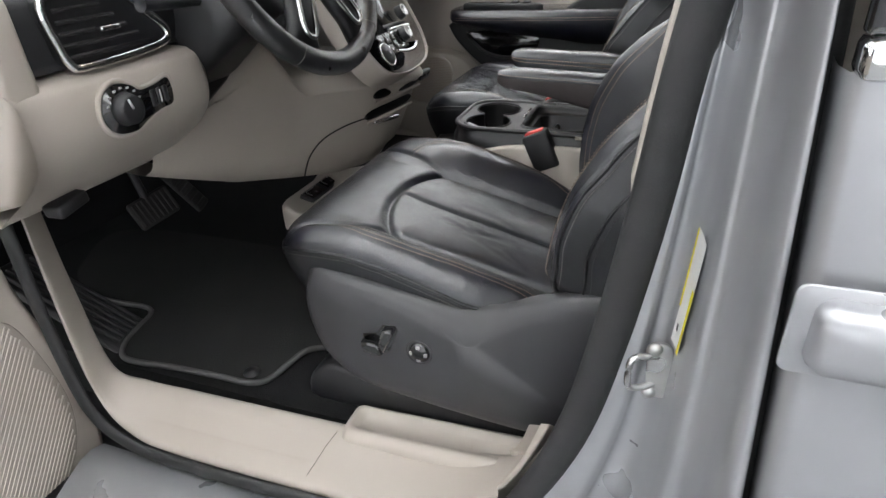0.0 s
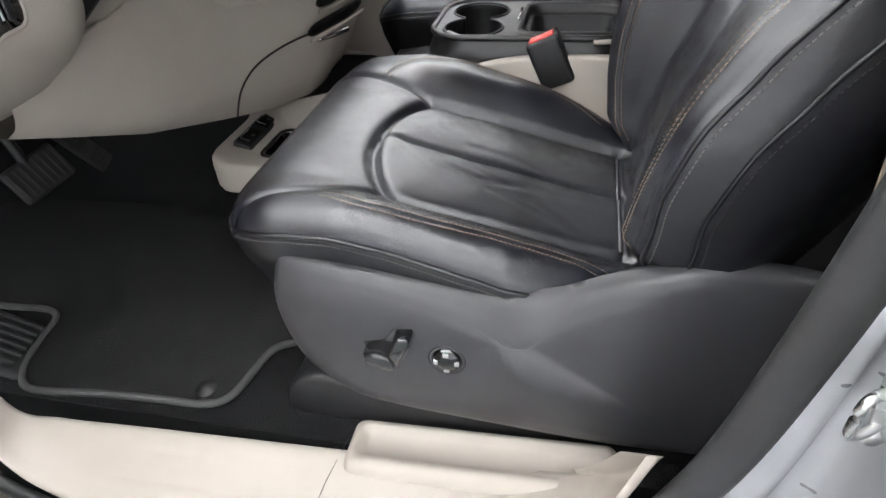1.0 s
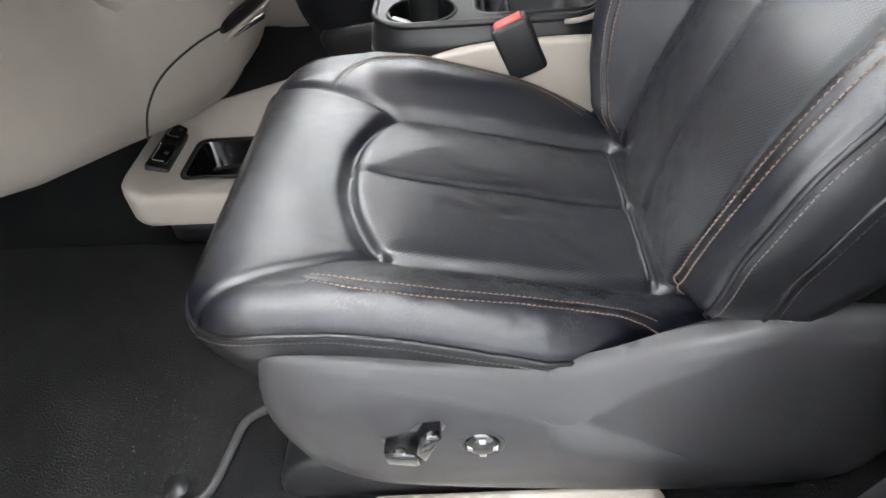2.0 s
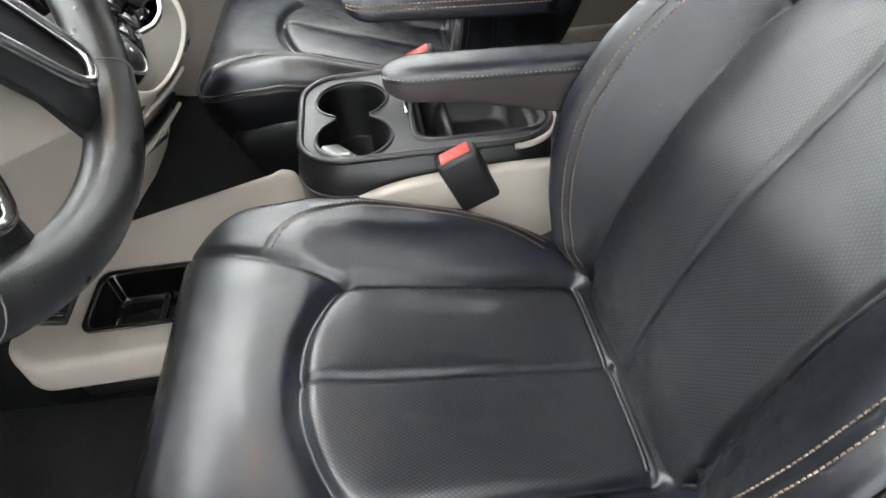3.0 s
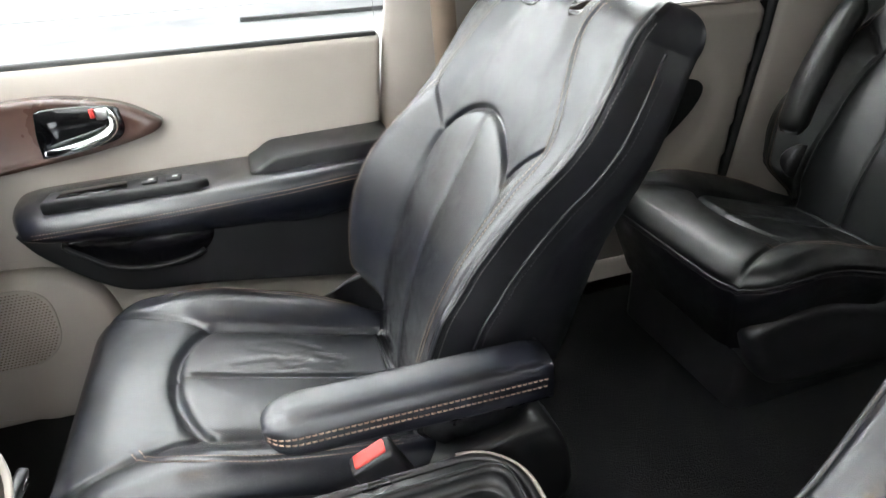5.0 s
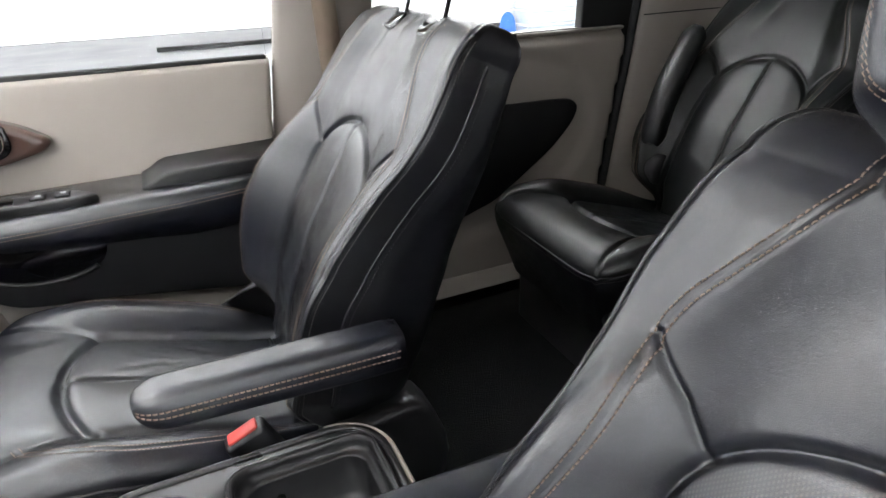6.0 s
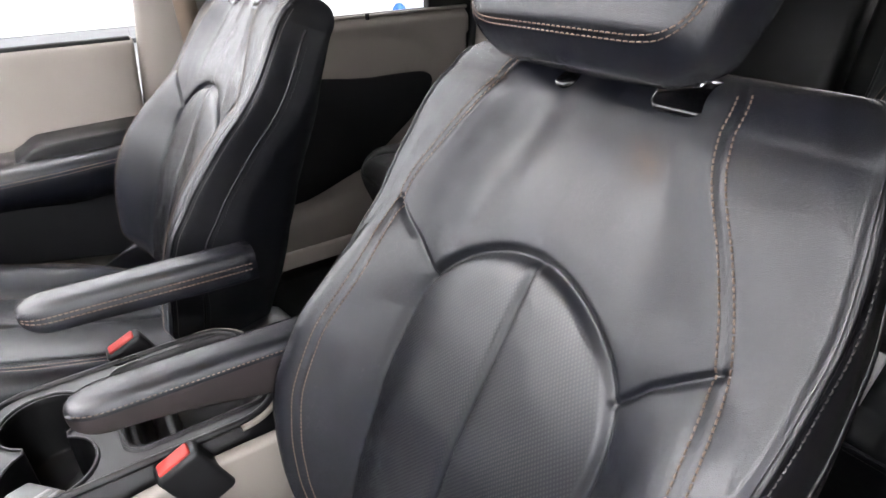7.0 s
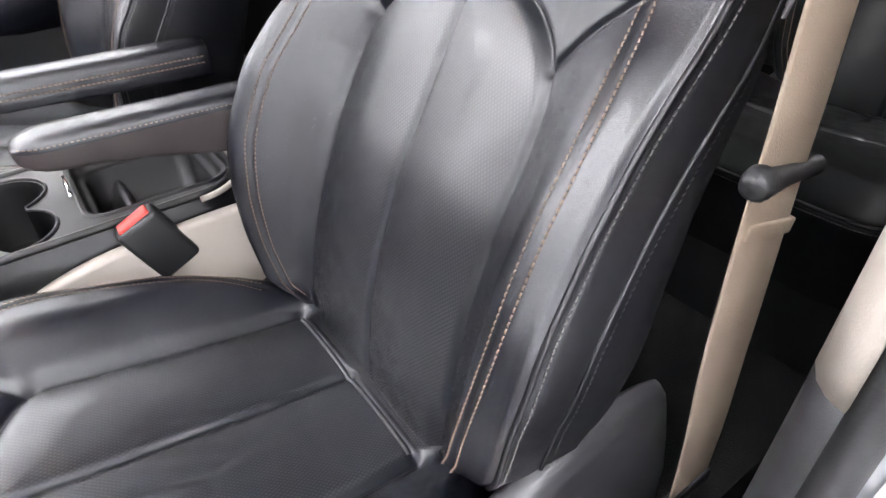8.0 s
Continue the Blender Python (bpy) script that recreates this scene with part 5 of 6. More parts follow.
# headlamp dial and dimmer
plate_line = curve_through([(-0.650, 0.570), (-0.642, 0.590), (-0.622, 0.600), (-0.600, 0.595), (-0.585, 0.585), (-0.56, 0.586), (-0.535, 0.589), (-0.534, 0.558), (-0.56, 0.553), (-0.585, 0.546), (-0.605, 0.538), (-0.632, 0.541), (-0.646, 0.553)], 4, True)
sq = part("switch_plate", loft([[(x, y, z) for y, z in plate_line] for x in (-0.305, -0.2975, -0.2965)]), GLOSS, dash, "gloss black switch plate")
part("plate_rim", tube([(-0.300, -0.595 + (y + 0.595) * 1.05, 0.568 + (z - 0.568) * 1.10) for y, z in plate_line], 0.0035, 8, True, up=(1, 0, 0)), BEIGE, dash)
dial = part("headlamp_dial", lathe([(0.0, 0.015), (0.014, 0.015), (0.018, 0.013), (0.020, 0.004), (0.0215, 0.0)], (-0.2965, -0.615, 0.568), axis="x", sides=36), BLACK, dash, "round headlamp dial")
part("pointer", obox((-0.2812, -0.619, 0.576), (0.0012, 0.003, 0.013), (20, 0, 0), 0.0), WHITE, dial)
for a in np.linspace(200, 340, 7):
    ca, sa = math.cos(radians(a)), math.sin(radians(a))
    part("dial_mark", obox((-0.2958, -0.615 + 0.0265 * ca, 0.568 - 0.0265 * sa), (0.0008, 0.0042, 0.0024), (0, 0, 0), 0.0), WHITE, dash)
for k in range(3):
    part("thumb_wheel", obox((-0.2955, -0.568 + k * 0.011, 0.570 + k * 0.0005), (0.004, 0.008, 0.022), (0, 0, 0), 0.002), BLACK, dash)
part("dimmer_mark", obox((-0.2932, -0.557, 0.571), (0.0008, 0.002, 0.016), (0, 0, 0), 0.0), WHITE, dash)
# steering column shroud
rows = []
for k, (x, z, w, h) in enumerate(((-0.42, 0.60, 0.075, 0.075), (-0.36, 0.628, 0.07, 0.07), (-0.29, 0.668, 0.06, 0.06), (-0.235, 0.70, 0.052, 0.05))):
    rows.append([(x - 0.4 * (zz), -0.395 + yy, z + zz) for yy, zz in rounded_rect(w, h, 0.03, 4)])
part("column_shroud", loft(rows), BLACK, dash)
part("column_skirt", prism([(-0.48, 0.51), (-0.452, 0.50), (-0.42, 0.51), (-0.35, 0.54), (-0.31, 0.57), (-0.30, 0.66), (-0.48, 0.66)], "x", -0.40, -0.35, 0.008), BLACK, dash)
part("stalk", tube([(-0.29, -0.44, 0.675), (-0.28, -0.52, 0.68), (-0.275, -0.57, 0.685)], (0.006, 0.007, 0.009), 10), BLACK, dash)

# centre stack: a gloss panel in a beige rim, tilted back
TILT_S = math.atan2(0.085, 0.185) + radians(6.5)
S0 = np.array((-0.168, 0.0, 0.492))
SU = np.array((-math.sin(TILT_S), 0, math.cos(TILT_S)))
SN = np.array((math.cos(TILT_S), 0, math.sin(TILT_S)))
SY = 0.005


def on_stack(a, b, h=0.0):
    return S0 + SU * b + SN * h + np.array((0, SY + a, 0))


shape = curve_through([(-0.128, 0.21), (-0.130, 0.10), (-0.120, 0.045), (-0.085, 0.012), (0.0, 0.002), (0.085, 0.012), (0.122, 0.045), (0.134, 0.10), (0.134, 0.21)], 6)
cx = np.array((0.0, 0.1))
loop = [tuple(cx + (p - cx) * 1.02) for p in shape]
secs = []
for grow, h in ((1.055, -0.05), (1.05, -0.004), (1.042, 0.003), (1.024, 0.005), (1.006, 0.003), (1.0, -0.003)):
    secs.append([on_stack(*(cx + (np.array(p) - cx) * grow), h) for p in loop])
stack = part("stack_rim", loft(secs, False), BEIGE, dash, "beige rim of the centre stack")
face = part("stack_panel", loft([[on_stack(*p, h) for p in loop] for h in (-0.02, -0.0005)]), GLOSS, dash, "gloss black control panel")
for a, b, r in ((0.045, 0.070, 0.0165), (-0.115, 0.10, 0.0165), (0.08, 0.114, 0.0155)):
    kn = moved(lathe([(0.0, 0.0155), (r * 0.78, 0.0155), (r * 0.88, 0.0135), (r * 0.94, 0.004), (r, 0.0)], (0, 0, 0), sides=32), Matrix.Translation(on_stack(a, b)) @ Vector(SN).to_track_quat("Z", "Y").to_matrix().to_4x4())
    k_ob = part("control_knob", kn, BLACK, face)
    cap = moved(lathe([(r * 0.70, 0.0158), (r * 0.76, 0.0166), (r * 0.82, 0.0158)], (0, 0, 0), sides=24), Matrix.Translation(on_stack(a, b)) @ Vector(SN).to_track_quat("Z", "Y").to_matrix().to_4x4())
    part("knob_cap", cap, CHROME, k_ob, "chrome knob cap")
SR = Matrix(((0, SU[0], SN[0]), (1, 0, 0), (0, SU[2], SN[2]))).to_4x4()


def stack_box(name, a, b, w, h, d, mat, parent, turn=0.0, lab=""):
    m = Matrix.Translation(on_stack(a, b)) @ SR @ Matrix.Rotation(radians(turn), 4, "Z")
    return part(name, moved(box((-w / 2, -h / 2, -0.001), (w / 2, h / 2, d), min(d, w, h) * 0.3), m), mat, parent, lab)


for i in range(4):
    for j in range(2):
        stack_box("stack_button", -0.055 + i * 0.029, 0.052 + j * 0.024 + 0.004 * (i > 1), 0.027, 0.021, 0.0008, GLOSS, face)
for k, (a, b) in enumerate(((-0.075, 0.066), (-0.045, 0.058), (0.0, 0.083), (0.075, 0.062), (0.083, 0.074), (0.02, 0.050))):
    stack_box("button_mark", a, b, 0.007, 0.0016, 0.0014, WHITE, face)
strip = [(-0.018, 0.046), (0.02, 0.037), (0.04, 0.0355), (0.06, 0.036), (0.078, 0.040), (0.086, 0.046)]
part("chrome_strip", tube([on_stack(a, b, 0.001) for a, b in curve_through(strip, 5)], 0.0042, 8, flat=0.6, up=tuple(SN)), CHROME, face, "satin chrome strip")
strip = [(-0.004, 0.090), (0.05, 0.089), (0.094, 0.084)]
part("chrome_strip", tube([on_stack(a, b, 0.001) for a, b in curve_through(strip, 5)], 0.0034, 8, flat=0.6, up=tuple(SN)), CHROME, face, "satin chrome strip")
part("media_slot", tube([on_stack(a, b, 0.0005) for a, b in ((-0.02, 0.0985), (0.03, 0.098), (0.085, 0.093))], 0.003, 8, flat=0.4, up=tuple(SN)), RUBBER, face)
dial = part("shift_dial", moved(lathe([(0.0, 0.008), (0.013, 0.008), (0.018, 0.006), (0.0205, 0.003), (0.0215, 0.0)], (0, 0, 0), sides=36), Matrix.Translation(on_stack(-0.066, 0.046)) @ SR), BLACK, face, "rotary shifter with chrome rim")
part("dial_ring", tube([on_stack(-0.066 + 0.0225 * math.cos(a), 0.046 + 0.0225 * math.sin(a), 0.002) for a in np.linspace(0, 2 * math.pi, 40, endpoint=False)], 0.0017, 8, True, up=tuple(SN)), CHROME, dial)
stack_box("start_button", -0.066, 0.046, 0.016, 0.016, 0.0095, SKIRT, dial)
stack_box("dial_mark", -0.066, 0.046, 0.005, 0.005, 0.0100, WHITE, dial)
# shelves under the stack
for k, pts in enumerate(([(-0.247, -0.033, 0.440), (-0.228, 0.01, 0.443), (-0.211, 0.06, 0.446), (-0.203, 0.115, 0.447)], [(-0.253, -0.070, 0.404), (-0.238, -0.02, 0.407), (-0.223, 0.03, 0.410), (-0.214, 0.085, 0.412)])):
    run = curve_through(pts, 5) + np.array((0.003, -0.001, -0.001))
    thick = 0.0125 * np.sqrt(np.clip(1 - np.abs(np.linspace(-1, 1, len(run))) ** 5, 0.12, 1))
    # solid dark bar on the surface, coloured as the shade of an open slot
    part("slot_shade", tube(run, thick, 14, flat=0.3, up=(0.9, -0.25, -0.35)), SHADEBLACK, dash, "dark bar painted as the shade of a storage slot")
    part("slot_lip", tube(run + np.array((0.002, 0.0, -0.0135)), 0.0028, 8), BEIGE, dash)
usb = part("usb_plate", obox((-0.200, 0.147, 0.448), (0.010, 0.05, 0.022), (0, 20, -4), 0.003), BLACK, dash)
for k in (-1, 1):
    part("socket", obox((-0.1955, 0.147 + k * 0.012, 0.448), (0.006, 0.012, 0.007), (0, 20, -4), 0.001), GLOSS, usb)
part("glovebox_pull", obox((-0.244, 0.016, 0.376), (0.012, 0.075, 0.010), (0, 20, -24), 0.004), CHROME, dash, "small chrome pull")

# ---- steering wheel ----
wheel = thing("steering_wheel", (-0.18, -0.395, 0.56), "worn black leather steering wheel with silver spoke trims", "steering wheel")
WC, WU, WN = np.array((-0.1680, -0.3955, 0.751)), np.array((-0.38, 0, 0.925)), np.array((0.925, 0, 0.38))


def on_wheel(r, a, h=0.0):
    return WC + r * (math.cos(a) * np.array((0, 1, 0)) + math.sin(a) * WU) + h * WN


ringp = np.array([on_wheel(0.174, a) for a in np.linspace(0, 2 * math.pi, 96, endpoint=False)])
rim = part("rim", tube(ringp, 0.0165, 16, True, up=tuple(WN)), leather("wheel_leather", colour=(0.012, 0.012, 0.013), rough=0.3), wheel)
for a in (-125, -55, 35, 145):
    ar = radians(a)
    c0, d0 = on_wheel(0.174, ar), -math.sin(ar) * np.array((0, 1, 0)) + math.cos(ar) * WU
    radial = math.cos(ar) * np.array((0, 1, 0)) + math.sin(ar) * WU
    part("rim_seam", tube([c0 + 0.0167 * (math.cos(t) * radial + math.sin(t) * WN) for t in np.linspace(0, 2 * math.pi, 20, endpoint=False)], 0.0005, 5, True, up=tuple(d0)), THREADDARK, rim)
hub = lathe([(0.0, 0.03), (0.045, 0.028), (0.064, 0.018), (0.072, 0.0), (0.066, -0.03), (0.05, -0.07)], (0, 0, 0), sides=40)
part("airbag_cover", moved(hub, Matrix.Translation(WC) @ Vector(WN).to_track_quat("Z", "Y").to_matrix().to_4x4()), BLACK, wheel)
for a in (-62, -118, 3, 177):
    ar = radians(a)
    side = -math.sin(ar) * np.array((0, 1, 0)) + math.cos(ar) * WU
    loops = []
    for r, w, h in ((0.05, 0.030, 0.004), (0.09, 0.026, 0.004), (0.13, 0.024, 0.002), (0.165, 0.034, -0.002)):
        c0 = on_wheel(r, ar)
        loops.append([c0 + side * u + WN * v for u, v in ((-w, h), (-w * 0.6, h + 0.007), (w * 0.6, h + 0.007), (w, h), (w * 0.8, h - 0.012), (-w * 0.8, h - 0.012))])
    sp = part("spoke", loft(loops), BLACK, wheel)
    trim = [on_wheel(r, ar, 0.0125) + side * u for r, u in ((0.066, 0.017), (0.10, 0.015), (0.14, 0.012), (0.148, 0.0), (0.14, -0.012), (0.10, -0.015), (0.066, -0.017))]
    if a < 0:
        part("spoke_trim", tube(curve_through(trim, 4), 0.0038, 8, up=tuple(WN)), CHROME, sp, "satin silver spoke trim")

# ---- floor tray with switches ----
tray = thing("floor_tray", (-0.23, -0.02, FLOOR), "beige floor tray with black bin and two switches", "storage tray")
TX, TY, THX, THY = -0.25, -0.068, 0.195, 0.108
BX, BY, BHX, BHY = -0.232, -0.0725, 0.130, 0.0525


def tray_top(x, y):
    """The tray's rim: low beside the driver's feet, a wall on the other side that sweeps up to the console."""
    far = smooth01(y, -0.012, 0.033)
    return 0.208 + 0.010 * smooth01(-x, 0.39, 0.43) + far * (0.024 + 0.020 * smooth01(x, -0.28, -0.16) + 0.060 * smooth01(x, -0.18, -0.08))


loops = [[(x, y, z) for x, y in rounded_rect(THX + g, THY + g, 0.045, 10, TX, TY)] for g, z in ((-0.012, 0.150), (-0.002, 0.155), (0.0, 0.162))]
for g, z in ((0.0, -0.016), (-0.001, -0.007), (-0.005, -0.001), (-0.011, 0.0)):
    loops.append([(x, y, tray_top(x, y) + z) for x, y in rounded_rect(THX + g, THY + g, 0.045, 10, TX, TY)])
loops.append([(x, y, 0.203) for x, y in rounded_rect(BHX + 0.004, BHY + 0.004, 0.02, 10, BX, BY)])
loops.append([(x, y, 0.201) for x, y in rounded_rect(BHX, BHY, 0.018, 10, BX, BY)])
loops.append([(x, y, 0.150) for x, y in rounded_rect(BHX - 0.004, BHY - 0.004, 0.018, 10, BX, BY)])
part("tray_body", loft(loops), BEIGE, tray)
part("tray_base", loft([[(x, y, z) for x, y in rounded_rect(THX - 0.03, THY - 0.03, 0.04, 6, TX, TY)] for z in (FLOOR, 0.152)]), BLACK, tray)
lin = [[(x, y, z) for x, y in rounded_rect(BHX + g, BHY + g, 0.018, 8, BX, BY)] for g, z in ((0.0035, 0.203), (0.003, 0.2065), (-0.002, 0.2065), (-0.0045, 0.202), (-0.007, 0.160), (-0.014, 0.155))]
liner = part("bin_liner", loft(lin, "end"), GLOSS, tray, "gloss black bin liner")
for x in (-0.285, -0.215):
    part("bin_rib", box((x - 0.003, BY - BHY + 0.012, 0.157), (x + 0.003, BY + BHY - 0.012, 0.166), 0.002), BLACK, liner)
m = Matrix.Translation((-0.399, -0.044, 0.2165)) @ Euler((0, radians(20), 0)).to_matrix().to_4x4()
pl = part("switch_panel", moved(box((-0.018, -0.068, -0.014), (0.018, 0.068, 0.002), 0.004, 3), m), BLACK, tray)
for k in (-1, 1):
    sw = part("rocker_switch", moved(box((-0.0135, k * 0.034 - 0.026, 0.001), (0.0135, k * 0.034 + 0.026, 0.0055), 0.0025, 2), m), GLOSS, pl)
    part("switch_rim", moved(tube([(0.007, k * 0.034 - 0.021, 0.0058), (-0.009, k * 0.034 - 0.0225, 0.0058), (-0.0105, k * 0.034 - 0.020, 0.0058), (-0.0105, k * 0.034 + 0.012, 0.0058)], 0.0011, 6), m), STEEL, sw)
    part("switch_mark", moved(box((0.001, k * 0.034 - 0.003, 0.0055), (0.007, k * 0.034 + 0.004, 0.0059)), m), THREADDARK, sw)

# ---- centre console ----
cons = thing("center_console", (0.1, -0.02, FLOOR), "black centre console with cup holders, open bin and beige sides", "console")
CX, CY, CHX, CHY = 0.105, -0.024, 0.155, 0.107
CTOP = 0.415


def plate_with_holes(outer, holes, z):
    bm = bmesh.new()
    edges = []
    for ring in (outer, *holes):
        vs = [bm.verts.new((x, y, z)) for x, y in ring]
        edges += [bm.edges.new((vs[i], vs[(i + 1) % len(vs)])) for i in range(len(vs))]
    bmesh.ops.triangle_fill(bm, edges=edges, use_beauty=True)
    return from_bm(bm)


cup_r, c1, c2 = 0.0425, (0.021, 0.009), (0.021, -0.074)
cup_ring = []
for (ax_, ay_), a0, a1 in ((c1, -62, 242), (c2, 118, 422)):
    for a in np.linspace(a0, a1, 22):
        cup_ring.append((ax_ + cup_r * math.cos(radians(a)), ay_ + cup_r * math.sin(radians(a))))
bin_ring = rounded_rect(0.072, 0.076, 0.022, 6, 0.166, -0.022)
top_ring = rounded_rect(CHX - 0.012, CHY - 0.012, 0.05, 8, CX, CY)
part("top_plate", plate_with_holes(top_ring, (cup_ring, bin_ring), CTOP), CONSOLE, cons, "black top plate with openings", smooth=False)
secs = []
for g, z, r in ((-0.03, FLOOR, 0.04), (-0.028, 0.2, 0.045), (-0.02, 0.30, 0.05), (-0.004, 0.338, 0.058), (0.0, 0.345, 0.06), (0.0, 0.372, 0.06), (-0.002, 0.39, 0.058), (-0.006, 0.399, 0.055), (-0.012, CTOP, 0.05)):
    secs.append([(x, y, z) for x, y in rounded_rect(CHX + g, CHY + g, r, 8, CX, CY)])
part("console_body", loft(secs, False), CONSOLE, cons)
part("rolled_rim", tube([(x, y, CTOP - 0.0005) for x, y in rounded_rect(CHX - 0.009, CHY - 0.009, 0.052, 8, CX, CY)], 0.0045, 10, True), CONSOLE, cons)
part("rim_line", tube([(x, y, 0.3725) for x, y in rounded_rect(CHX + 0.0002, CHY + 0.0002, 0.06, 8, CX, CY)], 0.0012, 6, True), CONSOLE, cons)
part("bright_line", tube([(x, y, 0.341) for x, y in rounded_rect(CHX - 0.0008, CHY - 0.0008, 0.06, 8, CX, CY)], 0.0015, 6, True), STEEL, cons)
scale_in = lambda ring, k, c: [(c[0] + (x - c[0]) * k, c[1] + (y - c[1]) * k) for x, y in ring]  # noqa: E731
cc = (0.021, -0.0325)
well = part("cup_well", loft([[(x, y, CTOP + z) for x, y in scale_in(cup_ring, k, cc)] for k, z in ((1.10, 0.0), (1.075, 0.0016), (1.045, 0.002), (1.03, 0.0005), (1.0, -0.003), (0.985, -0.008), (0.95, -0.074), (0.9, -0.077))], "end"), SHADEBLACK, cons, "deep double cup holder")
part("cup_rim", tube([(x, y, CTOP + 0.0014) for x, y in scale_in(cup_ring, 1.055, cc)], 0.0014, 8, True), SKIRT, well, "grey cup holder rim")
for c0 in (c1, c2):
    for a in (5, 175) if c0 is c1 else (0, 180):
        px, py = c0[0] + 0.041 * math.cos(radians(a)), c0[1] + 0.041 * math.sin(radians(a))
        part("grip_finger", lathe([(0.0, 0.016), (0.007, 0.014), (0.0125, 0.006), (0.015, -0.006), (0.013, -0.024)], (px, py, 0.375), sides=18), GLOSS, well)
    part("cup_mat", lathe([(0.0, 0.002), (0.034, 0.002), (0.036, 0.004), (0.0375, 0.0)], (*c0, 0.3265), sides=28), RUBBER, well)
def bin_ring_at(g, z, r=0.022):
    return [(x, y, z) for x, y in rounded_rect(0.072 + g, 0.076 + g, r, 6, 0.166, -0.022)]


part("bin_well", loft([bin_ring_at(g, CTOP + z) for g, z in ((0.007, 0.0), (0.006, 0.0018), (0.003, 0.0024), (0.0, 0.0012), (-0.001, -0.004), (-0.002, -0.012), (-0.006, -0.0135), (-0.009, -0.0138), (-0.010, -0.016), (-0.012, -0.064), (-0.020, -0.067))], "end"), BLACK, cons, "stepped open bin")
part("bin_rim", tube(bin_ring_at(0.0045, CTOP + 0.0022), 0.0014, 8, True), SKIRT, cons)
part("bin_divider", loft([[(x, y, z) for x, z in ((0.118, 0.337), (0.124, 0.36), (0.132, 0.378), (0.1375, 0.3835), (0.142, 0.381), (0.147, 0.36), (0.152, 0.337))] for y in (-0.085, -0.06, 0.01, 0.041)]), BLACK, cons)
part("bin_mat", box((0.153, -0.082, 0.3355), (0.224, 0.038, 0.339), 0.002), SHADEBLACK, cons)
part("tray_clip", obox((0.0855, -0.012, CTOP + 0.0035), (0.005, 0.058, 0.004), (0, 0, 0), 0.002), CHROME, cons, "small chrome clip")
tail = [(x, y, CTOP - 0.003) for x, y in rounded_rect(CHX - 0.002, CHY - 0.002, 0.06, 10, CX, CY) if x > 0.12]
tail.sort(key=lambda p: math.atan2(p[1] - CY, p[0] - 0.1))
part("rear_edge", tube(tail, 0.0035, 8), BEIGE, cons, "thin beige rear edge")
wing = curve_through([(-0.085, 0.20), (-0.07, 0.275), (-0.041, 0.328), (0.001, 0.366), (0.048, 0.386), (0.114, 0.396), (0.231, 0.398), (0.275, 0.39)], 5)
for yy, drop in (((-0.150, -0.132), 0.0), ((0.086, 0.098), 0.075)):
    part("side_panel", prism([(x, z - drop) for x, z in wing] + [(0.275, 0.08), (-0.085, 0.08)], "y", *yy, 0.006, 3), BEIGE, cons, "beige side panel")
tagm = Matrix.Translation((0.006, -0.086, 0.398)) @ Euler((radians(-30), radians(16), radians(-38))).to_matrix().to_4x4()
card = thing("plastic_tag", (0.006, -0.086, 0.378), "small grey plastic tag lying in the cup holder", "tag")
part("body", moved(box((-0.022, -0.019, -0.004), (0.03, 0.019, 0.004), 0.0035, 2), tagm), surface("grey_plastic", (0.33, 0.34, 0.34), 0.35, relief=0.05), card)
part("print", moved(box((0.002, -0.012, 0.0035), (0.006, 0.012, 0.0044)), tagm), WHITE, card)
part("print", moved(box((0.011, -0.004, 0.0035), (0.015, 0.014, 0.0044)), tagm), WHITE, card)


# ---- passenger door ----
pd = thing("passenger_door", (-0.1, 0.76, 0.0), "beige passenger door trim with black armrest and speaker grille", "car door")


def door_y(z):
    return float(np.interp(z, (0.0, 0.1, 0.3, 0.45, 0.55, 0.64, 0.69, 0.704, 0.708), (0.755, 0.735, 0.728, 0.735, 0.748, 0.764, 0.775, 0.782, 0.80)))


rows = []
for z in np.r_[np.linspace(0.0, 0.69, 60), 0.697, 0.702, 0.706, 0.708]:
    rear = 0.255 + 0.135 * (z - 0.3) * 1.0 + 0.0
    line = [(x, door_y(z), z) for x in np.linspace(-0.85, rear - 0.012, 40)]
    line += [(rear - 0.005, door_y(z) + 0.003, z), (rear, door_y(z) + 0.012, z), (rear, door_y(z) + 0.05, z)]
    rows.append(line)
part("trim_panel", sheet(rows), BEIGE, pd, "beige door trim")
part("belt_seal", box((-0.85, 0.792, 0.698), (0.305, 0.812, 0.714), 0.004), RUBBER, pd)
part("outer_skin", box((-0.85, 0.86, -0.2), (0.31, 0.89, 0.70), 0.01), SILVER, pd, "silver outer skin")
glass = part("window_glass", box((-0.75, 0.824, 0.69), (0.31, 0.828, 1.27)), GLASS, pd, "clear side window", smooth=False)
glass.visible_shadow = False
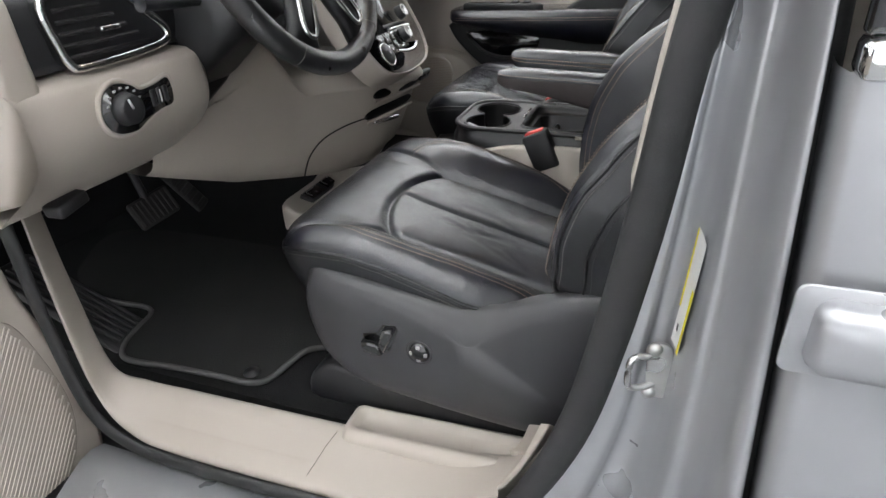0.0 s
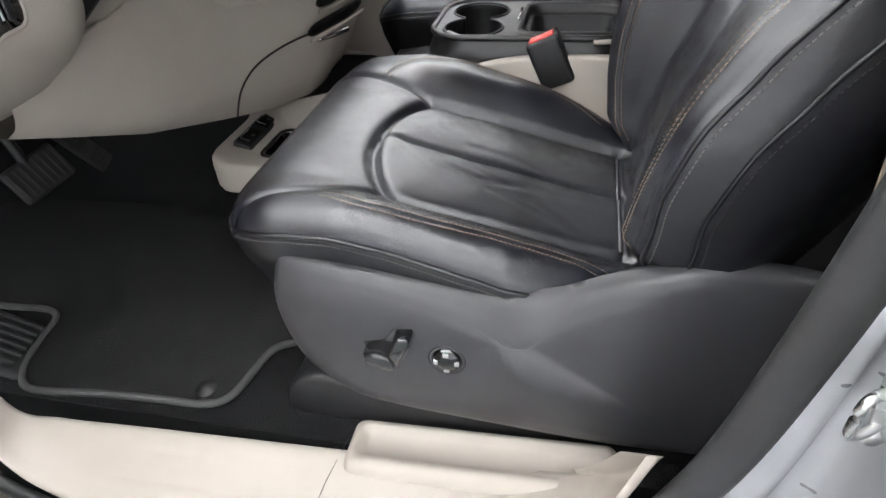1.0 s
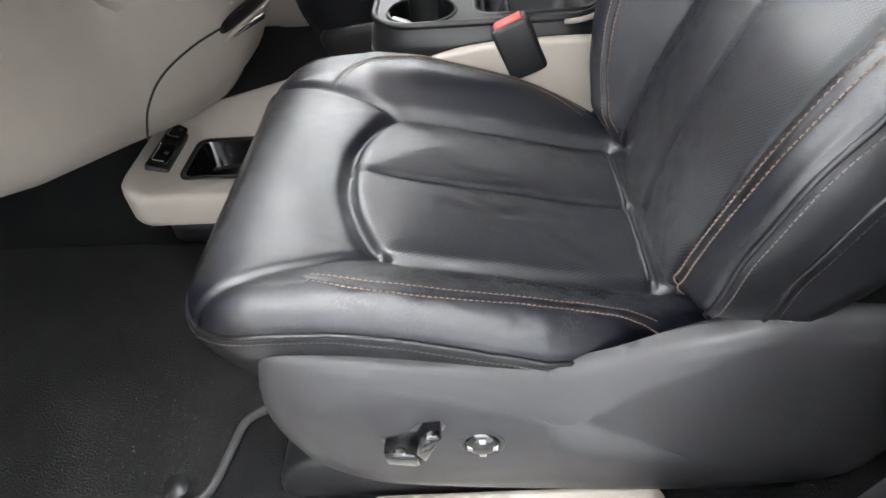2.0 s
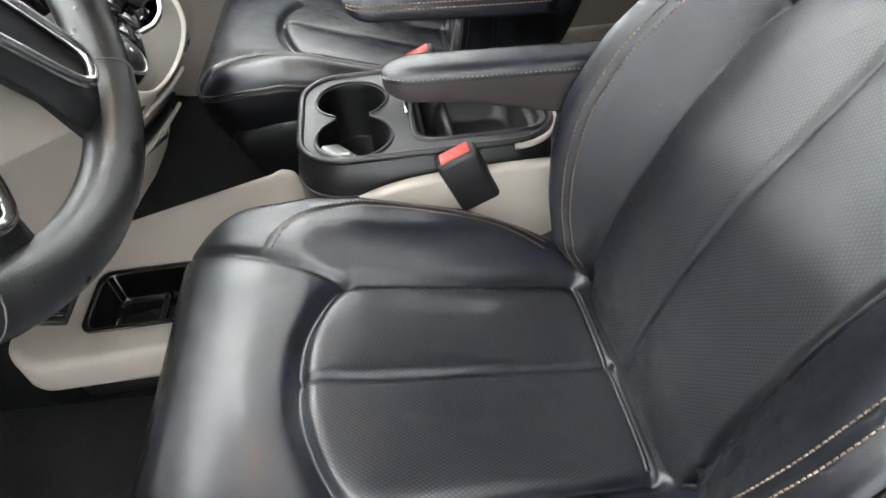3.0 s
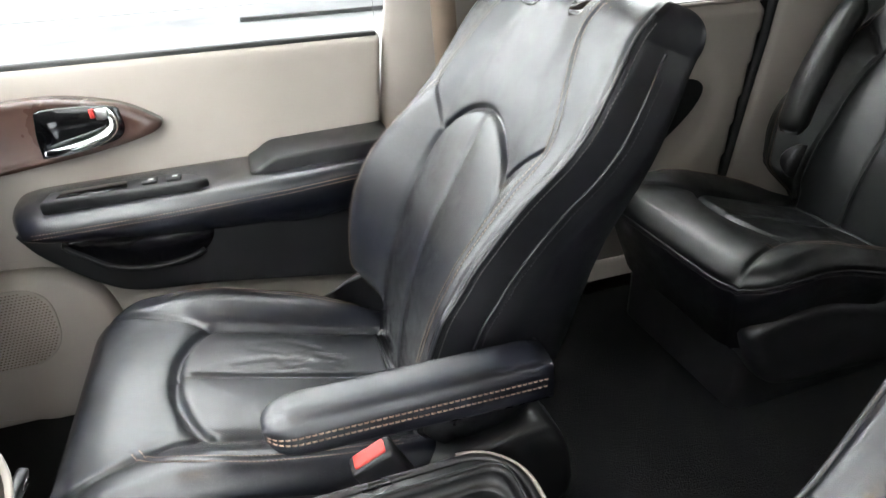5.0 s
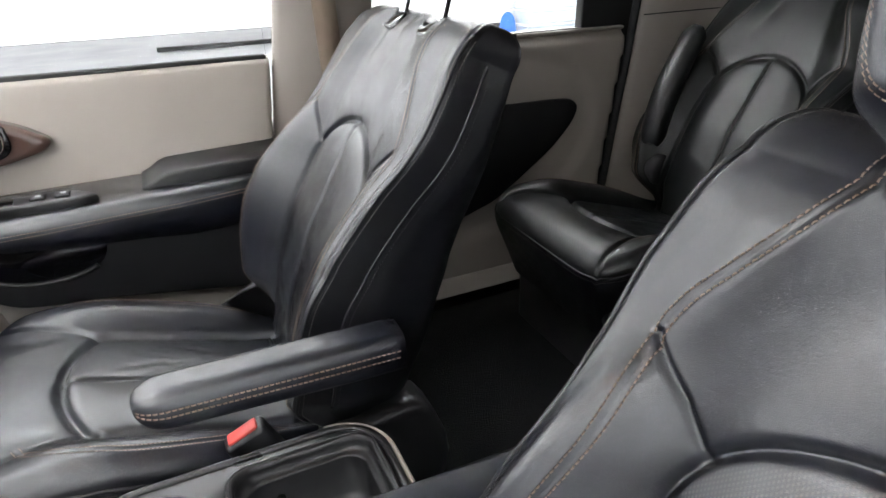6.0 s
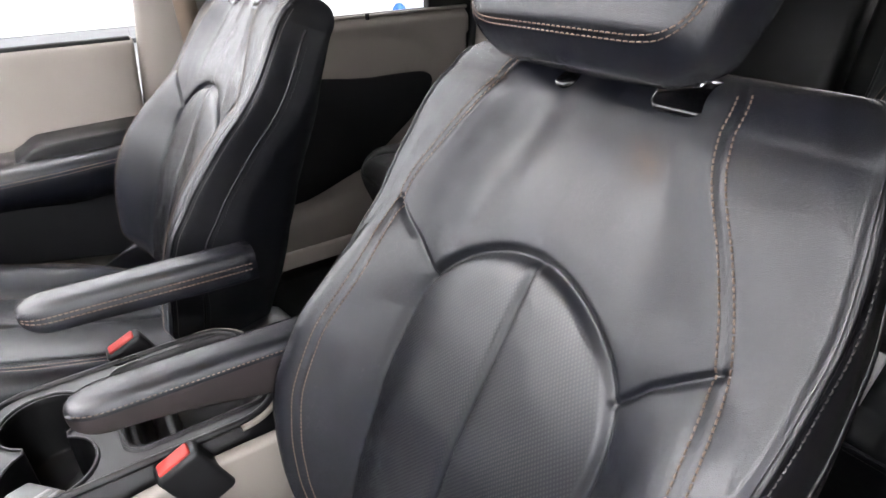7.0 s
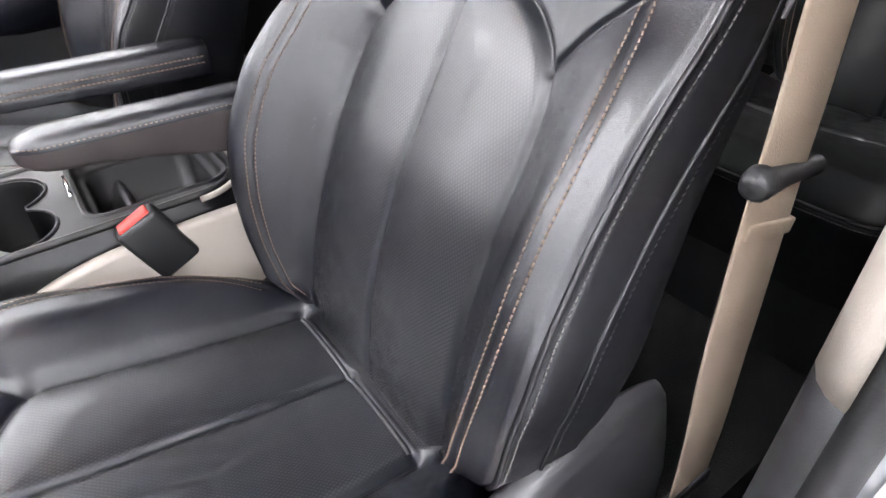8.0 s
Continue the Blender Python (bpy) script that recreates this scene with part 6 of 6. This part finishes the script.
# armrest sweeping back along the door
secs = []
for x in np.r_[-0.316, -0.313, -0.305, -0.287, np.linspace(-0.257, 0.285, 22)]:
    k = math.sqrt(max(0.02, 1 - max(0.0, (-0.272 - x) / 0.046) ** 2))
    top = float(np.interp(x, (-0.28, -0.1, 0.1, 0.285), (0.528, 0.531, 0.533, 0.536)))
    bot = float(np.interp(x, (-0.316, -0.23, -0.07, 0.05, 0.12, 0.2, 0.285), (0.49, 0.472, 0.456, 0.446, 0.436, 0.437, 0.445)))
    mid = 0.5 * (top + bot)
    inn = float(np.interp(x, (-0.28, -0.1, 0.1, 0.285), (0.595, 0.592, 0.605, 0.63)))
    sec = curve_through([(0.745, top), (0.70, top + 0.001), (inn + 0.03, top), (inn + 0.008, top - 0.007), (inn, top - 0.025), (inn + 0.006, mid - 0.012), (inn + 0.03, bot + 0.004), (inn + 0.055, bot), (0.745, bot + 0.004)], 3)
    secs.append([(x, 0.745 + (y - 0.745) * k, mid + (z - mid) * (0.35 + 0.65 * k)) for y, z in sec])
arm = part("armrest", loft(secs), LEATHER, pd, "stitched black armrest")
ln = [(x, float(np.interp(x, (-0.28, -0.1, 0.1, 0.285), (0.595, 0.592, 0.605, 0.63))) - 0.0008, float(np.interp(x, (-0.28, -0.1, 0.1, 0.285), (0.528, 0.531, 0.533, 0.536))) - 0.026) for x in np.linspace(-0.275, 0.27, 60)]
for k in (0.0, 0.006):
    part("stitching", stitches([(a, b + k * 0.1, c + k) for a, b, c in ln], [(0, -1, 0.2)] * len(ln)), THREAD, arm, "tan stitching", kind="stuff")
# raised rear part of the armrest
rows = [(0.045, 0.535), (0.06, 0.541), (0.075, 0.551), (0.09, 0.556), (0.288, 0.562), (0.288, 0.52), (0.045, 0.52)]
part("arm_step", prism(rows, "y", 0.645, 0.765, 0.006, 3), BLACK, pd)
# window switches on the armrest
sw = part("switch_bezel", prism([(-0.255, 0.62), (-0.25, 0.665), (-0.08, 0.675), (-0.045, 0.66), (-0.02, 0.63), (-0.045, 0.622)], "z", 0.527, 0.546, 0.004), BLACK, pd)
part("pull_cup", prism([(-0.235, 0.632), (-0.23, 0.66), (-0.14, 0.664), (-0.137, 0.632)], "z", 0.540, 0.5472, 0.001), GLOSS, pd)
for x in (-0.105, -0.070):
    b_ = part("window_switch", obox((x, 0.645, 0.548), (0.022, 0.02, 0.006), (0, 0, 0), 0.002), BLACK, sw)
    part("switch_mark", obox((x + 0.002, 0.643, 0.5513), (0.008, 0.006, 0.0006), (0, 0, 0), 0.0), WHITE, b_)
# black lower panel with a map pocket
lower = curve_through([(-0.325, 0.475), (-0.305, 0.44), (-0.272, 0.404), (-0.228, 0.366), (-0.185, 0.344), (-0.12, 0.334), (-0.06, 0.329), (0.05, 0.312), (0.2, 0.288), (0.27, 0.28)], 4)
part("lower_panel", prism([tuple(p) for p in lower] + [(0.272, 0.50), (-0.29, 0.50)], "y", 0.675, 0.74, 0.01, 3), BLACK, pd, "black lower door panel")
pocket = curve_through([(-0.258, 0.456), (-0.235, 0.425), (-0.205, 0.402), (-0.165, 0.389), (-0.120, 0.387), (-0.080, 0.393), (-0.049, 0.408), (-0.035, 0.434), (-0.050, 0.452), (-0.150, 0.462)], 4, True)
# flat black sheet paints the shade inside the pocket's opening
part("pocket_shade", prism(pocket, "y", 0.6705, 0.674, 0.001), GLOSS, pd, "flat black sheet for the shade in the map pocket")
part("pocket_lip", tube([(x, 0.671, z) for x, z in pocket[:24]], 0.005, 8, up=(0, 1, 0)), BLACK, pd)
# brown leaf-shaped surround and inside handle
leaf = curve_through([(-0.487, 0.60), (-0.377, 0.652), (-0.297, 0.668), (-0.217, 0.668), (-0.137, 0.650), (-0.092, 0.625), (-0.079, 0.61), (-0.102, 0.595), (-0.177, 0.578), (-0.277, 0.565), (-0.377, 0.555), (-0.467, 0.56)], 5, True)
bez = part("handle_surround", loft([[(c[0] + (p[0] - c[0]) * g, y, c[1] + (p[1] - c[1]) * g) for p in leaf] for c in [leaf.mean(0)] for g, y in ((1.0, 0.76), (1.0, 0.738), (0.97, 0.733), (0.8, 0.735), (0.6, 0.737))]), BROWN, pd, "gloss brown handle surround")
cup = curve_through([(-0.242, 0.655), (-0.147, 0.650), (-0.135, 0.635), (-0.137, 0.605), (-0.167, 0.590), (-0.252, 0.578), (-0.262, 0.59), (-0.257, 0.635)], 4, True)
part("handle_cup", prism(cup, "y", 0.7295, 0.745, 0.002), GLOSS, bez)
hd = part("inside_handle", tube(curve_through([(-0.2520, 0.722, 0.588), (-0.2170, 0.716, 0.593), (-0.1770, 0.713, 0.602), (-0.1520, 0.716, 0.615), (-0.1470, 0.720, 0.632), (-0.1570, 0.724, 0.646)], 6), (0.006, 0.007, 0.0075, 0.008, 0.0082, 0.0084, 0.0085) + (0.0085,) * 24, 12), CHROME, bez, "satin chrome inside handle")
part("lock_button", obox((-0.1570, 0.7165, 0.642), (0.02, 0.008, 0.018), (0, 0, 0), 0.003), STEEL, bez)
part("lock_flag", obox((-0.1720, 0.722, 0.643), (0.007, 0.008, 0.014), (0, 0, 0), 0.001), RED, bez, "red lock flag")
# speaker pod with a pierced grille
pod = curve_through([(-0.60, 0.37), (-0.50, 0.395), (-0.40, 0.395), (-0.30, 0.382), (-0.248, 0.335), (-0.232, 0.27), (-0.235, 0.20), (-0.265, 0.125), (-0.345, 0.08), (-0.435, 0.10), (-0.60, 0.16)], 5, True)
c = pod.mean(0)
pod_ob = part("speaker_pod", loft([[(c[0] + (p[0] - c[0]) * g, y, c[1] + (p[1] - c[1]) * g) for p in pod] for g, y in ((1.04, 0.735), (1.0, 0.715), (0.97, 0.702), (0.93, 0.697), (0.7, 0.695))]), BEIGE, pd, "beige speaker pod")
gril = [(-0.405 + 0.084 * math.copysign(abs(math.cos(a)) ** 0.7, math.cos(a)) + 0.012 * math.sin(a), 0.30 + 0.078 * math.copysign(abs(math.sin(a)) ** 0.75, math.sin(a))) for a in np.linspace(0, 2 * math.pi, 48, endpoint=False)]
gr = part("speaker_grille", prism(gril, "y", 0.692, 0.697, 0.002), BEIGE, pod_ob)
dots, faces = [], []
for i in range(-18, 19):
    for j in range(-16, 17):
        x, z = -0.405 + i * 0.0058 + (j % 2) * 0.0029, 0.30 + j * 0.0054
        if inside(np.array(gril), np.array([x + (x + 0.405) * 0.06]), np.array([z + (z - 0.3) * 0.06]))[0]:
            n0 = len(dots)
            dots += [(x - 0.0024, 0.6915, z), (x, 0.6915, z - 0.0017), (x + 0.0024, 0.6915, z), (x, 0.6915, z + 0.0017), (x, 0.6895, z)]
            faces += [(n0, n0 + 1, n0 + 4), (n0 + 1, n0 + 2, n0 + 4), (n0 + 2, n0 + 3, n0 + 4), (n0 + 3, n0, n0 + 4)]
part("grille_pattern", (dots, faces), surface("grille_beige", (0.27, 0.21, 0.165), 0.6, relief=0.2), gr, kind="stuff", smooth=False)
part("shadow_gap", tube([(p[0] * 1.0, 0.733, p[1] - 0.004) for p in pod[25:48]], 0.004, 6), RUBBER, pd)

# lower sill on the passenger side
solid("passenger_sill", prism([(0.70, FLOOR), (0.735, 0.075), (0.76, 0.125), (0.80, 0.128), (0.80, FLOOR)], "x", 0.3, 1.3, 0.003), BEIGE, "beige step trim under the sliding door", "sill trim", "structure")
solid("kick_panel", box((-1.0, 0.70, FLOOR), (-0.3, 0.75, 0.12), 0.01), BEIGE, "beige kick panel in the passenger footwell", "trim", "structure")

# ---- centre pillar, sliding door trim and rear quarter, passenger side ----
rows = []
for z in np.linspace(0.05, 1.30, 22):
    f = 0.262 + 0.135 * (z - 0.3)
    rows.append([(f, 0.80, z), (f + 0.002, 0.786, z), (f + 0.012, 0.777, z), (f + 0.05, 0.768, z), (f + 0.12, 0.765, z), (f + 0.19, 0.772, z), (f + 0.2, 0.80, z)])
solid("pillar_trim", loft(rows), BEIGE, "beige centre pillar trim with belt guide", "pillar trim", "structure")
pb = thing("seat_belt", (0.42, 0.74, 0.6), "beige seat belt on the passenger side pillar", "seat belt")
part("webbing", loft([[(0.40 + k * 0.03 - 0.022, 0.755 - 0.02 * k, 1.25 - k * 0.85), (0.40 + k * 0.03 + 0.022, 0.752 - 0.02 * k, 1.25 - k * 0.85), (0.40 + k * 0.03 + 0.022, 0.754 - 0.02 * k, 1.25 - k * 0.85), (0.40 + k * 0.03 - 0.022, 0.757 - 0.02 * k, 1.25 - k * 0.85)] for k in np.linspace(0, 1, 6)]), WEBBING, pb)
part("belt_guide", obox((0.405, 0.752, 0.86), (0.075, 0.02, 0.03), (0, -10, 0), 0.008), BEIGE, pb)

sd = thing("slide_door_trim", (0.8, 0.78, 0.1), "beige sliding door trim with black recessed pocket", "car door")
arch_line = curve_through([(0.55, 0.655), (0.75, 0.66), (0.90, 0.655), (1.0, 0.625), (1.06, 0.57), (1.08, 0.50), (1.05, 0.40), (0.97, 0.32), (0.85, 0.26), (0.55, 0.22)], 6)
xs_, zs_ = np.linspace(0.44, 1.19, 90), np.linspace(0.13, 0.70, 70)
XX, ZZ = np.meshgrid(xs_, zs_)
edge_x = 1.105 + 0.117 * (ZZ - 0.1) + 0.02 * np.clip(ZZ - 0.6, 0, 1)
XX = np.minimum(XX, edge_x)
dist, _ = far_from(arch_line, XX, ZZ)
poly_in = inside(np.r_[arch_line, [(0.3, 0.22), (0.3, 0.655)]], XX, ZZ)
YY = 0.79 - 0.012 * smooth01(np.where(poly_in, -dist, dist), -0.012, 0.03) + np.where(XX >= edge_x - 0.004, 0.02, 0) + 0.02 * smooth01(ZZ, 0.68, 0.70)
part("trim_panel", sheet(np.stack([XX, YY, ZZ], -1)), BEIGE, sd)
leaf2 = curve_through([(0.55, 0.553), (0.85, 0.553), (0.99, 0.55), (1.03, 0.54), (1.04, 0.518), (1.02, 0.48), (0.97, 0.43), (0.918, 0.392), (0.85, 0.345), (0.77, 0.305), (0.55, 0.27)], 5, True)
part("dark_pocket", prism(leaf2, "y", 0.781, 0.80, 0.003), BLACK, sd, "black recessed pocket")
part("belt_strip", box((0.44, 0.79, 0.70), (1.17, 0.83, 0.708), 0.003), BEIGE, sd)
part("belt_groove", box((0.5, 0.80, 0.7075), (1.14, 0.806, 0.7095)), RUBBER, sd)
part("blind_hook", box((0.852, 0.786, 0.695), (0.862, 0.792, 0.71), 0.002), RUBBER, sd)
part("outer_skin", box((0.42, 0.88, -0.2), (1.2, 0.91, 0.70), 0.01), SILVER, sd, "silver outer skin")
gl = part("window_glass", box((0.5, 0.842, 0.70), (1.17, 0.846, 1.27)), GLASS, sd, "clear side window", smooth=False)
gl.visible_shadow = False
part("window_seal", tube(curve_through([(1.14, 0.83, 0.70), (1.165, 0.83, 0.76), (1.20, 0.83, 0.9), (1.25, 0.83, 1.12), (1.29, 0.83, 1.27)], 5), 0.02, 8), RUBBER, sd)

gap = curve_through([(1.115, 0.78, 0.08), (1.128, 0.78, 0.2), (1.145, 0.78, 0.35), (1.162, 0.78, 0.5), (1.178, 0.78, 0.62), (1.190, 0.78, 0.74), (1.22, 0.78, 0.95), (1.27, 0.78, 1.15), (1.31, 0.78, 1.28)], 6)
solid("rear_door_seal", tube(gap, 0.010, 8), RUBBER, "black seal behind the sliding door", "seal", "structure")
rows = []
for z in np.linspace(0.05, 1.28, 44):
    f = float(np.interp(z, gap[:, 2], gap[:, 0])) + 0.008
    dent = 0.015 * math.exp(-(((z - 0.33) / 0.05) ** 2))
    rows.append([(f, 0.80, z), (f + 0.004, 0.775, z), (f + 0.02, 0.762 + dent, z), (f + 0.10, 0.748 + dent, z), (f + 0.25, 0.735, z), (2.2, 0.73, z), (3.2, 0.72, z)])
quarter = thing("quarter_trim", (2.0, 0.74, 0.05), "beige rear quarter trim beside the second-row seat", "trim", kind="structure")
part("trim_panel", sheet(rows), BEIGE, quarter)
part("panel_joint", tube([(1.20, 0.759, 0.732), (1.32, 0.742, 0.735), (1.6, 0.731, 0.738)], 0.0015, 5), RUBBER, quarter)
for side in (1,):
    part("outer_skin", box((1.22, 0.86, -0.2), (3.25, 0.9, 1.30), 0.01), SILVER, quarter)
solid("rear_side_driver", box((1.76, -0.90, -0.2), (3.25, -0.74, 1.30), 0.01), BEIGE, "beige rear quarter trim on the driver's side", "trim", "structure")

# stowed armrest of the second-row seat
# backing panel added behind the door gap to stop light leaking in
solid("gap_backing", box((1.05, 0.802, 0.05), (1.34, 0.83, 1.28), 0.004), RUBBER, "dark panel added to stop light through the door gap", "body panel", "structure")
ra = thing("folded_armrest", (1.16, 0.62, 0.42), "black armrest folded up beside the second-row seat", "armrest")
line = curve_through([(1.13, 0.61, 0.46), (1.15, 0.612, 0.55), (1.19, 0.615, 0.64), (1.235, 0.618, 0.715)], 6)
part("pad", tube(line, np.interp(np.linspace(0, 1, len(line)), (0, 0.1, 0.5, 0.9, 1), (0.02, 0.032, 0.034, 0.03, 0.014)), 14, flat=0.75), REARLEATHER, ra)
part("pivot", lathe([(0.0, 0.0), (0.04, 0.0), (0.045, 0.01), (0.045, 0.06)], (1.16, 0.575, 0.40), axis="y", sides=24), BLACK, ra)

# third row bench
tr = thing("rear_bench", (2.2, 0.0, FLOOR), "dark leather third-row bench with head restraints", "car seat")
for y in (-0.42, 0.0, 0.42):
    part("seat_back", obox((2.2, y, 0.48), (0.13, 0.40, 0.56), (0, 18, 0), 0.045, 4), REARLEATHER, tr)
    part("seat_cushion", obox((1.98, y, 0.25), (0.46, 0.40, 0.15), (0, 5, 0), 0.045, 4), REARLEATHER, tr)
    part("head_restraint", obox((2.30, y, 0.84), (0.09, 0.26, 0.15), (0, 14, 0), 0.04, 4), REARLEATHER, tr)
    for k in (-0.05, 0.05):
        part("post", tube([(2.27, y + k, 0.72), (2.295, y + k, 0.80)], 0.006, 10), CHROME, tr)
part("bench_base", box((1.85, -0.6, FLOOR), (2.3, 0.6, 0.18), 0.02), BLACK, tr)

# ---- roof frame ----
def pillar_bar(name, line, r, mat, label):
    solid(name, tube(curve_through(line, 6), r, 10, up=(0, 1, 0)), mat, label, "pillar", "structure")


for side in (-1, 1):
    pillar_bar("roof_rail", [(-0.14, side * 0.70, 1.285), (0.3, side * 0.735, 1.30), (1.6, side * 0.735, 1.30), (3.15, side * 0.70, 1.28)], 0.045, BEIGE, "beige roof rail trim")
    pillar_bar("windscreen_pillar", [(-1.15, side * 0.78, 0.66), (-0.65, side * 0.75, 0.98), (-0.14, side * 0.70, 1.285)], 0.045, BEIGE, "beige windscreen pillar trim")
console_up = thing("overhead_console", (0.03, 0, 1.24), "beige overhead console with two reading lamps", "lamp")
part("housing", box((-0.10, -0.10, 1.25), (0.16, 0.10, 1.30), 0.015, 3), BEIGE, console_up)
for y in (-0.055, 0.055):
    part("lens", lathe([(0.0, -0.003), (0.011, -0.002), (0.013, 0.0)], (-0.02, y, 1.249), sides=20), glow("reading_lamp", (1.0, 0.58, 0.27), 70.0), console_up, "lit warm reading lamp")

# ---- things in the bay: unseen ceiling lights, and what shows through the windows ----
for lx in LAMP_X:
    for ly in LAMP_Y:
        fix = thing("ceiling_light", (lx, ly, LAMP_Z + 0.02), "long white ceiling light", "ceiling light", "ceiling lights")
        part("housing", box((lx - 0.85, ly - 0.18, LAMP_Z + 0.02), (lx + 0.85, ly + 0.18, LAMP_Z + 0.06), 0.01), WALL, fix)
        for hx in (-0.6, 0.6):
            part("hanger", tube([(lx + hx, ly, LAMP_Z + 0.05), (lx + hx, ly, TOP)], 0.006, 6), STEEL, fix)
cab = thing("drawer_unit", (5.84, 8.2, GROUND), "clear plastic drawer unit with cleaning things on top", "drawer unit")
frost = surface("frosted_plastic", (0.62, 0.68, 0.72), 0.3, relief=0.02, other=(0.5, 0.58, 0.66), patch=3)
for k in range(3):
    z = GROUND + 0.02 + k * 0.213
    dr = part("drawer", box((5.39, 7.90, z), (6.29, 8.45, z + 0.185), 0.02), frost, cab)
    part("drawer_rim", box((5.37, 7.88, z + 0.185), (6.31, 8.47, z + 0.208), 0.006), WALL, dr)
for k, (x, col) in enumerate(((5.50, (0.1, 0.25, 0.7)), (5.66, (0.85, 0.65, 0.02)), (5.98, (0.05, 0.35, 0.5)))):
    bt = thing("spray_bottle", (x, 8.1, GROUND + 0.66), "coloured cleaning bottle on the drawer unit", "bottle", "cleaning bottles")
    part("body", lathe([(0.0, 0.0), (0.07, 0.0), (0.075, 0.02), (0.07, 0.16), (0.03, 0.22), (0.028, 0.26), (0.0, 0.27)], (x, 8.1, GROUND + 0.662), sides=16), surface("bottle_colour", col, 0.35, relief=0.02), bt)
bag = thing("blue_cloth", (5.2, 8.2, GROUND), "crumpled blue cloth on the floor", "cloth")
part("cloth", lathe([(0.0, 0.42), (0.05, 0.40), (0.10, 0.34), (0.13, 0.2), (0.15, 0.0)], (5.2, 8.2, GROUND), sides=14), surface("blue_fabric", (0.03, 0.12, 0.5), 0.85, relief=0.6, grain=80), bag)
